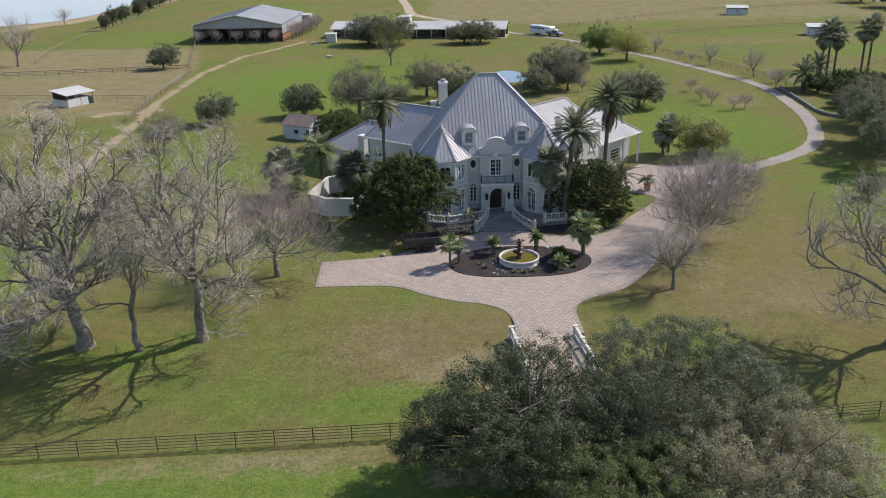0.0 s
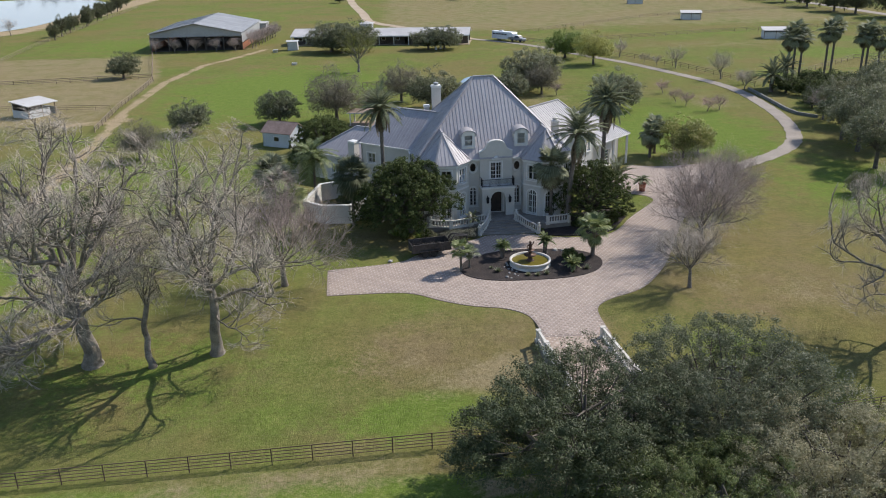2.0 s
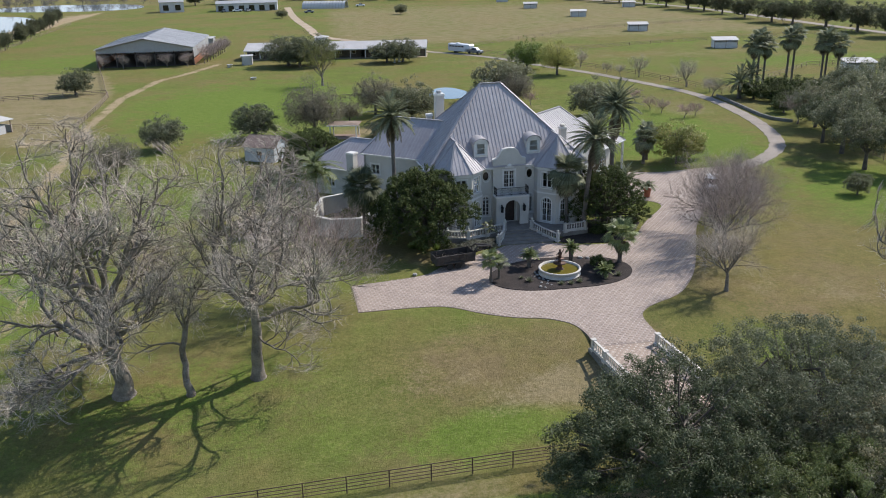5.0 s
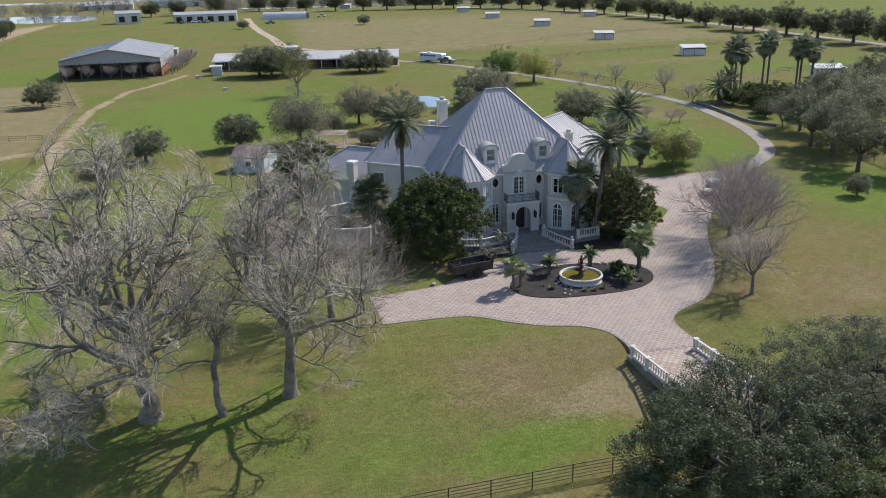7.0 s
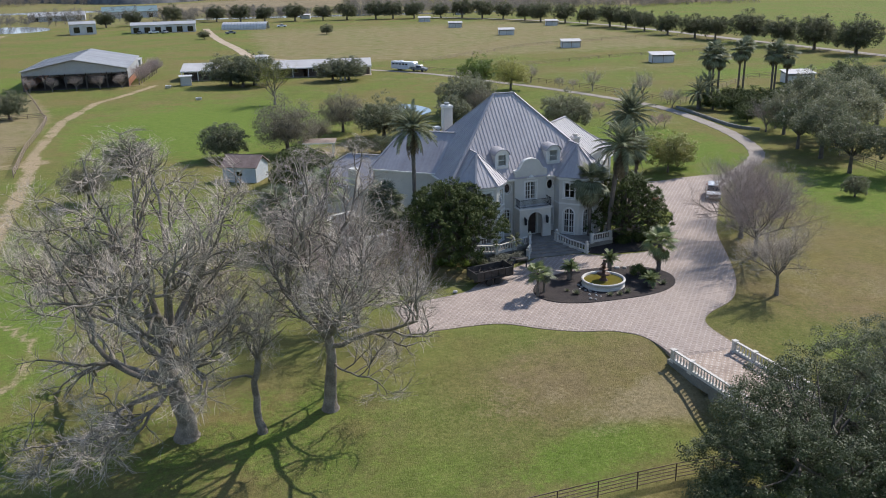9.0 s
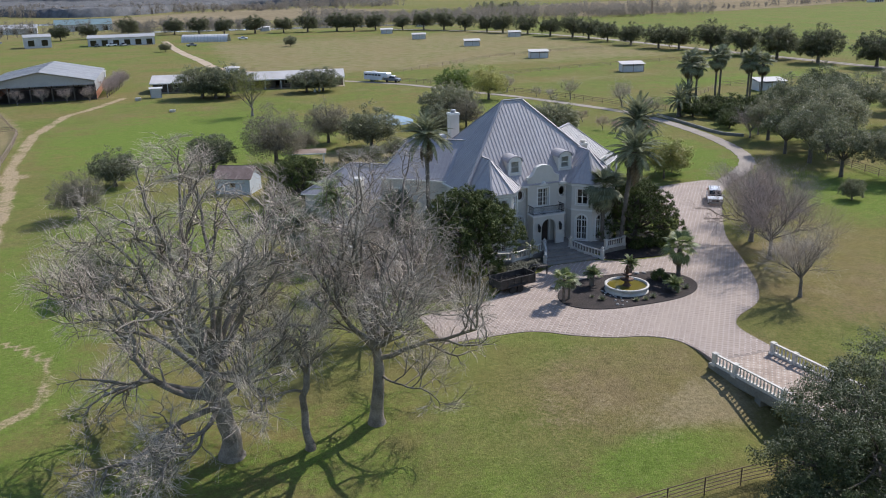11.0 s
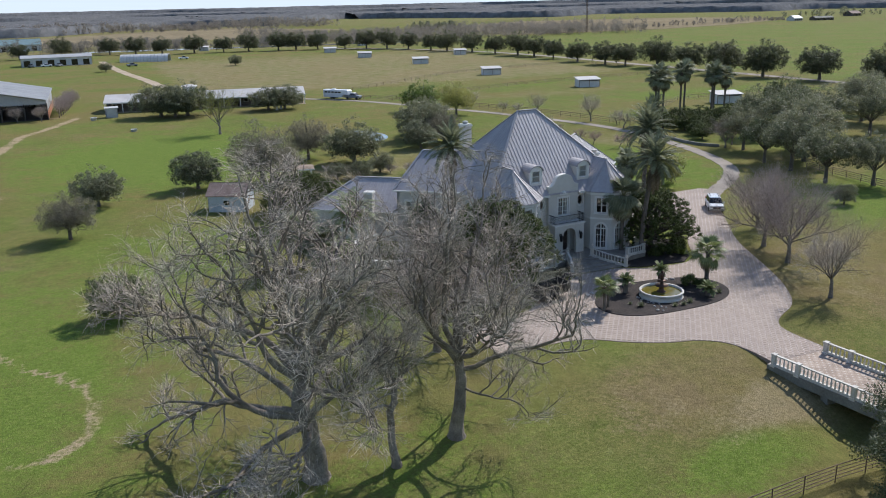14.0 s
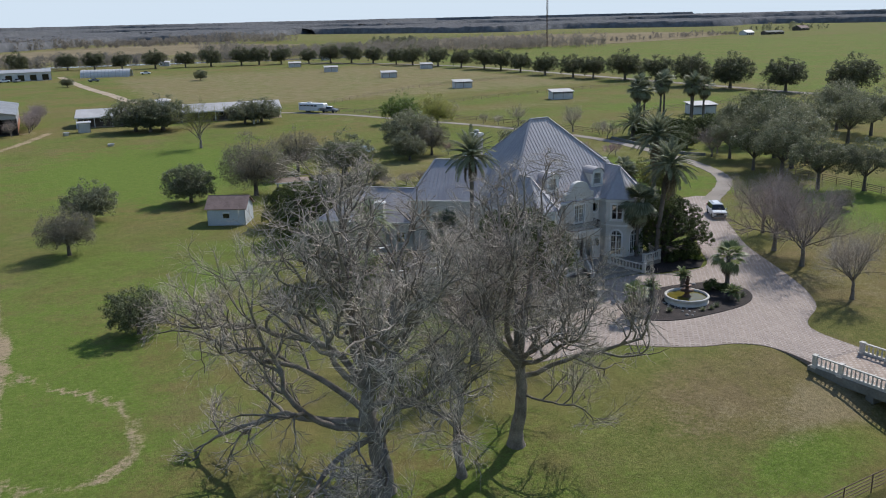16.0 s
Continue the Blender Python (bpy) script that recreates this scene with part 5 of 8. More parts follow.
def dormer(u):
    zb, v0 = 8.85, 0.55
    body = MB()
    w = 0.86
    arch = [(w * math.cos(t), 10.45 + 0.62 * math.sin(t)) for t in [math.pi * k / 10 for k in range(11)]]
    prof = [(-w, zb)] + [(x, z) for x, z in reversed(arch)] + [(w, zb)]
    n = len(prof)
    # side walls and back mass behind the face
    body.add([(u + x, v0 + 0.25, z) for x, z in prof] + [(u + x, v0 + 2.6, z) for x, z in prof], [tuple(reversed(range(n)))] + [(i, i + 1, n + i + 1, n + i) for i in range(n - 1)])
    d = part("dormer", body, M["stucco"], HOUSE, "white arched roof dormer with a small window")
    # face with a window opening
    face = MB()
    win_w, z0, z1 = 0.5, zb + 0.35, zb + 1.65
    rects = [(-w, zb, -win_w, z1), (win_w, zb, w, z1), (-win_w, zb, win_w, z0)]
    for x0, a, x1, b in rects:
        face.box(u + x0, v0, a, u + x1, v0 + 0.24, b)
    top = [(-w, z1), (w, z1)] + arch[0:0]
    cap_pts = [(x, z) for x, z in arch]
    pts = [(w, z1)] + [(x, max(z, z1)) for x, z in cap_pts] + [(-w, z1)]
    m = len(pts)
    face.add([(u + x, v0, z) for x, z in pts] + [(u + x, v0 + 0.24, z) for x, z in pts], [tuple(reversed(range(m))), tuple(range(m, 2 * m))] + [(i, (i + 1) % m, m + (i + 1) % m, m + i) for i in range(m)])
    part("face", face, M["trim"], d)
    fr = MB()
    for a, b in (((-win_w, z0), (win_w, z0)), ((-win_w, z1), (win_w, z1)), ((-win_w, z0), (-win_w, z1)), ((win_w, z0), (win_w, z1)), ((-win_w, (z0 + z1) / 2), (win_w, (z0 + z1) / 2))):
        fr.beam((u + a[0], v0 + 0.08, a[1]), (u + b[0], v0 + 0.08, b[1]), 0.08, 0.07, up=(0, 1, 0))
    fr.box(u - win_w - 0.12, v0 - 0.09, z0 - 0.12, u + win_w + 0.12, v0, z0 - 0.02)
    part("window_frame", fr, M["trim"], d)
    part("pane", MB().add([(u - win_w, v0 + 0.12, z0), (u + win_w, v0 + 0.12, z0), (u + win_w, v0 + 0.12, z1), (u - win_w, v0 + 0.12, z1)], [(0, 1, 2, 3)]), M["glass"], d)
    # barrel roof with a lip
    lid = MB()
    rows = []
    for v, f in ((v0 - 0.16, 1.04), (v0 - 0.16, 1.17), (v0 + 2.9, 1.17), (v0 + 2.9, 1.04)):
        rows += [(u + x * f, v, 10.45 + (z - 10.45) * f) for x, z in arch]
    quads = [(r * 11 + k, r * 11 + k + 1, (r + 1) % 4 * 11 + k + 1, (r + 1) % 4 * 11 + k) for r in range(4) for k in range(10)]
    lid.add(rows, quads + [(0, 11, 22, 33), (10, 43, 32, 21)])
    part("barrel_roof", lid, M["roof_ridge"], d, "curved grey metal dormer roof")


dormer(-3.3)
dormer(3.35)


def tower(c, side):
    ang = (-157.5, -112.5, -67.5, -22.5)
    full = (-202.5, -157.5, -112.5, -67.5, -22.5, 22.5)
    pts = tower_pts(c, TR, full)
    seg = 2 * TR * math.sin(radians(22.5))
    h = seg / 2
    french = (h, 1.35, GF + 0.05, 3.9, "arch", 4, 3)
    upper = (h, 1.35, 5.1, 7.0, "rect", 2, 2)
    for i in range(5):
        front = i in (1, 2, 3)
        ops = [french, upper] if front else []
        wall("tower_wall", pts[i], pts[i + 1], 0, E - 0.05, 0.3, ops, HOUSE)
    for r, z0, z1 in ((TR + 0.07, 4.35, 4.55), (TR + 0.12, 7.3, 7.5), (TR + 0.22, 7.5, 7.66)):
        part("cornice", MB().band(tower_pts(c, r, full), tower_pts(c, TR - 0.05, full), z0, z1), M["trim"], HOUSE)
    part("tower_floor", MB().prism(tower_pts(c, TR - 0.3, full), 4.2, 4.4), M["interior"], HOUSE)
    ev = [(*p, E - 0.02) for p in tower_pts(c, 3.62, full)]
    apex, back = (c[0], c[1], 11.0), (c[0], 3.0, 11.0)
    back_l = (ev[0][0], 4.2, E - 0.02)
    back_r = (ev[5][0], 4.2, E - 0.02)
    core = MB()
    core.add([*ev, apex, back, back_l, back_r], [(0, 1, 6), (1, 2, 6), (2, 3, 6), (3, 4, 6), (4, 5, 6), (8, 0, 6, 7), (5, 9, 7, 6)])
    core.moved(Matrix.Translation((0, 0, -0.05)))
    roof = part("tower_roof", core, M["roof_ridge"], HOUSE, "grey metal octagonal tower roof")
    for i in (1, 2, 3):
        roof_face((ev[i], ev[i + 1], apex), roof, pitch=0.5)
    roof_face((back_l, ev[0], ev[1], apex, back), roof, pitch=0.5) if False else None
    roof_face((ev[0], ev[1], apex), roof, pitch=0.5)
    roof_face((ev[4], ev[5], apex), roof, pitch=0.5)
    roof_face((back_l, ev[0], apex, back), roof, pitch=0.5)
    roof_face((ev[5], back_r, back, apex), roof, pitch=0.5)
    caps([(ev[i], apex) for i in range(1, 5)] + [(apex, back)], roof, w=0.22, h=0.08)


tower(TOW[0], -1)
tower(TOW[1], 1)
# end of towers
# front eave fascia and cornice between the towers
for u0, u1 in ((-3.6, -2.06), (2.06, 3.5)):
    part("fascia", MB().box(u0, -0.5, E - 0.22, u1, -0.43, E + 0.02), M["trim"], HOUSE)
    part("soffit", MB().box(u0, -0.42, E - 0.24, u1, 0.2, E - 0.18), M["trim"], HOUSE)
part("gutter", MB().beam((-10.28, 15.3, E - 0.05), (-10.28, 0.6, E - 0.05), 0.16, 0.16), M["trim"], HOUSE)
part("gutter", MB().beam((9.98, 0.6, E - 0.05), (9.98, 15.3, E - 0.05), 0.16, 0.16), M["trim"], HOUSE)

# wings that bend back from both ends
for s in (-1, 1):
    A, N, S = Vector((s * 0.745, 0.664)), Vector((s * 0.664, -0.745)), Vector((s * 5.92, 8.53))

    def W(l, p, z=None):
        q = S + A * l + N * p
        return (q.x, q.y) if z is None else (q.x, q.y, z)

    def order(a, b):
        return (a, b) if s > 0 else (b, a)

    mat = "roof" if s < 0 else "roof_white"
    e0, e1, eb, rr, rs = W(-3, 5.1, 7.9), W(9.8, 5.1, 7.9), W(9.8, -5.1, 7.9), W(7.4, 0, 11.9), W(-3, 0, 11.9)
    bk = W(-3, -5.1, 7.9)
    wing = part("wing_roof", MB().add([e0, e1, eb, rr, rs, bk], [(0, 1, 3, 4), (1, 2, 3), (2, 5, 4, 3)]).moved(Matrix.Translation((0, 0, -0.05))), M["roof_ridge"], HOUSE, "grey metal roof of the angled wing" if s < 0 else "pale metal roof of the angled wing")
    roof_face((e0, e1, rr, rs), wing, mat)
    roof_face((e1, eb, rr), wing, mat)
    roof_face((eb, bk, rs, rr), wing, mat)
    caps([(e1, rr), (eb, rr), (rs, rr)], wing)
    o = [(3.2, 1.3, 5.3, 6.9, "rect", 2, 2), (7.6, 1.3, 5.3, 6.9, "rect", 2, 2)]
    wall("wall", *order(W(-1.0, 4.8), W(9.5, 4.8)), 0, 7.85, 0.3, [(c if s > 0 else 10.5 - c, *r) for c, *r in [(8.8 if s < 0 else 8.8, 1.3, 5.2, 6.6, "rect", 2, 2), (4.2, 1.2, 1.2, 3.2, "rect", 2, 3)]], HOUSE)
    wall("wall", *order(W(9.5, 4.8), W(9.5, -4.8)), 0, 7.85, 0.3, [(4.8, 1.3, 5.2, 6.6, "rect", 2, 2)], HOUSE)
    wall("wall", *order(W(9.5, -4.8), W(-1, -4.8)), 0, 7.85, 0.3, [], HOUSE)
    part("gutter", MB().beam(W(-2, 5.18, 7.85), W(9.9, 5.18, 7.85), 0.15, 0.15), M["trim"], HOUSE)
    # low wing at the end
    if s < 0:
        f, r, zf, zr, end, hip, bkp = 0.3, -4.7, 3.9, 7.3, 23.2, 18.0, -9.7
    else:
        f, r, zf, zr, end, hip, bkp = 3.05, -2.0, 4.7, 8.4, 23.2, 18.2, -7.0
    a0, a1, ab, r1, r0, b0 = W(9.3, f, zf), W(end, f, zf), W(end, bkp, zf), W(hip, r, zr), W(9.3, r, zr), W(9.3, bkp, zf)
    low = part("low_roof", MB().add([a0, a1, ab, r1, r0, b0], [(0, 1, 3, 4), (1, 2, 3), (2, 5, 4, 3)]).moved(Matrix.Translation((0, 0, -0.05))), M["roof_ridge"], HOUSE, "metal roof of the single-storey wing")
    roof_face((a0, a1, r1, r0), low, mat)
    roof_face((a1, ab, r1), low, mat)
    roof_face((ab, b0, r0, r1), low, mat)
    caps([(a1, r1), (ab, r1), (r0, r1)], low, "roof_ridge" if s < 0 else "roof_white")
    ops = [(c if s > 0 else 13.6 - c, 1.2, 1.1, 2.6, "rect", 2, 2) for c in (3.0, 9.5)]
    if s > 0:
        ops = [(3.0, 2.6, 0.05, 2.6, "rect", 1, 5), (9.6, 2.6, 0.05, 2.6, "rect", 1, 5)]
    inset = 0.35 if s < 0 else 1.7
    wall("wall", *order(W(9.3, f - inset), W(end - 0.35, f - inset)), 0, zf - 0.02, 0.3, ops, HOUSE)
    wall("wall", *order(W(end - 0.35, f - inset), W(end - 0.35, bkp + 0.35)), 0, zf - 0.02, 0.3, [], HOUSE)
    wall("wall", *order(W(end - 0.35, bkp + 0.35), W(9.3, bkp + 0.35)), 0, zf - 0.02, 0.3, [], HOUSE)
    if s > 0:
        for l in (10.5, 14.6, 18.8, 22.9):
            part("carport_post", MB().box(-0.14, -0.14, 0, 0.14, 0.14, zf - 0.05).moved(Matrix.Translation((*W(l, f - 0.25), 0))), M["trim"], HOUSE)
    part("gutter", MB().beam(W(9.4, f + 0.06, zf - 0.05), W(end + 0.05, f + 0.06, zf - 0.05), 0.14, 0.14), M["trim"], HOUSE)


def chimney(u, v, z0, z1, w, d, turn, pots, label):
    m = pose(u, v, 0, 0, 0, turn)
    c = part("chimney", MB().box(-w / 2, -d / 2, z0, w / 2, d / 2, z1).moved(m), M["stucco"], HOUSE, label)
    part("chimney_cap", MB().box(-w / 2 - 0.1, -d / 2 - 0.1, z1 - 0.22, w / 2 + 0.1, d / 2 + 0.1, z1 - 0.06).box(-w / 2 - 0.04, -d / 2 - 0.04, z1 - 0.06, w / 2 + 0.04, d / 2 + 0.04, z1 + 0.04).moved(m), M["trim"], c)
    if pots:
        part("flue", MB().lathe([(0.3, 0), (0.3, 0.22), (0.36, 0.24), (0.36, 0.36), (0.22, 0.42), (0.0, 0.44)], 12, (0, 0, z1)).moved(m), M["steel"] if pots == 1 else M["stone"], c)


chimney(-5.6, 13.2, 6.0, 14.7, 1.15, 1.15, 0, 1, "tall white stucco chimney with a metal flue cap")
chimney(-6.9, 13.6, 6.0, 12.0, 0.7, 0.7, 0, 0, "short white stucco chimney")
chimney(9.1, 6.0, 6.0, 10.7, 0.8, 0.8, 0, 2, "short white chimney with a round cap")
_a = Vector((-5.92, 8.53)) + Vector((-0.745, 0.664)) * 14.7 + Vector((-0.664, -0.745)) * 0.25
chimney(_a.x, _a.y, 0.0, 6.5, 1.1, 1.1, -41, 0, "white stucco chimney of the low wing")


# ---- terrace, steps and balustrades ----
slab("terrace", [(-3.2, 97.2), (-0.2, 96.6), (2.6, 97.6), (4.7, 98.7), (8.4, 98.7), (11.6, 96.9), (14.8, 97.6), (15.4, 103.5), (-4.0, 103.0)], -0.3, 0.66, M["step_stone"], "raised paved terrace before the front door", "terrace")
for k in range(4):
    f, z = (k + 1) / 4, 0.66 - 0.15 * (k + 1)
    y = 98.8 - 3.4 * f
    wl, wr = 4.9 - 1.5 * f, 8.2 + 2.1 * f
    slab("step", [(wl, y), (wr, y), (8.6, 99.0), (4.6, 99.0)], -0.2, z + 0.012 * k, M["step_stone"], "broad flared paver step to the front door", "step")

BALUSTER = MB().lathe([(0.085, 0), (0.085, 0.06), (0.05, 0.10), (0.075, 0.20), (0.085, 0.28), (0.05, 0.42), (0.04, 0.50), (0.07, 0.56), (0.07, 0.62)], 8).mesh("baluster", True)
POST = MB().box(-0.17, -0.17, 0, 0.17, 0.17, 1.0).box(-0.22, -0.22, 0.96, 0.22, 0.22, 1.05).box(-0.24, -0.24, -0.1, 0.24, 0.24, 0.12).mesh("post")


def finial(parent, x, y, z):
    part("finial", MB().lathe([(0.06, 0), (0.10, 0.05), (0.17, 0.16), (0.15, 0.26), (0.05, 0.34), (0.02, 0.4)], 10, (x, y, z)), M["stone"], parent, smooth=True)


def balustrade(label, pts, posts, finials=False, height=0.92, deep=0.12):
    """Cast-stone balusters between a plinth and a coping, with posts at the given corners; pts are (x, y, foot)."""
    t = thing("balustrade", label, "balustrade", "stone balustrades")
    pts = [Vector(p) for p in pts]
    for a, b in zip(pts[:-1], pts[1:]):
        d = b - a
        part("coping", MB().beam(a + Vector((0, 0, height)), b + Vector((0, 0, height)), 0.22, 0.09), M["stone"], t)
        part("plinth", MB().beam(a + Vector((0, 0, 0.1)), b + Vector((0, 0, 0.06)), 0.24, 0.16 + deep), M["stone"], t)
        n = max(2, round(Vector((d.x, d.y)).length / 0.36))
        for k in range(n):
            p = a + d * ((k + 0.5) / n)
            part("baluster", BALUSTER, M["stone"], t, m=pose(p.x, p.y, p.z + 0.2) @ Matrix.Diagonal((1, 1, (height - 0.24) / 0.62, 1)))
    for i in posts:
        p = pts[i]
        q = pts[min(i + 1, len(pts) - 1)] - pts[max(i - 1, 0)]
        part("post", POST, M["stone"], t, m=pose(p.x, p.y, p.z, 0, 0, math.degrees(math.atan2(q.y, q.x))))
        if finials:
            finial(t, p.x, p.y, p.z + 1.06)
    return t


balustrade("white stone balustrade along the raised terrace", [(-2.4, 97.4, 0.6), (0.0, 96.7, 0.6), (2.4, 97.6, 0.6), (4.4, 98.8, 0.6)], (0, 1, 2), True)
balustrade("white stone balustrade flanking the entrance steps", [(4.9, 99.0, 0.62), (4.3, 97.2, 0.3), (3.3, 95.4, 0.05)], (0, 2), True)
balustrade("white stone balustrade flanking the entrance steps", [(8.2, 98.9, 0.62), (9.1, 97.2, 0.3), (10.4, 95.3, 0.05)], (0, 2), True)
balustrade("white stone balustrade before the tower", [(11.8, 97.0, 0.6), (14.5, 97.6, 0.6), (15.2, 100.4, 0.6)], (0, 1, 2))


def fence_side(x, y):
    return 5.5 + (67.4 - y) * 0.12 + x


# bridge
br = thing("bridge", "paved bridge with white stone balustrades over a ditch", "bridge")
left, right = [(fence_side(0, y), y) for y in (68.0, 48.0)], [(fence_side(5.75, y), y) for y in (68.0, 48.0)]
part("deck", MB().prism([left[0], right[0], right[1], left[1]], -0.55, 0.03), M["paver"], br)
# dark weathered concrete; its tone also carries the shade on the beam sides
for side in (left, right):
    part("side_beam", MB().beam((side[0][0], side[0][1], -0.37), (side[1][0], side[1][1], -0.37), 0.42, 0.75), M["concrete"], br)
for y in (67.4, 62.6, 57.6, 52.0):
    part("pier", MB().beam((fence_side(-0.1, y), y, -1.8), (fence_side(5.85, y), y, -1.8), 0.7, 3.0), M["concrete"], br)
for off in (0.0, 5.75):
    ys = (67.5, 65.2, 60.3, 55.4, 50.5)
    balustrade("white stone bridge balustrade with square posts", [(fence_side(off, y), y, 0.02) for y in ys], range(5), height=0.95)
slab("pavement", [(7.5, 48.2), (14.1, 48.2), (16.5, 30.0), (10.0, 30.0)], -3.0, 0.02, M["paver"], "tan paver drive beyond the bridge", "driveway")

# ---- turning circle: bed, fountain and plants ----
BED = [(-0.2, 85.2), (0.5, 82.7), (3.0, 81.3), (6.4, 81.0), (11.8, 81.2), (14.9, 83.0), (16.0, 86.0), (14.5, 88.8), (10.6, 89.9), (5.4, 90.1), (1.5, 88.2)]
bed_line = [(p.x, p.y) for p in smooth_line([(*p, 0) for p in BED], True, 3)]
slab("planting_bed", bed_line, -0.05, 0.12, M["mulch"], "dark mulched egg-shaped planting bed in the drive", "flower bed")


def fountain(x, y):
    t = thing("fountain", "round white stone fountain basin with bronze figures", "fountain", m=pose(x, y, 0.1) @ Matrix.Diagonal((1.05, 1.05, 1.0, 1)))
    prof = [(2.1, -0.1), (2.12, 0.05), (2.02, 0.10), (2.0, 0.42), (2.08, 0.48), (2.14, 0.55), (2.14, 0.64), (2.10, 0.68), (1.96, 0.68), (1.92, 0.65), (1.90, 0.2), (1.88, 0.1)]
    mb = MB()
    k = 40
    for r, z in prof:
        for i in range(k):
            a = 2 * math.pi * i / k
            mb.v.append((r * math.cos(a), r * math.sin(a), z))
    for j in range(len(prof) - 1):
        for i in range(k):
            mb.f.append((j * k + i, j * k + (i + 1) % k, (j + 1) * k + (i + 1) % k, (j + 1) * k + i))
    part("basin", mb, M["stone"], t, smooth=True)
    part("water", MB().lathe([(1.915, 0.46), (1.915, 0.48)], 40), M["fountain_water"], t, "still green-brown water")
    part("pedestal", MB().lathe([(0.42, 0.1), (0.45, 0.5), (0.30, 0.62), (0.22, 0.8), (0.26, 0.98), (0.62, 1.10), (0.66, 1.18), (0.2, 1.2), (0.16, 1.45), (0.2, 1.55), (0.44, 1.64), (0.46, 1.7), (0.12, 1.72)], 16), M["bronze"], t, "tiered brown bronze pedestal", smooth=True)
    fig = MB().lathe([(0.12, 1.7), (0.20, 1.82), (0.16, 2.0), (0.20, 2.16), (0.22, 2.28), (0.10, 2.4), (0.08, 2.44), (0.13, 2.52), (0.12, 2.64), (0.03, 2.7)], 10)
    fig.tube([(0.15, 0, 2.28), (0.32, 0.05, 2.42), (0.36, 0.05, 2.66)], [0.06, 0.05, 0.03], 6).tube([(-0.15, 0, 2.26), (-0.34, -0.04, 2.12), (-0.3, -0.04, 1.9)], [0.06, 0.05, 0.04], 6)
    part("statue", fig, M["bronze"], t, smooth=True)


fountain(7.7, 85.3)

rng0 = np.random.default_rng(5)
FEATHER = [feather_frond(rng0, 3.7, d, 44, 0.46, 0.032) for d in (0.0, 0.15, 0.38)]
CYCAD = [feather_frond(rng0, 1.15, d, 26, 0.24, 0.022) for d in (0.2, 0.5, 0.8)]
PINDO = [feather_frond(rng0, 1.7, d, 28, 0.40) for d in (0.9, 1.3, 1.7)]
QUEEN = [feather_frond(rng0, 3.2, d, 38, 0.75, 0.03) for d in (0.7, 1.1, 1.5)]
FAN = [fan_frond(rng0, 0.9, 0.85, 26, d) for d in (0.1, 0.35, 0.6)]
FAN_BIG = [fan_frond(rng0, 1.2, 1.15, 28, d) for d in (0.15, 0.4, 0.7)]

palm("fan", "young fan palm with a stout trunk in the mulch bed", 15.0, 87.1, 3.3, 0.23, 24, FAN, 3, skirt=2, z=0.1, size=1.2, lo=-30, leaf="frond_green")
palm("fan", "low grey fan palm with several heads in the mulch bed", 0.1, 84.3, 2.5, 0.13, 18, FAN, 4, leaf="frond_green", lo=-20, z=0.1, size=0.85)
palm("fan", "low grey fan palm with several heads in the mulch bed", 1.1, 85.1, 1.9, 0.12, 16, FAN, 5, leaf="frond_grey", lo=-20, z=0.1, size=0.72)
for i, (x, y, h) in enumerate(((5.0, 87.7, 1.3), (9.9, 88.4, 1.5), (11.9, 83.2, 0.7))):
    palm("cycad", "green sago cycad in the mulch bed", x, y, h, 0.24, 30, CYCAD, 10 + i, z=0.1, lo=8, hi=82, leaf="frond_green", group="bed cycads", name="sago_cycad")


def agave(x, y, r, label="grey-green spiky agave rosette in the mulch", leaf="frond_grey", z=0.1, seed=0):
    rng = np.random.default_rng(seed)
    t = thing("agave", label, "agave", "agaves", m=pose(x, y, z))
    for k in range(22):
        a, up = radians(137.5 * k), radians(12 + 62 * (k / 22))
        d = Vector((math.cos(a) * math.cos(up), math.sin(a) * math.cos(up), math.sin(up)))
        s = Vector((-math.sin(a), math.cos(a), 0)) * r * 0.11
        ln = r * (0.85 + 0.3 * rng.random())
        mid = d * ln * 0.45
        nrm = s.cross(d).normalized() * r * 0.05
        part("leaf", MB().add([-s, s, mid + s * 1.2, d * ln + Vector((0, 0, r * 0.1)), mid - s * 1.2, mid - nrm], [(0, 1, 2, 5), (2, 3, 5), (3, 4, 5), (4, 0, 5)]), M[leaf], t)


for i, (x, y, r) in enumerate(((4.0, 83.6, 0.6), (7.0, 82.2, 0.5), (8.0, 82.1, 0.5), (9.0, 82.4, 0.55), (13.5, 83.4, 0.55), (3.4, 84.6, 0.35))):
    agave(x, y, r, seed=i)
for i, (x, y) in enumerate(((-5.6, 95.6), (-6.6, 96.4), (-4.0, 95.2))):
    agave(x, y, 1.0, "large green yucca clump beside the dark tree", "bright", 0.0, 20 + i)

shrub_me = leafy_tree_meshes(71, [(0, 0, 0.45, 0.55, 0.45)], 40, 0.22, 40, 0.07, 0.2, 0.04, low=-0.6)
flat_me = leafy_tree_meshes(72, [(0, 0, 0.25, 0.8, 0.3), (0.9, 0.2, 0.22, 0.7, 0.25), (-0.8, 0.3, 0.22, 0.7, 0.28)], 30, 0.25, 40, 0.07, 0.1, 0.03, low=-0.2)
leafy_tree(shrub_me, "magnolia", "clipped round dark green shrub in the bed", 12.3, 86.6, 0, 1.35, name="shrub", category="shrub", z=0.1)
leafy_tree(shrub_me, "magnolia", "clipped round dark green shrub in the bed", 13.2, 85.6, 0, 1.0, name="shrub", category="shrub", z=0.1)
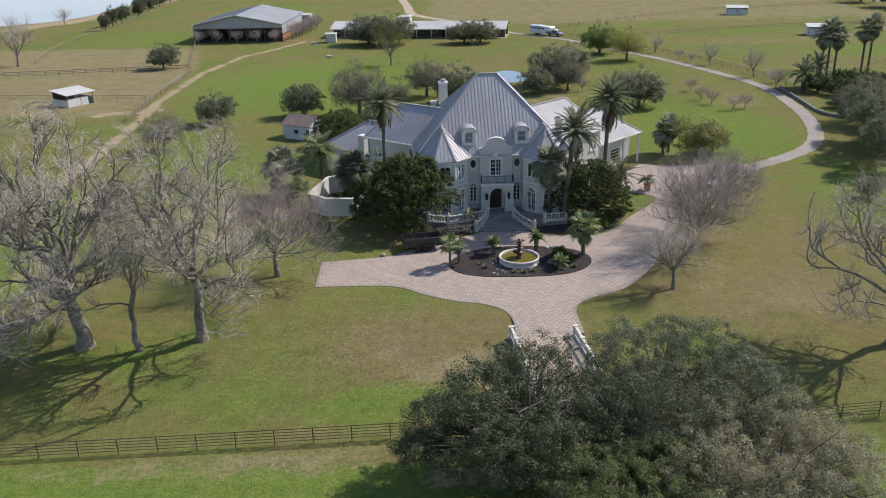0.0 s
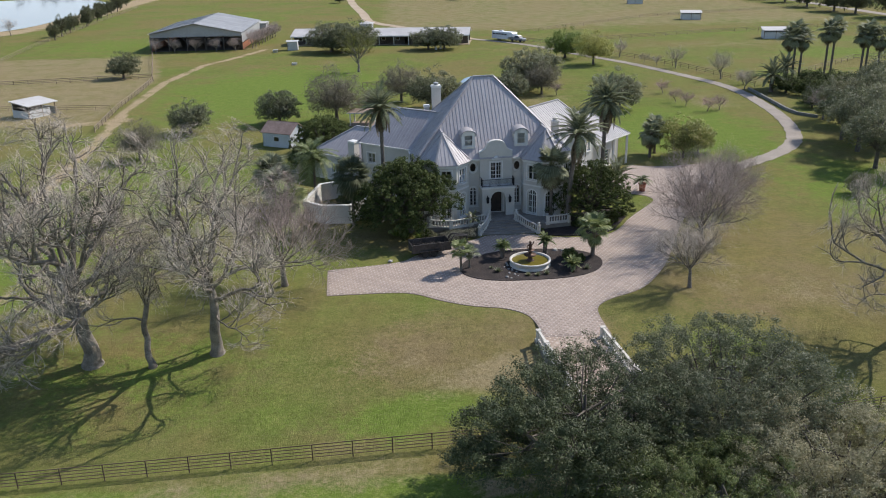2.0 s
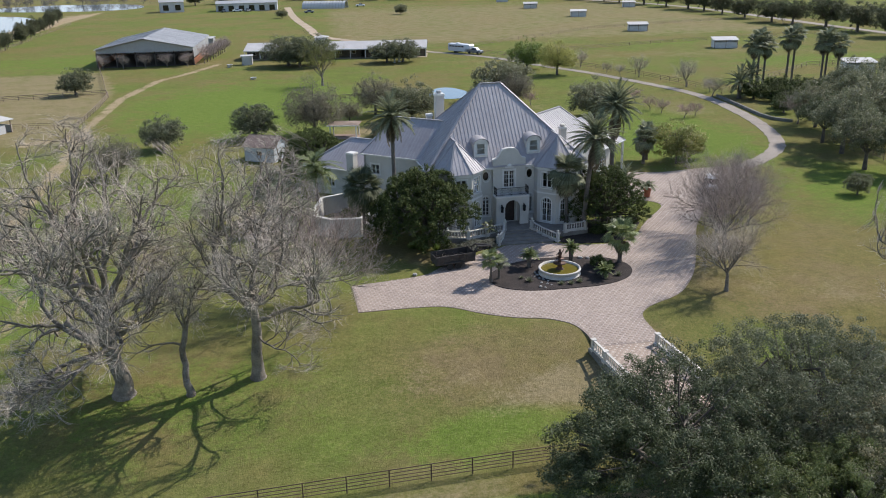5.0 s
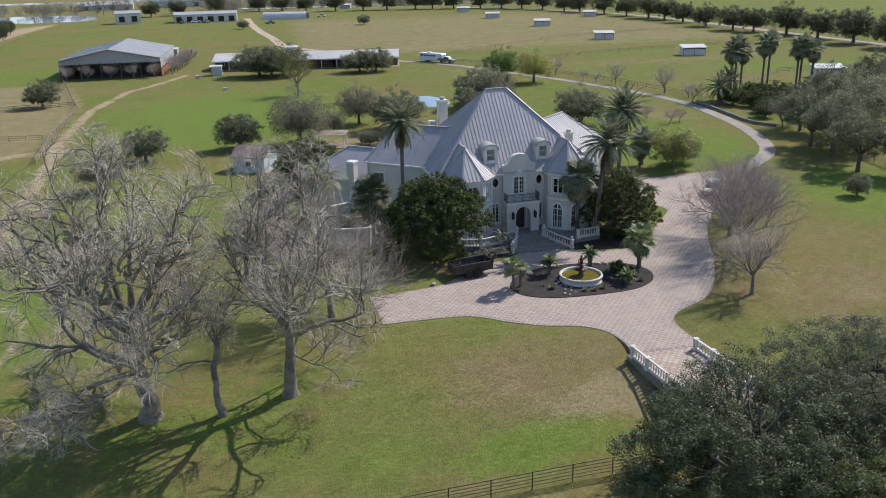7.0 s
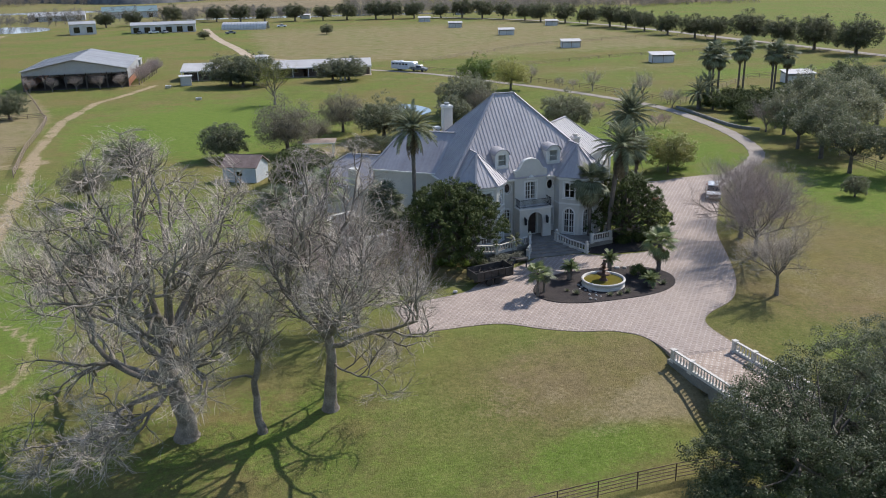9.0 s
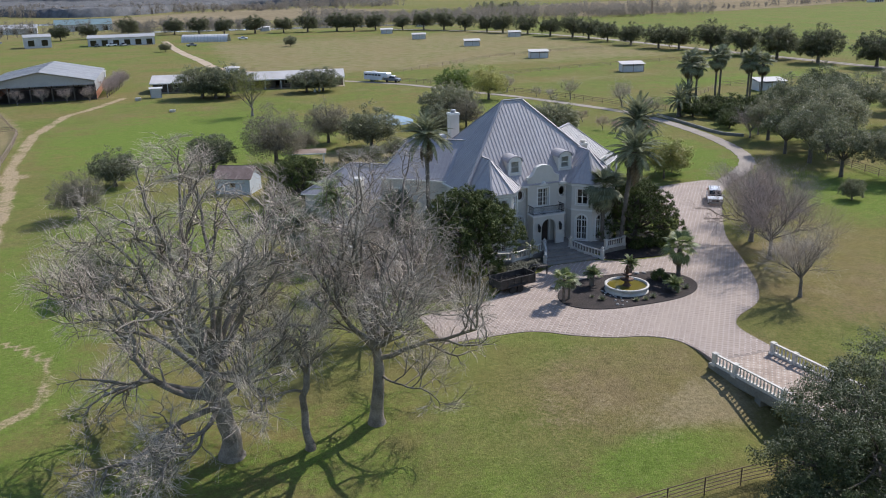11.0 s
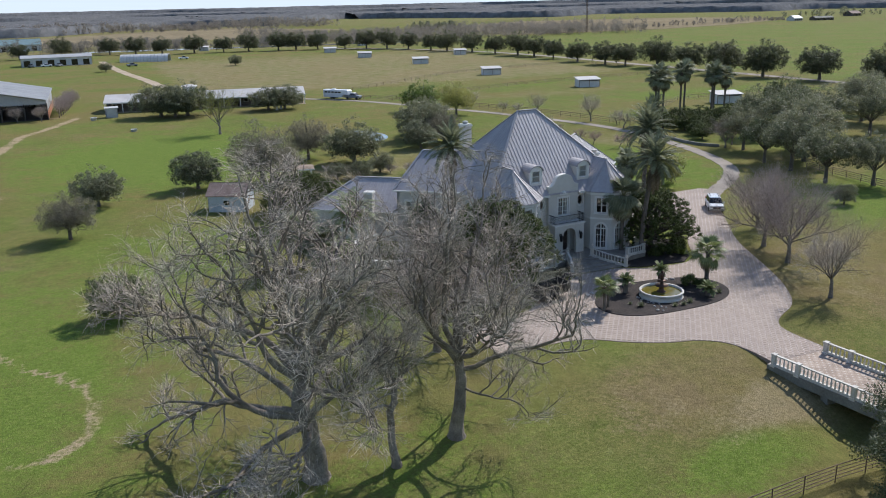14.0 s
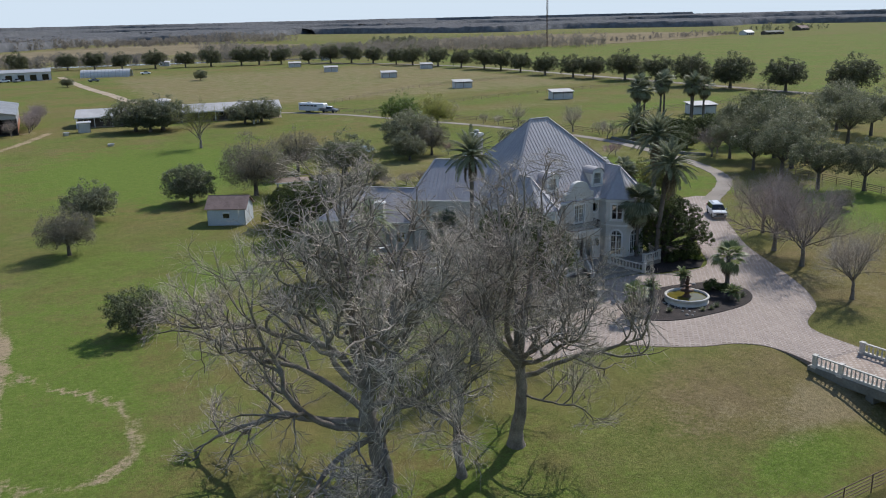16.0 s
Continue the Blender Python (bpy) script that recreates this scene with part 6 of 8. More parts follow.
slab("planting_bed", [(-3.2, 93.6), (0.4, 93.8), (3.0, 95.3), (3.9, 97.4), (2.4, 97.5), (0.0, 96.5), (-2.6, 97.1), (-4.2, 95.6)], -0.1, 0.10, M["mulch"], "shrub bed below the terrace balustrade", "flower bed")
for i, (x, y, s) in enumerate(((-1.5, 94.7, 1.0), (0.4, 95.0, 1.1), (1.9, 95.6, 1.0), (2.6, 96.6, 0.9), (-0.4, 95.8, 0.9))):
    leafy_tree(flat_me, "shrub_grey", "low grey sage mound below the balustrade", x, y, 70 * i, s, name="shrub", category="shrub", group="sage shrubs", z=0.08)
for i, (x, y) in enumerate(((-3.0, 95.0), (-2.2, 94.4), (-2.6, 95.6))):
    leafy_tree(shrub_me, "oak_grey", "clipped rounded olive shrub below the terrace", x, y, 50 * i, 0.95, name="shrub", category="shrub", group="clipped shrubs", z=0.08)
palm("cycad", "sago cycad in the shrub bed by the steps", 2.7, 97.9, 0.7, 0.16, 20, CYCAD, 31, z=0.66, lo=0, hi=70, name="sago_cycad")
for k in range(14):
    s = 0.10 + 0.10 * rng0.random()
    x, y = 5.0 + 0.35 * rng0.normal() + 0.3 * (k % 3), 81.6 + 0.35 * k + 0.15 * rng0.normal()
    if math.hypot(x - 7.7, y - 85.3) < 2.4:
        x = 7.7 - 2.5
    tagged(part("stone", MB().lathe([(s * 0.4, 0), (s, s * 0.3), (s * 0.9, s * 0.7), (s * 0.4, s)], 7), M["rock"], m=pose(x, y, 0.1, 0, 0, 40 * k)), "small pale stone lying in the mulch", "stone", "bed stones")
for x, y, s in ((1.0, 88.6, 0.3), (1.7, 89.0, 0.25), (11.2, 89.2, 0.3), (12.0, 89.0, 0.26), (-7.4, 87.9, 0.28)):
    tagged(part("stone", MB().lathe([(s * 0.5, 0), (s, s * 0.3), (s * 0.8, s * 0.75), (s * 0.3, s * 0.9)], 7), M["rock"], m=pose(x, y, 0.05, 0, 0, 300 * s)), "pale stone at the edge of the paving", "stone", "edge stones")


slab("planting_bed", [(9.9, 95.4), (12.2, 94.2), (17.4, 93.7), (19.6, 95.5), (22.4, 100.2), (21.0, 103.4), (15.5, 102.0), (14.9, 97.4), (11.7, 96.8)], -0.1, 0.07, M["mulch"], "dark mulched bed under the evergreen tree by the tower", "flower bed")


# ---- garden court wall ----
court = tagged(new("garden_wall"), "low white stucco garden wall round a planted court", "wall", kind="structure")
line = [(-16.6, 112.0), (-18.2, 104.6), (-15.7, 102.3), (-12.3, 102.0), (-9.5, 105.4)]
for a, b in zip(line[:-1], line[1:]):
    part("wall_panel", MB().beam((*a, 1.15), (*b, 1.15), 0.28, 2.3), M["stucco"], court)
    part("coping", MB().beam((*a, 2.36), (*b, 2.36), 0.42, 0.12), M["trim"], court)
part("wall_panel", MB().beam((-16.6, 112.0, 1.15), (-13.2, 113.6, 1.15), 0.28, 2.3), M["stucco"], court)
part("coping", MB().beam((-16.6, 112.0, 2.36), (-13.2, 113.6, 2.36), 0.42, 0.12), M["trim"], court)
for i, (x, y, s) in enumerate(((-14.0, 105.0, 1.6), (-12.5, 106.5, 1.8), (-15.3, 107.5, 1.5), (-13.5, 109.5, 1.6), (-11.5, 104.4, 1.3))):
    leafy_tree(shrub_me, "magnolia", "dark shrub inside the walled garden court", x, y, 60 * i, s, name="shrub", category="shrub", group="court shrubs")


# ---- palms and evergreens round the house ----
palm("date", "tall date palm beside the tower", 14.4, 98.0, 11.6, 0.26, 66, FEATHER, 41, skirt=8, lean=(0.9, -0.6), lo=-30, size=0.95)
palm("date", "tall date palm beside the wing", 20.6, 106.4, 13.4, 0.26, 66, FEATHER, 42, skirt=8, lean=(0.3, 0.0), lo=-30, size=0.95)
palm("date", "tall slim date palm before the wing wall", -7.9, 102.6, 14.3, 0.22, 60, FEATHER, 43, skirt=6, lo=-35, size=0.85)
palm("fan", "fan palm with a hanging brown skirt before the tower", 12.6, 99.4, 6.6, 0.2, 46, FAN_BIG, 44, skirt=22, z=0.66, lo=-60, size=1.15)
palm("fan", "dense dark fan palm outside the garden wall", -11.8, 101.2, 6.4, 0.2, 60, FAN_BIG, 45, skirt=8, lo=-75, size=1.2, leaf="frond_dark")
palm("queen", "arching feather palm outside the garden wall", -17.2, 110.8, 6.4, 0.18, 30, QUEEN, 46, leaf="frond_green", lo=-25, size=1.05)
palm("fan", "low fan palm outside the garden wall", -21.5, 107.5, 3.8, 0.2, 44, FAN_BIG, 47, lo=-60, leaf="frond_grey", size=1.25)
palm("fan", "low fan palm outside the garden wall", -20.0, 104.0, 2.8, 0.2, 40, FAN_BIG, 48, lo=-60, leaf="frond_green", size=1.2)
palm("fan", "low fan palm outside the garden wall", -23.0, 111.5, 4.4, 0.2, 46, FAN_BIG, 49, lo=-60, size=1.3)
palm("date", "low feather palm under the evergreen tree", 23.2, 108.2, 3.0, 0.22, 28, FEATHER, 50, lo=-25, size=0.8)
palm("fan", "fan palm beside the garage", 34.0, 128.5, 4.0, 0.22, 34, FAN_BIG, 51, skirt=8, lo=-50)
palm("fan", "fan palm beside the garage", 35.5, 131.0, 4.4, 0.22, 34, FAN_BIG, 52, skirt=8, lo=-50)

def billow_lobes(seed, r, h, n):
    """Many small billows over a broad dome that reaches the ground."""
    rng = np.random.default_rng(seed)
    out = [(0, 0, h * 0.45, r * 0.62, h * 0.40)]
    for k in range(n):
        up = math.asin(min(1, 0.06 + 0.94 * (k + rng.random()) / n))
        a = radians(137.5 * k)
        f = 0.80 + 0.14 * rng.random()
        s = 1.25 + 0.75 * rng.random()
        out.append((r * f * math.cos(a) * math.cos(up), r * f * math.sin(a) * math.cos(up), 0.9 + (h - 1.6) * f * math.sin(up), s, s * 0.8))
    return out


billows = billow_lobes(81, 5.6, 9.0, 34)
dense = leafy_tree_meshes(81, billows, 46, 0.30, 34, 0.098, 1.4, 0.35, low=-0.5, inner=0.76)
dense_lifted = leafy_tree_meshes(82, [q for q in billows if not (q[0] > 2.2 and q[1] < 2.0 and q[2] < 3.0)], 50, 0.32, 42, 0.10, 2.2, 0.30, low=-0.5, inner=0.76)
leafy_tree(dense_lifted, "magnolia", "dense dark evergreen tree beside the terrace", -5.0, 97.6, 0, 1.1)
leafy_tree(dense, "magnolia", "dense dark evergreen tree beside the tower", 17.8, 100.6, 130, 0.9)
leafy_tree(dense, "magnolia", "dark evergreen tree behind the low wing", -17.0, 131.0, 60, 0.92)
leafy_tree(dense, "magnolia", "dark evergreen tree beside the garden shed", -17.5, 140.0, 160, 0.75)
for i, (x, y, s) in enumerate(((17.0, 97.0, 1.5), (18.6, 97.4, 1.4), (20.2, 98.6, 1.5), (15.6, 97.0, 1.2), (21.6, 100.4, 1.4))):
    leafy_tree(shrub_me, "magnolia", "dark rounded shrub at the foot of the house", x, y, 60 * i, s, name="shrub", category="shrub", group="house shrubs")
agave(19.0, 96.2, 1.3, "large green yucca clump beside the drive", "bright", 0.0, 40)
fruit = leafy_tree_meshes(83, round_lobes(83, 4.4, 7.2, 7), 34, 0.62, 24, 0.15, 1.8, 0.16, inner=0.3)
leafy_tree(fruit, "mixed", "yellow-green leafy tree on the lawn", 39.0, 127.4, 0, 1.0)
leafy_tree(fruit, "mixed", "yellow-green leafy tree on the lawn", 42.5, 130.5, 90, 0.7)

# potted palm on the paving
pot = thing("plant_pot", "terracotta pot with a small palm on the paving", "pot", m=pose(27.5, 110.6, 0.05))
part("pot", MB().lathe([(0.36, 0), (0.40, 0.1), (0.46, 0.9), (0.55, 1.0), (0.56, 1.12), (0.46, 1.14), (0.44, 1.0)], 16), M["terracotta"], pot, smooth=True)
palm("cycad", "small arching palm growing in a pot", 27.5, 110.6, 0.5, 0.12, 14, PINDO, 60, z=1.1, lo=10, hi=70, size=0.85)


# ---- vehicles ----
def wheel(parent, x, y, r, w, z=None):
    z = r if z is None else z
    m = pose(x, y, z, 90, 0, 0)
    tyre = part("wheel", MB().lathe([(r * 0.62, -w / 2), (r * 0.94, -w / 2), (r, -w * 0.35), (r, w * 0.35), (r * 0.94, w / 2), (r * 0.62, w / 2)], 20), M["rubber"], parent, m=m)
    part("rim", MB().lathe([(0.02, -w * 0.42), (r * 0.6, -w * 0.46), (r * 0.62, w * 0.46), (0.02, w * 0.42)], 16), M["steel"], tyre)


def car_body(profile, width, tuck=0.12):
    """A closed body from its side outline (x, z), drawn in at roof and sides."""
    mb = MB()
    zs = [z for _, z in profile]
    n = len(profile)
    rows = []
    for f in (-1.0, -0.82, 0.82, 1.0):
        row = []
        for x, z in profile:
            k = (z - min(zs)) / (max(zs) - min(zs))
            half = width / 2 * (1 - tuck * max(0, k - 0.45) / 0.55)
            inset = 0.06 if abs(f) == 1 else 0.0
            row.append((x * (1 - inset * 0.3), f * half, z - (0.05 if abs(f) == 1 and k > 0.5 else 0)))
        rows.append(row)
    v = [p for r in rows for p in r]
    f = [tuple(range(n)), tuple(reversed(range(3 * n, 4 * n)))]
    for r in range(3):
        f += [(r * n + i, (r + 1) * n + i, (r + 1) * n + (i + 1) % n, r * n + (i + 1) % n) for i in range(n)]
    return mb.add(v, f)


def suv(x, y, turn):
    t = thing("car", "white sport utility vehicle parked on the paved drive", "car", m=pose(x, y, 0.05, 0, 0, turn))
    part("body", car_body([(-2.45, 0.35), (2.45, 0.35), (2.5, 0.75), (2.4, 1.02), (1.25, 1.12), (-2.4, 1.14), (-2.5, 0.8)], 1.98, 0.04), M["car_white"], t)
    part("cabin", car_body([(-2.38, 1.1), (1.3, 1.1), (0.55, 1.72), (0.2, 1.78), (-2.0, 1.78), (-2.25, 1.7)], 1.86, 0.22), M["dark_glass"], t, "dark tinted glazing")
    part("roof", car_body([(-2.12, 1.74), (0.42, 1.74), (0.3, 1.84), (-2.0, 1.84)], 1.55, 0.02), M["car_white"], t)
    for sx in (-0.55, 0.55):
        part("roof_rail", MB().beam((-1.9, sx, 1.9), (0.1, sx, 1.9), 0.05, 0.06), M["iron"], t)
        part("headlight", MB().box(2.4, sx * 1.35 - 0.2, 0.78, 2.53, sx * 1.35 + 0.2, 0.96), M["steel"], t)
        part("tail_light", MB().box(-2.54, sx * 1.5 - 0.12, 0.9, -2.4, sx * 1.5 + 0.12, 1.3), M["red_paint"], t)
        part("mirror", MB().box(0.95, sx * 1.95 - 0.12, 1.12, 1.12, sx * 1.95 + 0.12, 1.3), M["car_white"], t)
    part("grille", MB().box(2.46, -0.55, 0.6, 2.54, 0.55, 0.9), M["iron"], t)
    part("bumper", MB().box(2.35, -0.95, 0.36, 2.58, 0.95, 0.58), M["car_grey"], t)
    part("bumper", MB().box(-2.58, -0.95, 0.36, -2.35, 0.95, 0.58), M["car_grey"], t)
    for wx in (-1.5, 1.5):
        for wy in (-0.88, 0.88):
            wheel(t, wx, wy, 0.38, 0.26)


suv(37.3, 111.9, -122)


def dump_trailer(x, y, turn):
    t = thing("trailer", "black steel gooseneck dump trailer parked on the paving", "trailer", m=pose(x, y, 0.05, 0, 0, turn))
    L, Wd, zb, zt = 4.3, 2.1, 0.75, 1.55
    part("bed_floor", MB().box(-L / 2, -Wd / 2, zb - 0.12, L / 2, Wd / 2, zb), M["trailer_steel"], t)
    for y0 in (-Wd / 2, Wd / 2 - 0.06):
        part("side_panel", MB().box(-L / 2, y0, zb, L / 2, y0 + 0.06, zt), M["trailer_steel"], t)
        part("top_rail", MB().beam((-L / 2, y0 + 0.03, zt), (L / 2, y0 + 0.03, zt), 0.12, 0.1), M["trailer_steel"], t)
        for k in range(6):
            part("stake", MB().beam((-L / 2 + 0.05 + k * (L - 0.1) / 5, y0 + (-0.05 if y0 < 0 else 0.11), zb), (-L / 2 + 0.05 + k * (L - 0.1) / 5, y0 + (-0.05 if y0 < 0 else 0.11), zt), 0.08, 0.08, up=(1, 0, 0)), M["trailer_steel"], t)
    part("front_panel", MB().box(L / 2 - 0.06, -Wd / 2, zb, L / 2, Wd / 2, zt + 0.15), M["trailer_steel"], t)
    part("tailgate", MB().box(-L / 2, -Wd / 2 + 0.07, zb, -L / 2 + 0.06, Wd / 2 - 0.07, zt - 0.1), M["trailer_steel"], t)
    for s in (-0.5, 0.5):
        part("frame_rail", MB().beam((-L / 2, s, 0.52), (L / 2 + 0.3, s, 0.52), 0.12, 0.2), M["trailer_steel"], t)
        part("neck_beam", MB().tube([(L / 2 + 0.2, s, 0.55), (L / 2 + 0.35, s, 1.7), (L / 2 + 0.7, s * 0.8, 2.0), (L / 2 + 2.3, s * 0.2, 1.75)], [0.1, 0.1, 0.1, 0.09], 6), M["trailer_steel"], t)
        part("fender", MB().box(-1.35, s * 2.35 - 0.14, 0.78, 0.95, s * 2.35 + 0.14, 0.84), M["trailer_steel"], t)
    part("coupler", MB().tube([(L / 2 + 2.3, 0, 1.85), (L / 2 + 2.3, 0, 0.75)], [0.09, 0.07], 8), M["trailer_steel"], t)
    for wx in (-0.75, 0.2):
        for wy in (-1.1, 1.1):
            wheel(t, wx, wy, 0.38, 0.24)
    rng = np.random.default_rng(9)
    brush = MB()
    for k in range(46):
        p = Vector((rng.uniform(-2, 2), rng.uniform(-0.9, 0.9), zb + rng.uniform(0.05, 0.5)))
        d = Vector((rng.normal(), rng.normal(), 0.3 * rng.normal()))
        brush.tube([p, p + d.normalized() * 0.4, p + d.normalized() * 0.8 + Vector((0, 0, 0.1))], [0.025, 0.02, 0.01], 4)
    tagged(part("brush", brush, M["bark"], t, "cut branches piled in the trailer bed"), kind="stuff")


dump_trailer(-3.0, 89.9, 12)


# ---- trees of the grounds ----
oak_mid = [leafy_tree_meshes(90 + i, round_lobes(90 + i, 5.0, 7.8, 8), 28, 0.7, 32, 0.165, 1.5, 0.32, low=-0.6) for i in range(3)]
oak_grove = [leafy_tree_meshes(130 + i, [(x, y, z + 1.1, rx, rz) for x, y, z, rx, rz in round_lobes(130 + i, 5.0, 7.6, 8)[:9]], 44, 0.66, 38, 0.125, 2.6, 0.28, low=-0.6) for i in range(2)]
oak_far = [leafy_tree_meshes(100 + i, round_lobes(100 + i, 6.0, 10.0, 8)[:13], 24, 0.9, 30, 0.25, 2.6, 0.4, low=-0.6) for i in range(3)]
scrub = bare_tree_meshes(111, 1.2, 0.14, dict(SMALL, mains=10, main_len=3.4, kids=(7, 6, 6), len=(2.0, 1.2, 0.7), rad=(0.05, 0.026, 0.016)))
upright = bare_tree_meshes(113, 1.8, 0.16, dict(SMALL, mains=9, main_len=4.2, spread=34, kids=(7, 6, 6), len=(2.0, 1.2, 0.7), rad=(0.05, 0.026, 0.016)))
sapling = bare_tree_meshes(112, 1.0, 0.07, SMALL)

LAWN_OAKS = (
    (-43.9, 158.0, 0.84, "oak_grey"), (-28.0, 163.6, 0.88, "oak_dark"), (-75.8, 227.5, 0.9, "oak_dark"), (2.6, 173.0, 1.15, "oak_dark"), (24.5, 193.0, 1.2, "oak_grey"), (29.5, 201.0, 1.1, "oak_grey"),
    (38.5, 166.5, 1.1, "oak_grey"), (-43.6, 104.2, 0.62, "oak_deep"), (20.0, 182.0, 0.8, "oak_grey"), (-4.8, 159.5, 0.42, "oak_grey"), (-0.9, 158.0, 0.45, "oak_dark"), (4.0, 162.0, 0.5, "oak_grey"))
for i, (x, y, s, leaf) in enumerate(LAWN_OAKS):
    leafy_tree(oak_mid[i % 3], leaf, "rounded evergreen oak standing on the lawn", x, y, 73 * i, s, group="lawn oaks")
for i, (x, y, s) in enumerate(((64.6, 117.4, 1.05), (69.6, 112.6, 0.95), (67.4, 127.5, 1.15), (69.0, 135.5, 0.95), (76.0, 133.0, 1.3), (82.5, 143.0, 1.35), (75.0, 147.5, 1.0), (98.4, 150.0, 1.25), (112.0, 174.0, 1.2),
                               (126.0, 164.0, 1.3), (90.0, 160.0, 1.2), (124.0, 153.0, 1.2), (110.0, 148.0, 1.2), (104.0, 163.0, 1.1), (137.0, 172.0, 1.2))):
    leafy_tree(oak_grove[i % 2], ("oak_dark", "oak_grey", "oak_dark", "oak_deep", "oak_grey")[i % 5], "large evergreen oak of the grove beside the lane", x, y, 47 * i, s, squash=1.05, group="grove oaks")
for i, (x, y, s) in enumerate(((79.0, 178.0, 0.55), (82.0, 174.0, 0.5), (84.5, 170.5, 0.55), (88.0, 176.0, 0.7), (93.0, 172.0, 0.7), (80.0, 167.0, 0.45), (77.0, 162.0, 0.42), (98.0, 178.0, 0.6), (86.0, 181.0, 0.6))):
    leafy_tree(oak_far[i % 3], "magnolia", "dark evergreen thicket under the tall palms", x, y, 61 * i, s, squash=0.8, name="shrub", category="shrub", group="palm thicket")
thin = [leafy_tree_meshes(120 + i, round_lobes(120 + i, 4.6, 8.6, 8), 34, 0.8, 34, 0.10, 2.2, 0.26, low=-0.5) for i in range(2)]
for i, (x, y, s) in enumerate(((-17.1, 163.6, 1.36), (-4.2, 181.7, 1.05), (-48.0, 138.8, 0.86), (27.0, 186.0, 0.9), (-10.0, 175.0, 0.6))):
    leafy_tree(thin[i % 2], "twiggy", "grey-brown twiggy tree with sparse leaves behind the house", x, y, 80 * i, s, group="garden trees")
for i, (x, y, s, tw) in enumerate(((40.5, 170.5, 1.1, "twig"), (73.6, 151.0, 1.15, "twig_red"), (77.5, 153.5, 1.1, "twig_red"), (4.0, 186.0, 0.9, "twig"))):
    bare_tree(scrub, "grey bare-branched spreading tree behind the house", x, y, 80 * i, s, tw, "garden trees")
for i, (x, y, s) in enumerate(((-5.2, 162.0, 0.62), (-1.6, 160.4, 0.55), (8.6, 158.2, 0.6), (12.0, 160.0, 0.55), (5.2, 160.0, 0.5))):
    bare_tree(scrub, "low bare reddish shrub in the garden behind the house", x, y, 75 * i, s, "twig_red", "garden shrubs", 0.7)
for i, (x, y, s) in enumerate(((59.0, 239.5, 1.0), (67.5, 216.5, 1.1), (72.3, 198.0, 1.35), (72.3, 184.0, 0.9), (62.0, 226.0, 0.6), (64.0, 221.0, 0.6), (74.5, 190.0, 0.7))):
    bare_tree(upright if s > 0.9 else sapling, "bare upright tree along the farm lane", x, y, 66 * i, s * (0.75 if s > 0.9 else 1.6), "twig", "lane trees")
for i, (x, y) in enumerate(((53.2, 182.2), (52.6, 171.9), (53.5, 168.0), (55.7, 161.8), (58.5, 163.0), (30.0, 184.0))):
    bare_tree(sapling, "small bare tree with faint pink blossom", x, y, 66 * i, 0.95, "twig_pink", "blossom trees")
leafy_tree(oak_mid[0], "bright", "fresh green leafy tree beside the lane", 43.5, 240.5, 0, 1.15)
buds = leafy_tree_meshes(115, round_lobes(115, 4.6, 8.4, 7), 34, 0.8, 24, 0.14, 2.4, 0.25)
leafy_tree(buds, "twig_yellow", "tree budding yellow-green beside the lane", 48.4, 227.0, 0, 1.15)
bare_tree(upright, "thin tree budding yellow behind the house", -14.5, 226.0, 80, 1.7, "twig_yellow")
leafy_tree(oak_mid[1], "oak_dark", "young glossy tree on the lawn", 55.5, 105.5, 0, 0.36, 1.15)

for i, (x, y, h) in enumerate(((82.6, 186.0, 11.0), (84.6, 187.6, 12.0), (86.4, 188.0, 10.5), (93.6, 190.5, 11.5), (95.6, 191.5, 12.0), (99.6, 186.0, 11.0), (101.6, 187.6, 11.6), (103.2, 185.5, 10.4))):
    palm("fan", "tall fan palm of a cluster beside the lane", x, y, h, 0.24, 26, FAN_BIG, 70 + i, skirt=6, lo=-45, size=1.3, group="tall fan palms")
palm("date", "stout date palm with a broad crown beside the lane", 76.5, 179.8, 3.6, 0.45, 34, FEATHER, 81, lo=-25, size=1.1)
palm("date", "stout date palm with a broad crown beside the lane", 81.0, 183.5, 4.6, 0.4, 30, FEATHER, 82, lo=-25, size=1.0)
wall_line = [(72.9, 183.0), (72.0, 172.0), (70.9, 160.0), (71.2, 156.0), (73.4, 152.6)]
kerb = tagged(new("garden_kerb"), "low stone retaining kerb beside the lane", "kerb", kind="structure")
# the dark concrete tone stands for the shade lying on the kerb
for a, b in zip(wall_line[:-1], wall_line[1:]):
    part("kerb_stone", MB().beam((*a, 0.25), (*b, 0.25), 0.42, 0.6), M["concrete"], kerb)

# row of oaks along the straight road
ROW = [(194.6, 243.1), (191.8, 262.6), (188.8, 281.5), (188.6, 303.6), (187.4, 321.9), (184.5, 339.1), (180.6, 351.5), (181.4, 376.4), (183.5, 403.6), (183.9, 425.3), (179.8, 440.4), (177.7, 460.9), (175.5, 483.1), (169.9, 505), (165, 527), (158, 548),
       (150, 562), (138, 574), (124, 584), (110, 592), (96, 598), (80, 601), (64, 605), (48, 608), (30, 612), (10, 618), (-6, 632), (-22, 640), (-52, 640), (-75, 622), (-92, 610), (200, 222), (204, 200), (206, 180)]
rr = np.random.default_rng(77)
for i, (x, y) in enumerate(ROW):
    leafy_tree(oak_far[i % 3], "oak_row", "round-headed live oak in a long roadside row", x + rr.normal(0, 1), y + rr.normal(0, 2), 59 * i, (1.38 if y < 300 else 1.18) * (0.88 + 0.3 * rr.random()), group="roadside oaks")
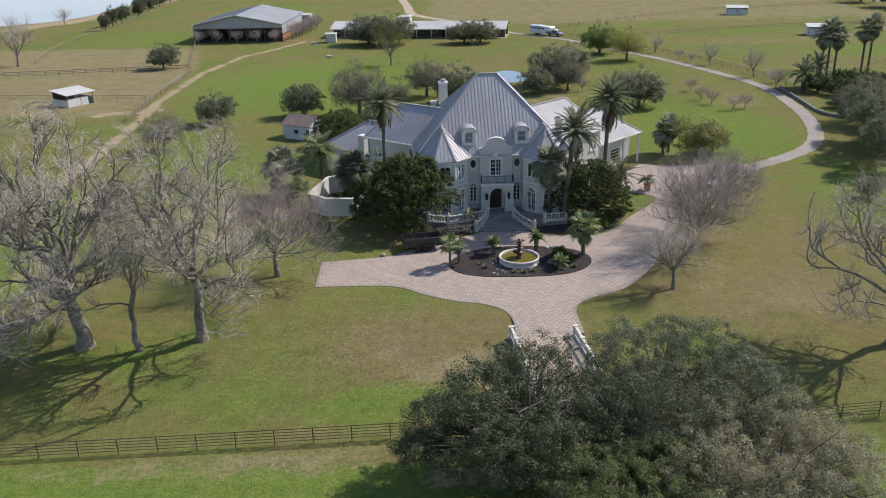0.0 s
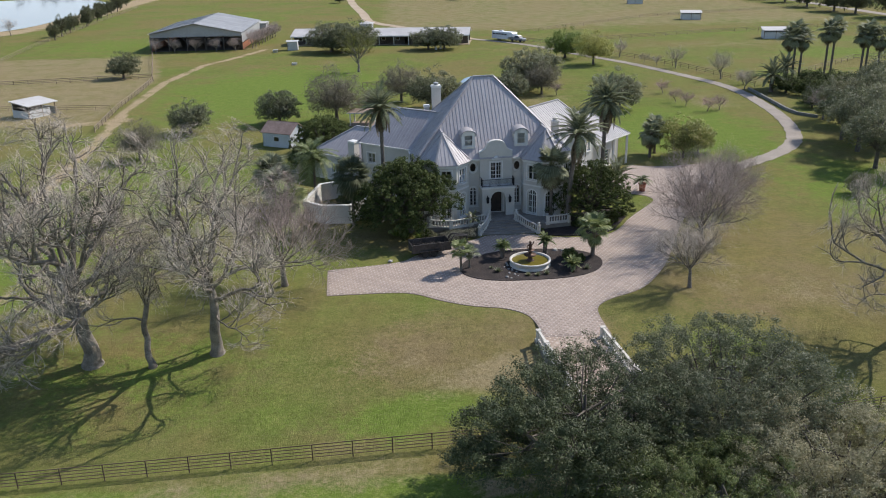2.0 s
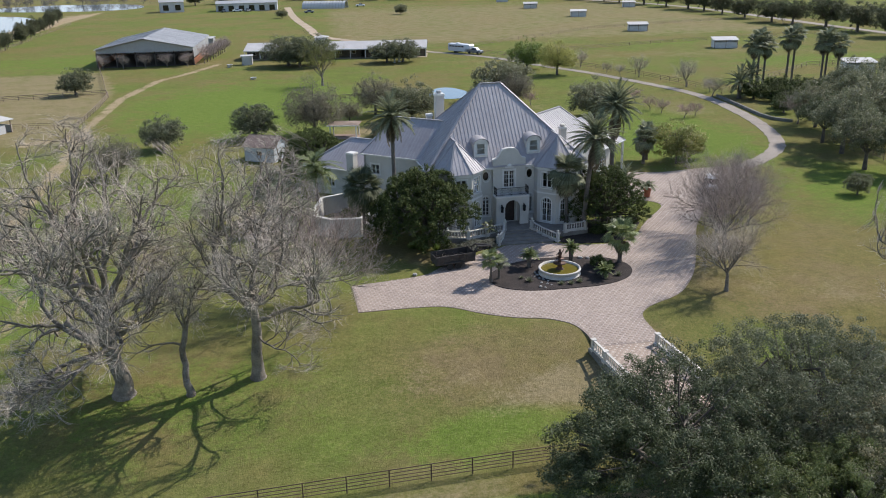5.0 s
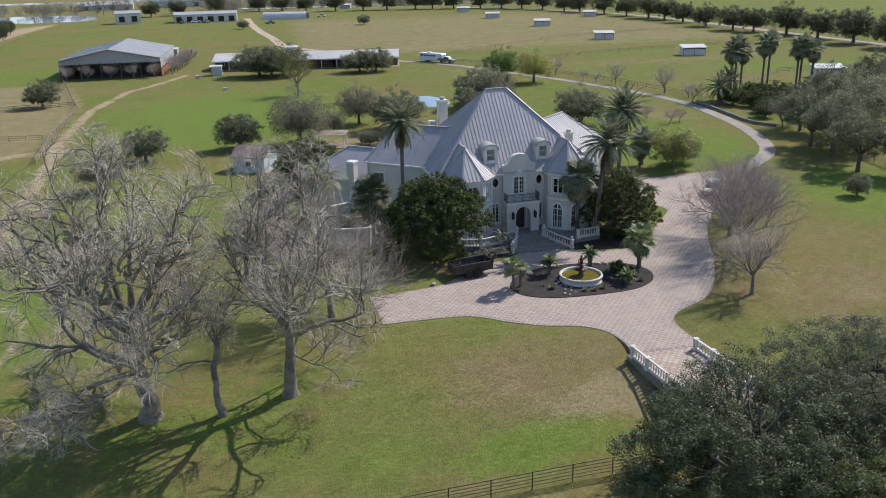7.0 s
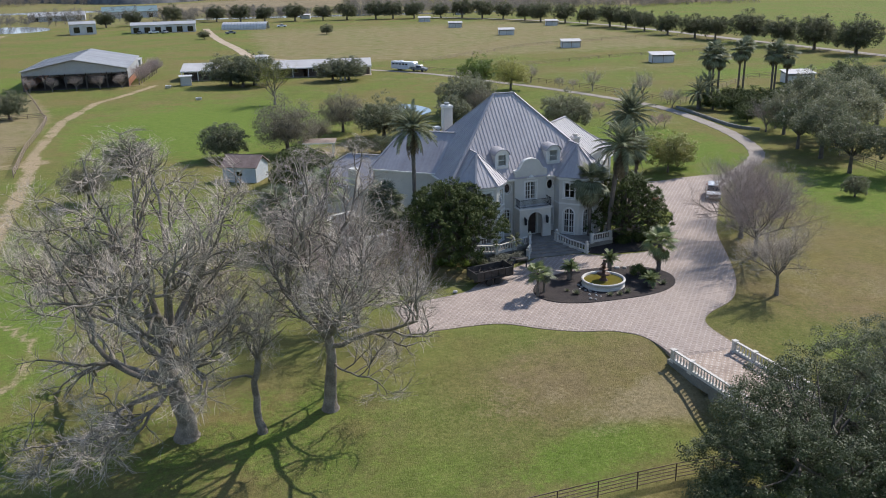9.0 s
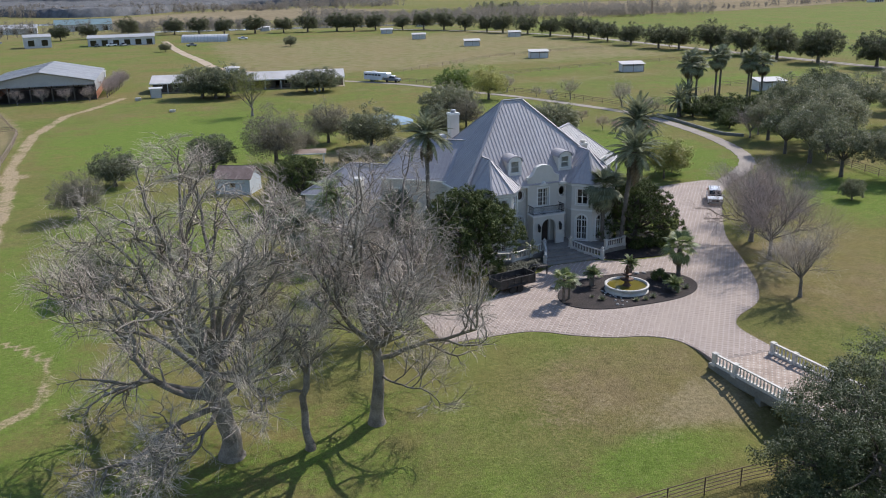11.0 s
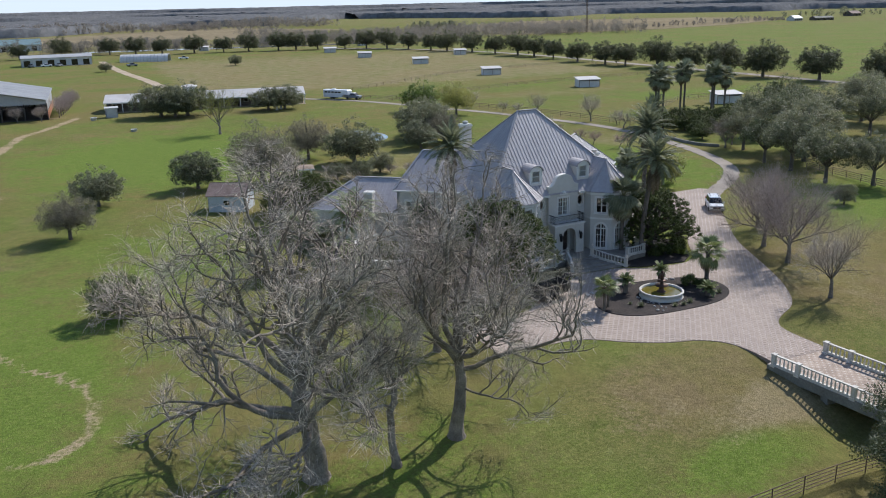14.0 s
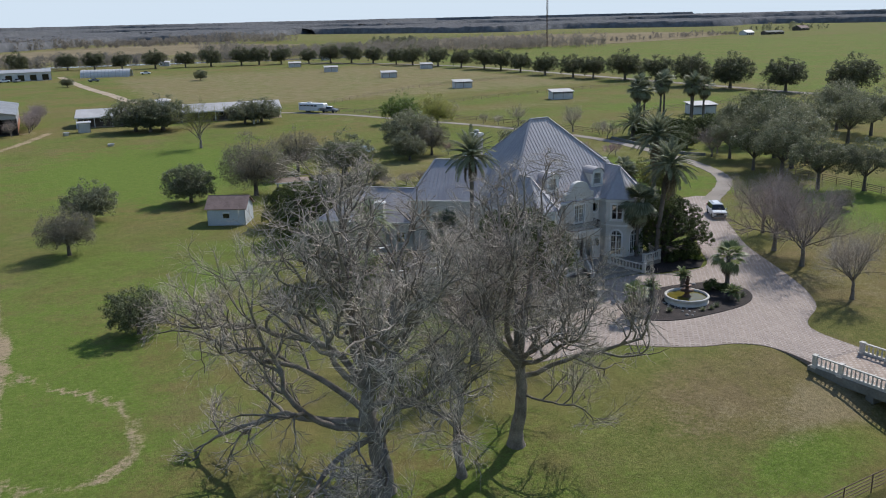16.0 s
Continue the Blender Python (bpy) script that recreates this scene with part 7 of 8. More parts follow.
for i, (x, y, s) in enumerate(((-17.0, 267.5, 1.2), (-24.0, 269.0, 1.15), (-20.5, 266.0, 1.0), (6.0, 267.5, 0.85), (11.0, 268.0, 0.9), (-58, 318, 0.6), (-31, 470, 0.5), (32.0, 470.0, 0.55))):
    leafy_tree(oak_mid[i % 3], "oak_dark", "broad dark oak beside the stable", x, y, 40 * i, s * 1.34, squash=0.80 if i < 5 else 1.0, group="stable oaks")
for i in range(14):
    f = i / 13
    leafy_tree(oak_far[i % 3], "oak_row", "slender dark tree of a windbreak beside the pond", -127.5 - 20 * f + rr.normal(0, 0.6), 324 + 165 * f, 37 * i, 0.40 + 0.14 * rr.random(), 1.75, group="windbreak trees")
for i, x in enumerate((-80, -74, -67.5, -61, -55)):
    bare_tree(scrub, "small vase-shaped bare tree before the barn", x, 277.5, 50 * i, 0.85, "twig_red", "barn trees")
for i, (x, y) in enumerate(((-50.5, 284), (-50.0, 288), (-49.5, 292), (-49.0, 296), (-48.5, 300), (-48.1, 304), (-47.8, 308), (-47.4, 312), (-47, 316))):
    bare_tree(scrub, "small vase-shaped bare tree beside the barn", x, y, 50 * i, 1.0, "twig_red", "barn trees")
bare_tree(upright, "large bare tree beside the far pond", -119.6, 237.0, 50, 2.1)
bare_tree(upright, "large bare tree beside the far pond", -152.0, 345.0, 150, 1.0)


# ---- fences ----
def fence(label, line, spacing, height, rails, material, radius=0.045, part_posts=True):
    """Posts and rails along a line over the ground."""
    t = thing("fence", label, "fence")
    post = MB().tube([(0, 0, -0.4), (0, 0, height)], [radius * 1.3, radius * 1.3], 6).mesh("post")
    pts = []
    for a, b in zip(line[:-1], line[1:]):
        n = max(1, round(math.hypot(b[0] - a[0], b[1] - a[1]) / spacing))
        pts += [(a[0] + (b[0] - a[0]) * k / n, a[1] + (b[1] - a[1]) * k / n) for k in range(n)]
    pts.append(line[-1])
    pts = [Vector((x, y, ground_z(x, y))) for x, y in pts]
    for p in pts:
        part("post", post, M[material], t, m=pose(p.x, p.y, p.z))
    for k in range(rails):
        z = height * (1 - 0.96 * k / rails) - 0.03
        mb = MB()
        mb.tube([p + Vector((0, 0, z)) for p in pts], [radius * (0.9 if k else 1.1)] * len(pts), 5)
        part("rail", mb, M[material], t)
    return t


fence("brown welded pipe fence along the front lawn", [(-75, 50.1), (-33.7, 52.3), (-4.7, 54.2), (27.2, 55.6), (60, 57.4)], 2.95, 1.35, 5, "rust", 0.032)
fence("weathered timber paddock fence behind the barn track", [(-140, 214), (-104.3, 220), (-68.1, 225.8), (-66.6, 221), (-65.4, 205), (-64.6, 184), (-62.3, 161)], 3.2, 1.25, 3, "weathered_wood", 0.06)
fence("weathered timber paddock fence", [(-135, 190), (-66.0, 183)], 3.2, 1.2, 3, "weathered_wood", 0.035)
fence("weathered timber fence from the paddock to the barn", [(-68.1, 225.8), (-74, 250), (-82.0, 281)], 3.4, 1.2, 3, "weathered_wood", 0.04)
fence("brown rail fence beside the farm lane", [(75.5, 186), (73.5, 200), (69, 217), (62, 235), (55, 249), (44, 272), (36, 284)], 3.2, 1.3, 3, "weathered_wood", 0.045)
fence("brown rail fence across the paddock", [(75.5, 186), (118, 222), (190, 225)], 4.0, 1.3, 3, "weathered_wood", 0.04)
fence("brown rail fence across the paddock", [(44, 272), (104, 290), (186, 302)], 4.5, 1.3, 3, "weathered_wood", 0.04)
fence("brown rail fence across the paddock", [(36, 300), (100, 350), (178, 372)], 5.0, 1.3, 3, "weathered_wood", 0.04)
fence("brown rail fence along the oak row", [(187, 232), (183, 300), (176, 360), (172, 470), (120, 585)], 5.0, 1.3, 3, "weathered_wood", 0.04)
fence("brown rail fence beside the grove", [(71.5, 128), (69.5, 112), (67, 92), (65.5, 70)], 3.0, 1.3, 4, "weathered_wood", 0.05)
fence("brown fence beside the windbreak", [(-116, 240), (-122.6, 264), (-127, 300), (-131, 360), (-137, 470)], 4.5, 1.3, 3, "weathered_wood", 0.04)
fence("small timber footbridge railing by the pond", [(-13, 203), (-4, 205)], 1.2, 1.0, 3, "weathered_wood", 0.06)


# ---- far buildings ----
def barn():
    t = thing("barn", "large open-fronted metal riding barn with a grey roof", "barn", m=pose(-67.8, 281.0, 0, 0, 0, -1.0))
    w, d, e, r = 14.5, 38.0, 5.6, 8.6
    for s in (-1, 1):
        roof = part("roof", MB().add([(0, -1, r - 0.1), (s * w * 1.03, -1, e - 0.1), (s * w * 1.03, d + 1, e - 0.1), (0, d + 1, r - 0.1)], [(0, 1, 2, 3)]), M["steel"], t)
        face = [(s * w * 1.03, -1, e), (s * w * 1.03, d + 1, e), (0, d + 1, r), (0, -1, r)]
        roof_face(face, roof, "steel", pitch=2.0, thick=0.06, rib=0.06)
    part("gable", MB().add([(-w, 0, e - 1.2), (w, 0, e - 1.2), (w, 0, e), (0, 0, r - 0.1), (-w, 0, e)] + [(-w, 0.2, e - 1.2), (w, 0.2, e - 1.2), (w, 0.2, e), (0, 0.2, r - 0.1), (-w, 0.2, e)],
                           [(0, 1, 2, 3, 4), (9, 8, 7, 6, 5), (0, 5, 6, 1)]), M["steel"], t)
    part("back_wall", MB().box(-w, d - 0.2, 0, w, d, e), M["steel"], t)
    part("side_wall", MB().box(-w, 0.5, 2.0, -w + 0.15, d, e), M["steel"], t)
    part("side_wall", MB().box(w - 0.15, 0.5, 2.2, w, d, e), M["steel"], t)
    part("side_rail", MB().box(w - 0.1, 0.2, 0, w + 0.05, d, 1.9), M["orange"], t, "low orange board kickwall")
    part("side_rail", MB().box(-w - 0.05, 0.2, 0, -w + 0.1, d, 1.9), M["orange"], t, "low orange board kickwall")
    part("sand_floor", MB().box(-w, 0.3, 0.0, w, d, 0.05), M["dark_wall"], t)
    # posts and braces take a dark brown for the shade inside the barn
    for k in range(6):
        x = -w + 2 * w * k / 5
        part("post", MB().box(x - 0.15, -0.1, 0, x + 0.15, 0.2, e - 1.0), M["dark_wall"], t)
        if k < 5:
            part("brace", MB().beam((x, 0.05, e - 3.2), (x + 1.6, 0.05, e - 1.2), 0.14, 0.14), M["dark_wall"], t)
            part("brace", MB().beam((x + 2 * w / 5, 0.05, e - 3.2), (x + 2 * w / 5 - 1.6, 0.05, e - 1.2), 0.14, 0.14), M["dark_wall"], t)


barn()


def lodge():
    t = thing("stable_block", "long low stable block with a white metal roof and cupola", "stable", m=pose(-9.0, 283.7, 0, 0, 0, -9.0))
    L, d = 29.5, 12.0
    for v0, v1, z0, z1 in ((-2.0, 5.0, 3.0, 4.8), (12.0, 5.0, 3.0, 4.8)):
        roof = part("roof", MB().add([(-L, v0, z0 - 0.05), (L, v0, z0 - 0.05), (L, v1, z1 - 0.05), (-L, v1, z1 - 0.05)], [(0, 1, 2, 3)]), M["sheet_white"], t)
        roof_face([(-L, v0, z0), (L, v0, z0), (L, v1, z1), (-L, v1, z1)], roof, "sheet_white", pitch=1.6, thick=0.06)
    part("back_wall", MB().box(-L + 0.5, 9.5, 0, L - 0.5, 9.7, 3.3), M["dark_wall"], t)
    part("fascia", MB().box(-L, -2.1, 2.75, L, -1.98, 3.02), M["trim"], t)
    for x0, x1 in ((-L + 0.5, -11.0), (-6.0, 8.0), (9.0, L - 0.6)):
        part("front_wall", MB().box(x0, 1.0, 0, x1, 1.2, 3.6), M["dark_wall"], t)
        n = max(1, int((x1 - x0) / 4))
        for k in range(n):
            x = x0 + (x1 - x0) * (k + 0.5) / n
            w = part("window", MB().box(x - 0.7, 0.9, 1.3, x + 0.7, 1.0, 2.4), M["trim"], t)
            part("pane", MB().box(x - 0.6, 0.86, 1.4, x + 0.6, 0.9, 2.3), M["dark_glass"], w)
    for k in range(13):
        x = -L + 0.4 + (2 * L - 0.8) * k / 12
        part("post", MB().box(x - 0.12, -1.9, 0, x + 0.12, -1.66, 2.9), M["trim"], t)
    cup = part("cupola", MB().box(-7.0, 3.2, 4.0, -3.2, 6.8, 6.4), M["white_board"], t, "white square roof cupola")
    part("cupola_roof", MB().add([(-7.5, 2.7, 6.4), (-2.7, 2.7, 6.4), (-2.7, 7.3, 6.4), (-7.5, 7.3, 6.4), (-5.1, 5.0, 7.0)], [(0, 1, 4), (1, 2, 4), (2, 3, 4), (3, 0, 4), (3, 2, 1, 0)]), M["sheet_white"], cup)
    part("floor", MB().box(-L, -1.9, 0, L, 9.6, 0.06), M["dirt_road"], t)


lodge()


def pavilion(x, y, turn):
    t = thing("garden_pavilion", "small open garden pavilion with a flat brown roof on white posts", "pavilion", m=pose(x, y, ground_z(x, y), 0, 0, turn))
    for sx in (-2.4, 2.4):
        for sy in (-1.7, 1.7):
            part("post", MB().box(sx - 0.09, sy - 0.09, 0, sx + 0.09, sy + 0.09, 2.45), M["trim"], t)
    roof = part("roof", MB().add([(-2.9, -2.2, 2.45), (2.9, -2.2, 2.45), (2.9, 2.2, 2.45), (-2.9, 2.2, 2.45), (-2.9, -2.2, 2.6), (2.9, -2.2, 2.6), (2.9, 2.2, 2.6), (-2.9, 2.2, 2.6), (-0.8, 0, 3.05), (0.8, 0, 3.05)],
                                [(3, 2, 1, 0), (0, 1, 5, 4), (1, 2, 6, 5), (2, 3, 7, 6), (3, 0, 4, 7), (4, 5, 9, 8), (5, 6, 9), (6, 7, 8, 9), (7, 4, 8)]), M["weathered_wood"], t)
    part("fascia", MB().beam((-2.92, -2.22, 2.52), (2.92, -2.22, 2.52), 0.05, 0.18), M["trim"], roof)
    part("deck", MB().box(-2.7, -2.0, -0.1, 2.7, 2.0, 0.12), M["weathered_wood"], t)


pavilion(-11.6, 160.6, -12)


def shelter(x, y, turn, w=7.4, d=4.6, label="small white field shelter with a sloping pale roof", open_front=False, group="field shelters"):
    t = thing("field_shelter", label, "shed", group, m=pose(x, y, 0, 0, 0, turn))
    h0, h1 = 2.5, 3.2
    part("back_wall", MB().box(-w / 2, d / 2 - 0.1, 0, w / 2, d / 2, h1), M["white_board"], t)
    for s in (-1, 1):
        part("side_wall", MB().box(s * w / 2 - 0.05, -d / 2, 0, s * w / 2 + 0.05, d / 2, 1.5 if open_front else h0), M["white_board"], t)
    if open_front:
        part("half_wall", MB().box(-w / 2, -d / 2, 0, w * 0.28, -d / 2 + 0.1, 1.7), M["white_board"], t)
        # dark panel before the white back wall, put there as the shade inside
        part("inner_wall", MB().box(-w / 2 + 0.1, d / 2 - 0.2, 0, w / 2 - 0.1, d / 2 - 0.12, h1 - 0.1), M["dark_wall"], t)
    else:
        part("front_wall", MB().box(-w / 2, -d / 2, 0, w / 2, -d / 2 + 0.1, 2.1), M["white_board"], t)
    for k in (-1, 0, 1):
        part("post", MB().box(k * (w / 2 - 0.1) - 0.08, -d / 2 - 0.02, 0, k * (w / 2 - 0.1) + 0.08, -d / 2 + 0.14, h0), M["weathered_wood"], t)
    roof = part("roof", MB().add([(-w / 2 - 0.4, -d / 2 - 0.5, h0 + 0.05), (w / 2 + 0.4, -d / 2 - 0.5, h0 + 0.05), (w / 2 + 0.4, d / 2 + 0.4, h1), (-w / 2 - 0.4, d / 2 + 0.4, h1), (-w / 2 - 0.4, -d / 2 - 0.5, h0 + 0.17), (w / 2 + 0.4, -d / 2 - 0.5, h0 + 0.17), (w / 2 + 0.4, d / 2 + 0.4, h1 + 0.12), (-w / 2 - 0.4, d / 2 + 0.4, h1 + 0.12)],
                                [(3, 2, 1, 0), (4, 5, 6, 7), (0, 1, 5, 4), (1, 2, 6, 5), (2, 3, 7, 6), (3, 0, 4, 7)]), M["sheet_white"], t)
    return t


for x, y in ((105.5, 548), (107.2, 483), (114.0, 415), (113.7, 335.5), (118.4, 270), (125.0, 208.1)):
    shelter(x, y + 1.5, -14)
for x, y in ((160, 470), (40, 640), (150, 620)):
    shelter(x, y, -14, 6.5)
shelter(-80.6, 180.5, 58, 6.5, 5.0, "white loafing shed with an open dark front", True, "paddock sheds")
shelter(-118, 205, 30, 6.5, 5.0, "white loafing shed in the paddock", True, "paddock sheds")


def gable_shed(x, y, turn, w, d, h, r, wall_mat, roof_mat, label, name="shed", openings=0, category="shed"):
    t = thing(name, label, category, m=pose(x, y, ground_z(x, y), 0, 0, turn))
    for y0 in (-d / 2, d / 2 - 0.15):
        part("long_wall", MB().box(-w / 2, y0, 0, w / 2, y0 + 0.15, h), M[wall_mat], t)
    for s in (-1, 1):
        x0 = s * (w / 2 - 0.08)
        part("gable_wall", MB().add([(x0 - 0.07, -d / 2, 0), (x0 - 0.07, d / 2, 0), (x0 - 0.07, d / 2, h), (x0 - 0.07, 0, r), (x0 - 0.07, -d / 2, h), (x0 + 0.07, -d / 2, 0), (x0 + 0.07, d / 2, 0), (x0 + 0.07, d / 2, h), (x0 + 0.07, 0, r), (x0 + 0.07, -d / 2, h)],
                                     [(4, 3, 2, 1, 0), (5, 6, 7, 8, 9), (0, 1, 6, 5), (4, 0, 5, 9), (1, 2, 7, 6)]), M[wall_mat], t)
        part("roof_slope", MB().beam((-w / 2 - 0.3, s * d / 4 * 1.08, (h + r) / 2 + 0.03), (w / 2 + 0.3, s * d / 4 * 1.08, (h + r) / 2 + 0.03), math.hypot(d / 2, r - h) * 1.14, 0.12, up=(0, s * (r - h), d / 2)), M[roof_mat], t)
    # flat dark panels: windows, and the shade inside open bays
    for k in range(openings):
        u = -w / 2 + w * (k + 0.5) / openings
        win = part("window", MB().box(u - min(1.6, w / openings * 0.3 if openings > 1 else 0.45), -d / 2 - 0.06, 0.2 if openings > 2 else 1.1, u + min(1.6, w / openings * 0.3 if openings > 1 else 0.45), -d / 2, h * 0.72), M["dark_glass"], t)
        part("frame", MB().box(u - min(1.7, w / openings * 0.32 if openings > 1 else 0.5), -d / 2 - 0.09, h * 0.72, u + min(1.7, w / openings * 0.32 if openings > 1 else 0.5), -d / 2, h * 0.72 + 0.15), M["trim"], win)
    return t


gable_shed(-25.3, 146.3, -28, 5.6, 4.6, 2.5, 3.9, "shed_board", "brown_roof", "small pale blue garden shed with a brown shingle roof", openings=1)
gable_shed(-36.7, 276.5, 0, 3.2, 3.0, 2.7, 2.95, "white_board", "white_board", "tiny plain white box shed on the grass", openings=0)
gable_shed(-53.5, 545.0, 0, 36.0, 14.0, 4.6, 5.8, "white_board", "steel", "long white farm workshop with dark bays", "workshop", 6, "workshop")
gable_shed(-99.0, 552.0, 10, 14.0, 12.0, 6.0, 7.2, "white_board", "steel", "tall white metal farm building", "farm_building", 2, "building")
gable_shed(-88.0, 756.0, 5, 42.0, 20.0, 5.0, 8.5, "white_board", "teal", "far farm building with a teal roof", "farm_building", 4, "building")
gable_shed(-140.0, 740.0, 5, 40.0, 18.0, 4.0, 6.5, "white_board", "steel", "far white farm building", "farm_building", 4, "building")
gable_shed(712.0, 766.0, 10, 15.0, 10.0, 3.0, 5.6, "white_board", "steel", "far white farmhouse on the plain", "farmhouse", 4, "house")
gable_shed(738.0, 752.0, -6, 25.0, 10.0, 2.8, 4.4, "dark_wall", "concrete", "far brown barn on the plain", "barn", 3, "barn")
gable_shed(890.0, 845.0, 12, 22.0, 12.0, 3.5, 6.5, "dark_wall", "brown_roof", "far dark house on the plain", "farmhouse", 3, "house")
gable_shed(-62.0, 350.0, -1, 16.0, 7.0, 2.0, 2.4, "steel", "sheet_white", "low pale-roofed lean-to behind the barn", "lean_to", 2)


def hoop_house():
    t = thing("hoop_house", "white ribbed hoop greenhouse", "greenhouse", m=pose(-6.7, 541.5, 0, 0, 0, -18.0))
    n, L, r = 14, 27.0, 4.4
    for k in range(n):
        x0, x1 = -L / 2 + L * k / n, -L / 2 + L * (k + 1) / n - 0.25
        mb = MB()
        arc = [(r * math.cos(math.pi * i / 12), r * 0.95 * math.sin(math.pi * i / 12)) for i in range(13)]
        mb.add([(x, y, z) for x in (x0, x1) for y, z in arc], [(i, i + 1, 14 + i, 13 + i) for i in range(12)])
        part("cover_panel", mb, M["white_board"], t)
        part("hoop", MB().tube([(x1 + 0.12, y * 1.01, z * 1.01) for y, z in arc], [0.1] * 13, 5), M["steel"], t)


hoop_house()


def mast(x, y):
    t = thing("radio_mast", "tall slender lattice radio mast on the plain", "mast", m=pose(x, y, 0))
    h, s = 130.0, 0.7
    for k in range(3):
        a = radians(120 * k)
        part("leg", MB().beam((s * math.cos(a), s * math.sin(a), 0), (s * math.cos(a), s * math.sin(a), h), 0.25, 0.25, up=(0, 1, 0)), M["rust"], t)
    for i in range(40):
        z = i * h / 40
        a, b = radians(120 * (i % 3)), radians(120 * ((i + 1) % 3))
        part("lattice_bar", MB().beam((s * math.cos(a), s * math.sin(a), z), (s * math.cos(b), s * math.sin(b), z + h / 40), 0.12, 0.12), M["rust"], t)


mast(382.6, 683.7)


def horse_truck(x, y, turn):
    t = thing("truck", "grey pickup truck parked with a white horse trailer", "truck", m=pose(x, y, 0.1, 0, 0, turn))
    part("body", car_body([(0.2, 0.5), (5.9, 0.5), (5.95, 1.0), (5.8, 1.2), (4.5, 1.3), (0.2, 1.3)], 2.0, 0.04), M["car_grey"], t)
    part("cabin", car_body([(2.2, 1.28), (4.6, 1.28), (3.9, 1.95), (2.4, 1.98)], 1.85, 0.2), M["dark_glass"], t)
    part("cab_roof", car_body([(2.35, 1.94), (3.9, 1.94), (3.8, 2.03), (2.45, 2.03)], 1.55, 0.02), M["car_white"], t)
    for wx in (1.4, 4.9):
        for wy in (-0.9, 0.9):
            wheel(t, wx, wy, 0.42, 0.3)
    h = thing("horse_trailer", "long white gooseneck horse trailer with small windows", "trailer", m=pose(x, y, 0.1, 0, 0, turn))
    part("body", car_body([(-8.0, 0.55), (-0.4, 0.55), (-0.2, 1.45), (1.6, 1.5), (1.7, 2.6), (1.4, 2.9), (-8.0, 2.9)], 2.4, 0.05), M["car_white"], h)
    for k in range(5):
        for s in (-1, 1):
            part("window", MB().box(-7.3 + 1.35 * k, s * 1.2 - 0.03, 1.9, -6.4 + 1.35 * k, s * 1.2 + 0.03, 2.35), M["dark_glass"], h)
    part("roof_unit", MB().box(-5.0, -0.5, 2.9, -3.8, 0.5, 3.2), M["trim"], h)
    for wx in (-4.9, -4.0):
        for wy in (-1.05, 1.05):
            wheel(h, wx, wy, 0.4, 0.26)


horse_truck(34.2, 282.5, -52)


def tub(x, y, r, h, label):
    t = thing("water_tub", label, "tub", "stock tubs", m=pose(x, y, ground_z(x, y)))
    part("tub", MB().lathe([(r * 0.85, 0), (r * 0.9, 0.05), (r, h - 0.08), (r * 1.06, h - 0.05), (r * 1.06, h), (r * 0.94, h), (r * 0.9, h * 0.5)], 16), M["white_board"], t, smooth=True)
    part("water", MB().lathe([(r * 0.9, h * 0.55), (r * 0.9, h * 0.58)], 16), M["fountain_water"], t)


tub(-41.7, 271.6, 0.85, 0.8, "round white stock tub on the grass by the shed")
tub(-33.0, 243.0, 0.8, 0.55, "low round white stock tub on the lawn")


def urn(x, y):
    t = thing("garden_urn", "white stone urn on a pedestal before the stable", "urn", "stable urns", m=pose(x, y, ground_z(x, y)))
    part("pedestal", MB().box(-0.35, -0.35, 0, 0.35, 0.35, 0.15).box(-0.26, -0.26, 0.15, 0.26, 0.26, 0.85).box(-0.34, -0.34, 0.85, 0.34, 0.34, 0.97), M["stone"], t)
    part("bowl", MB().lathe([(0.2, 0.97), (0.12, 1.08), (0.34, 1.35), (0.46, 1.6), (0.5, 1.66), (0.42, 1.66), (0.3, 1.4)], 14), M["stone"], t, smooth=True)


urn(8.3, 266.4)
urn(9.9, 268.0)


def pickup(x, y, turn, paint, label):
    t = thing("pickup_truck", label, "truck", "yard vehicles", m=pose(x, y, ground_z(x, y) - 0.005, 0, 0, turn))
    part("body", car_body([(-2.8, 0.5), (2.8, 0.5), (2.85, 1.0), (2.7, 1.15), (1.3, 1.25), (-2.8, 1.25)], 1.95, 0.04), M[paint], t)
    part("cabin", car_body([(-0.9, 1.22), (1.4, 1.22), (0.8, 1.85), (-0.7, 1.88)], 1.8, 0.2), M["dark_glass"], t)
    part("cab_roof", car_body([(-0.72, 1.85), (0.75, 1.85), (0.65, 1.93), (-0.65, 1.93)], 1.5, 0.02), M[paint], t)
    for wx in (-1.7, 1.8):
        for wy in (-0.88, 0.88):
            wheel(t, wx, wy, 0.42, 0.28)


for x, y, turn, paint, label in ((-58.9, 533.5, 12, "car_white", "white pickup truck parked in the workshop yard"), (-52.6, 531.5, 70, "car_grey", "grey pickup truck parked in the workshop yard"),
                                 (-66.5, 533.0, 100, "car_grey", "grey pickup truck parked beside the workshop"), (-16.8, 502.4, 20, "car_grey", "dark pickup truck standing by the farm track"),
                                 (15.1, 548.0, -10, "car_white", "white pickup truck parked by the hoop greenhouse")):
    pickup(x, y, turn, paint, label)


# ---- ponds ----
def pond(pts, label):
    line = [(p.x, p.y) for p in smooth_line([(*p, 0) for p in pts], True, 3)]
    tagged(slab("water", line, -0.2, 0.05, M["pond"], label, "pond"))


pond([(9.0, 199.0), (14.0, 196.0), (18.5, 197.5), (20.5, 205.0), (17.0, 214.0), (12.5, 213.0)], "small blue garden pond behind the house")
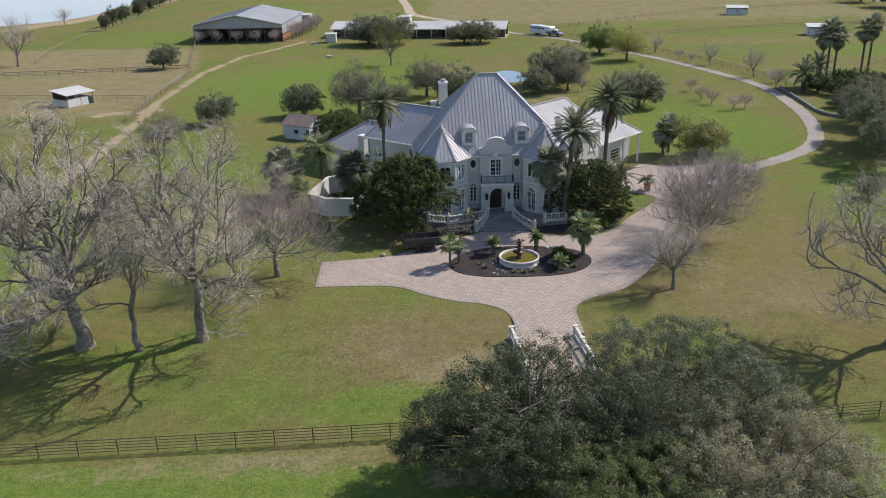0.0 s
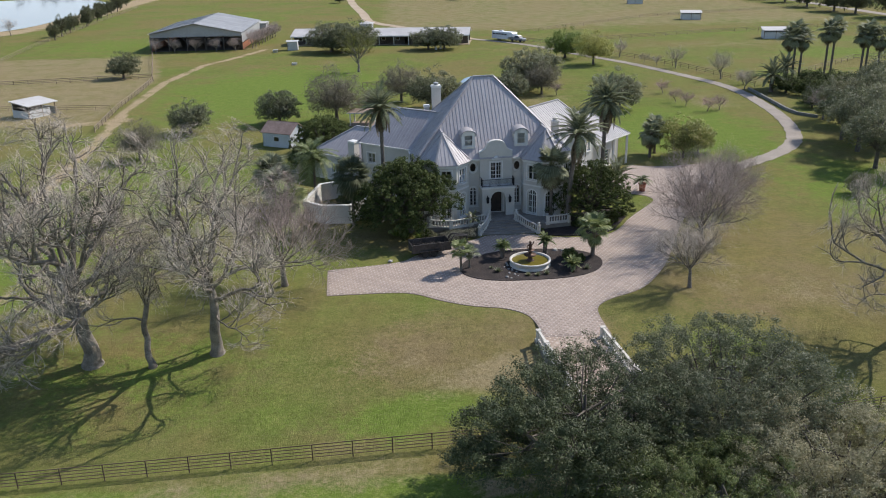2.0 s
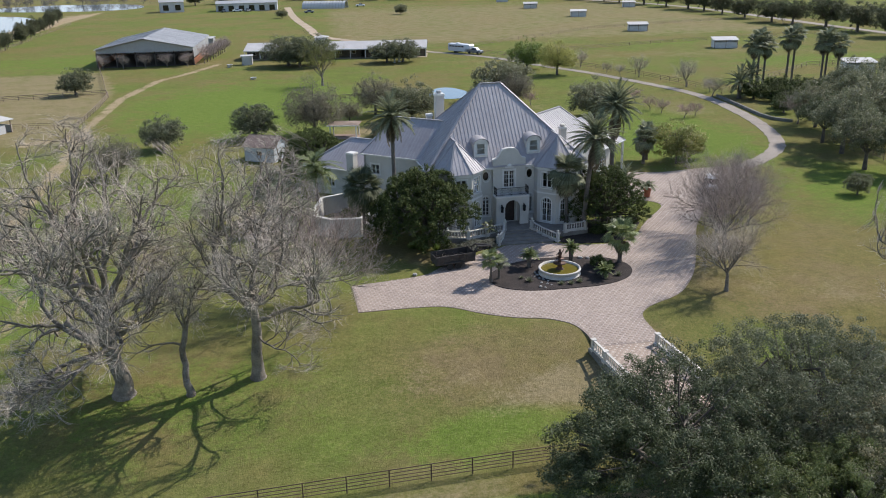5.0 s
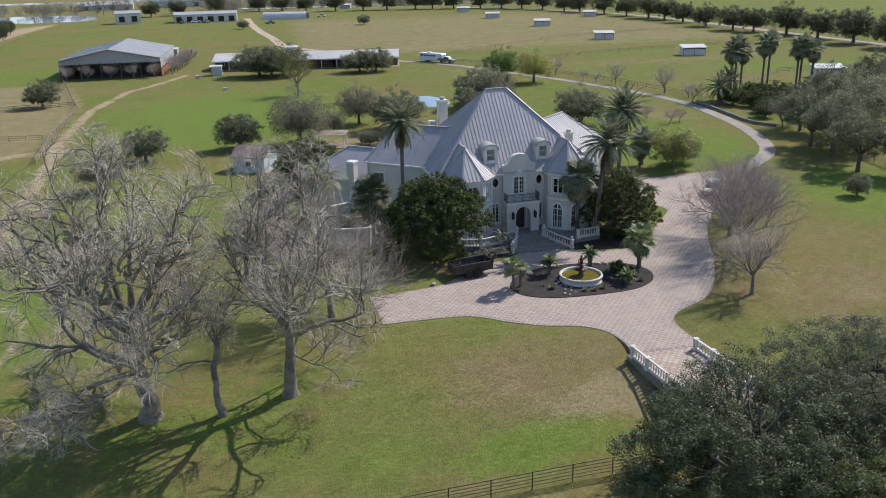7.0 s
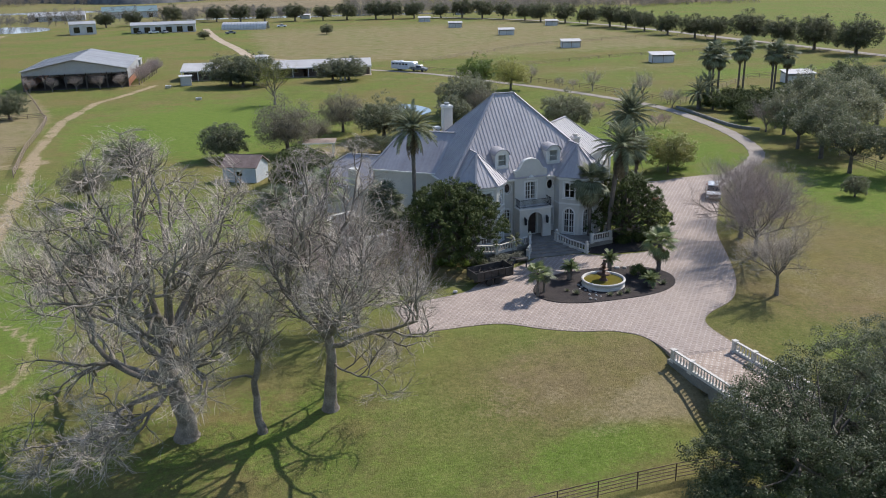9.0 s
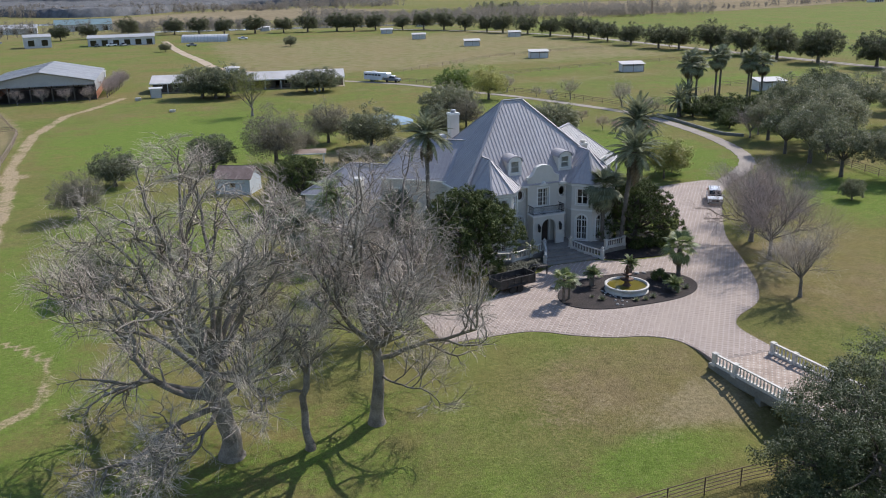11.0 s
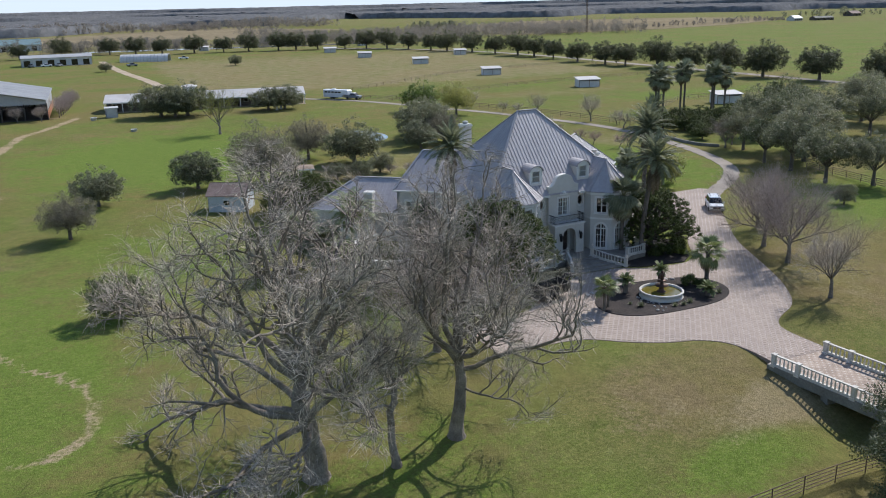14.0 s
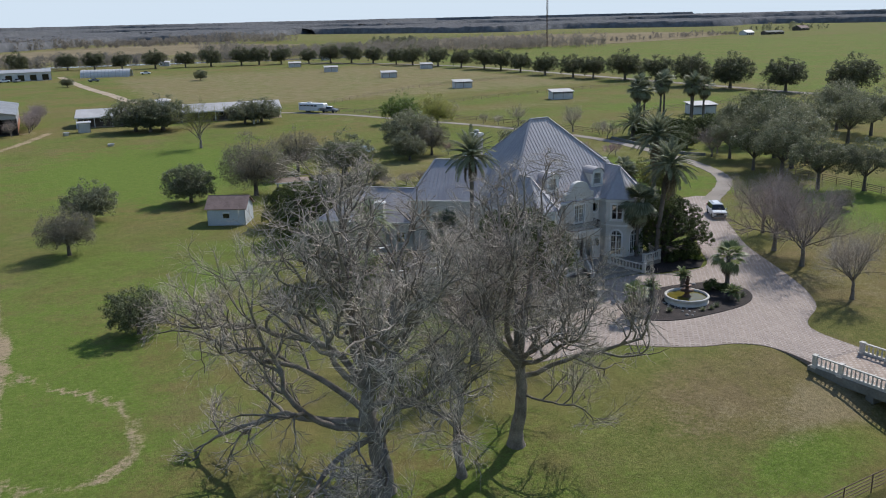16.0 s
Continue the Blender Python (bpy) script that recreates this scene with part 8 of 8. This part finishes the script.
pond([(-170, 350), (-157, 372), (-156, 420), (-158, 500), (-190, 560), (-260, 560), (-300, 470), (-260, 370), (-200, 330)], "pale farm pond edged by a sandy bank")
pond([(-150, 575), (-120, 600), (-140, 660), (-220, 670), (-240, 610)], "second pale farm pond beyond the bank")
pond([(-60, 690), (0, 668), (110, 652), (210, 640), (212, 652), (110, 668), (0, 690)], "long narrow pale pond beyond the oaks")
pond([(-420, 900), (-220, 880), (-60, 900), (-60, 940), (-230, 925), (-420, 950)], "distant shallow pond on the plain")


# ---- woods on the plain and at the horizon ----
def woodland(label, x0, x1, y0, y1, count, height, size, leaf, seed, leaves=26, slope=0.0):
    """A belt of far bare trees, each a stem and a head of twigs, uneven along its length; past counting."""
    rng = np.random.default_rng(seed)
    x = rng.uniform(x0, x1, count)
    y = y0 + (y1 - y0) * rng.random(count) + 0.02 * (y1 - y0) * np.sin(x / 130.0) + slope * (x - x0)
    h = height * (0.5 + 0.7 * rng.random(count)) * (0.8 + 0.3 * np.sin(x / (height * 9.0) + seed) * np.sin(x / (height * 3.7)))
    clumps, stems = [], []
    for a, b, c in zip(x, y, h):
        for f in (0.3, 0.5, 0.7, 0.86, 0.97):
            w = c * 0.26 * math.sin(math.pi * (0.12 + 0.8 * f))
            clumps.append((a + rng.normal(0, w * 0.6), b + rng.normal(0, w * 0.6), c * f))
        w = 0.02 * c
        for ang in (0.3, 1.87):
            u, v = w * math.cos(ang), w * math.sin(ang)
            stems += [(a - u, b - v, -0.3), (a + u, b + v, -0.3), (a + u * 0.4, b + v * 0.4, c * 0.75), (a - u * 0.4, b - v * 0.4, c * 0.75)]
    quad = np.concatenate([leaf_cloud(rng, clumps, height * 0.24, leaves, size, up=0.2), np.array(stems)])
    me = mesh_of_quads("woodland", quad)
    me.materials.append(M[leaf])
    return tagged(new("woodland", me), label, "woods", kind="stuff")


def canopy(label, x0, x1, y0, y1, step, height, seed, slope=0.0):
    """Dense far woods: an uneven roof of crowns with a ragged edge."""
    rng = np.random.default_rng(seed)
    nx, ny = int((x1 - x0) / step) + 1, int((y1 - y0) / step) + 1
    gx, gy = np.meshgrid(np.linspace(x0, x1, nx), np.linspace(y0, y1, ny))
    edge = (y1 - y0) * 0.12 * (np.sin(gx / (height * 14.0) + seed) + np.sin(gx / (height * 5.3)))
    ramp_in = np.clip((gy - y0) / step, 0, 1)
    z = height * (0.72 + 0.22 * rng.random(gx.shape) + 0.05 * np.sin(gx / (height * 4.1)) * np.sin(gy / (height * 6.3) + seed))
    z = np.where(ramp_in < 0.5, -0.5, z)
    gx = gx + rng.normal(0, step * 0.25, gx.shape)
    gy = gy + rng.normal(0, step * 0.25, gy.shape) + edge + slope * (gx - x0)
    verts = np.stack([gx, gy, z], -1).reshape(-1, 3)
    idx = np.arange(nx * ny).reshape(ny, nx)
    faces = np.stack([idx[:-1, :-1], idx[:-1, 1:], idx[1:, 1:], idx[1:, :-1]], -1).reshape(-1, 4)
    me = bpy.data.meshes.new("woodland")
    me.from_pydata(verts.tolist(), [], faces.tolist())
    me.materials.append(M["far_canopy"])
    me.shade_smooth()
    return tagged(new("woodland", me), label, "woods", kind="stuff")


def field(label, pts):
    slab("field", pts, -0.4, 0.12, M["field_brown"], label, "field")


field("brown fallow field beyond the oak row", [(-120, 960), (-60, 770), (30, 800), (140, 900), (260, 1020), (170, 1240), (60, 1210), (-40, 1090)])
field("wide brown field across the plain", [(312, 690), (400, 692), (470, 690), (600, 735), (720, 800), (790, 900), (770, 1010), (660, 1080), (540, 1100), (400, 1000), (330, 840)])
pond([(-40, 1030), (30, 1066), (100, 1140), (150, 1195), (150, 1230), (80, 1160), (10, 1096), (-60, 1050)], "pale strip of water on the plain")
# far_wood belts and the canopies carry distance haze in their base colours
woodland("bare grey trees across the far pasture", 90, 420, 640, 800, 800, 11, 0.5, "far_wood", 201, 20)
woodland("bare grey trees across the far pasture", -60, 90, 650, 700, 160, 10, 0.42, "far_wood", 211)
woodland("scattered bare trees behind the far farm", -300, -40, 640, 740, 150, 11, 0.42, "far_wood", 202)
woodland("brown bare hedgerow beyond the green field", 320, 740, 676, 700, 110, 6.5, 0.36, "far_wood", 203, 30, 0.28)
woodland("dark trees round the far farm houses", 820, 960, 830, 900, 34, 9, 0.6, "oak_grey", 204)
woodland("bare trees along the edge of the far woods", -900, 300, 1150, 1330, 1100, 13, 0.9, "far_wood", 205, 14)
woodland("dark evergreen clump on the plain", 300, 360, 900, 930, 30, 9, 0.8, "oak_dark", 206)
canopy("grey winter woods across the plain", -1800, 230, 1290, 2100, 7, 11, 207)
canopy("grey winter woods across the plain", 480, 2000, 1620, 2300, 9, 12, 208, -0.62)
canopy("grey winter woods across the plain", 200, 520, 1560, 2300, 9, 12, 212)
canopy("wooded horizon", -3200, 3400, 2200, 3000, 14, 16, 209)
canopy("wooded horizon", -5200, 5200, 3600, 4400, 26, 24, 210)


# pale sky low over the horizon
arc = [radians(20 + 140 * k / 40) for k in range(41)]
sky_mb = MB().add([(4850 * math.cos(a), 4850 * math.sin(a), z) for z in (-30, 700) for a in arc], [(k, k + 1, 42 + k, 41 + k) for k in range(40)])
sky_ob = new("backdrop", sky_mb.mesh("backdrop"))
sky_ob.data.materials.append(M["haze"])
tagged(sky_ob, "pale hazy sky low over the horizon", "sky", kind="structure")


# ---- the single pavers of the drive ----
def octagon(c, s):
    return [(s, c), (c, s), (-c, s), (-s, c), (-s, -c), (-c, -s), (c, -s), (s, -c)]


def paver_mesh(ring, inset):
    """A unit with chamfered upper edges."""
    n = len(ring)
    mb = MB()
    lo = [(x, y, 0.0) for x, y in ring]
    mid = [(x, y, 0.014) for x, y in ring]
    top = [(x * inset, y * inset, 0.019) for x, y in ring]
    mb.add(lo + mid + top, [(i, (i + 1) % n, n + (i + 1) % n, n + i) for i in range(n)] + [(n + i, n + (i + 1) % n, 2 * n + (i + 1) % n, 2 * n + i) for i in range(n)] + [tuple(range(2 * n, 3 * n))])
    return mb


def inside(x, y, poly):
    hit = False
    for (ax, ay), (bx, by) in zip(poly, poly[1:] + poly[:1]):
        if (ay > y) != (by > y) and x < (bx - ax) * (y - ay) / (by - ay) + ax:
            hit = not hit
    return hit


def lay_pavers():
    cell = 1 / 2.15
    turn = radians(-38)
    ca, sa = math.cos(turn), math.sin(turn)
    edge = [tuple(p) for p in rounded(DRIVE, CORNERS)]
    spots, dots = [], []
    for i in range(-135, 60):
        for j in range(25, 225):
            for shift, out, r in ((0.5, spots, 0.30), (0.0, dots, 0.06)):
                u, v = (i - 60 + shift) * cell, (j + 60 + shift) * cell
                x, y = u * ca - v * sa, u * sa + v * ca
                if not (-15 < x < 48 and 67 < y < 125):
                    continue
                if inside(x, y, edge) and all(inside(x + dx * r, y + dy * r, edge) for dx, dy in ((1, 0), (-1, 0), (0, 1), (0, -1))):
                    out.append((x, y))
    spots.sort(key=lambda p: p[1])
    unit_mb = paver_mesh(octagon(0.265 * cell, 0.484 * cell), 0.955)
    inset_mb = paver_mesh([(0.225 * cell, 0), (0, 0.225 * cell), (-0.225 * cell, 0), (0, -0.225 * cell)], 0.9)
    spin = math.degrees(turn)
    unit_me = unit_mb.mesh("paver")
    rng = np.random.default_rng(5)
    for x, y in spots[:300]:
        part("paver", unit_me, M["paver_unit"], drive, m=pose(x, y, 0.036 + 0.003 * rng.random(), 0, 0, spin))
    for name, mb, places, mat in (("paver_field", unit_mb, spots[300:], "paver_unit"), ("inset_field", inset_mb, dots, "paver_inset")):
        base = np.array([tuple(v) for v in mb.v]) @ np.array(((ca, sa, 0), (-sa, ca, 0), (0, 0, 1)))
        k = len(base)
        at = np.array([(x, y, 0.036 + 0.003 * rng.random()) for x, y in places])
        verts = (at[:, None, :] + base[None]).reshape(-1, 3)
        faces = [tuple(q + n * k for q in f) for n in range(len(places)) for f in mb.f]
        me = bpy.data.meshes.new(name)
        me.from_pydata(verts.tolist(), [], faces)
        ob = part(name, me, M[mat], drive)
        tagged(ob, kind="stuff")


lay_pavers()
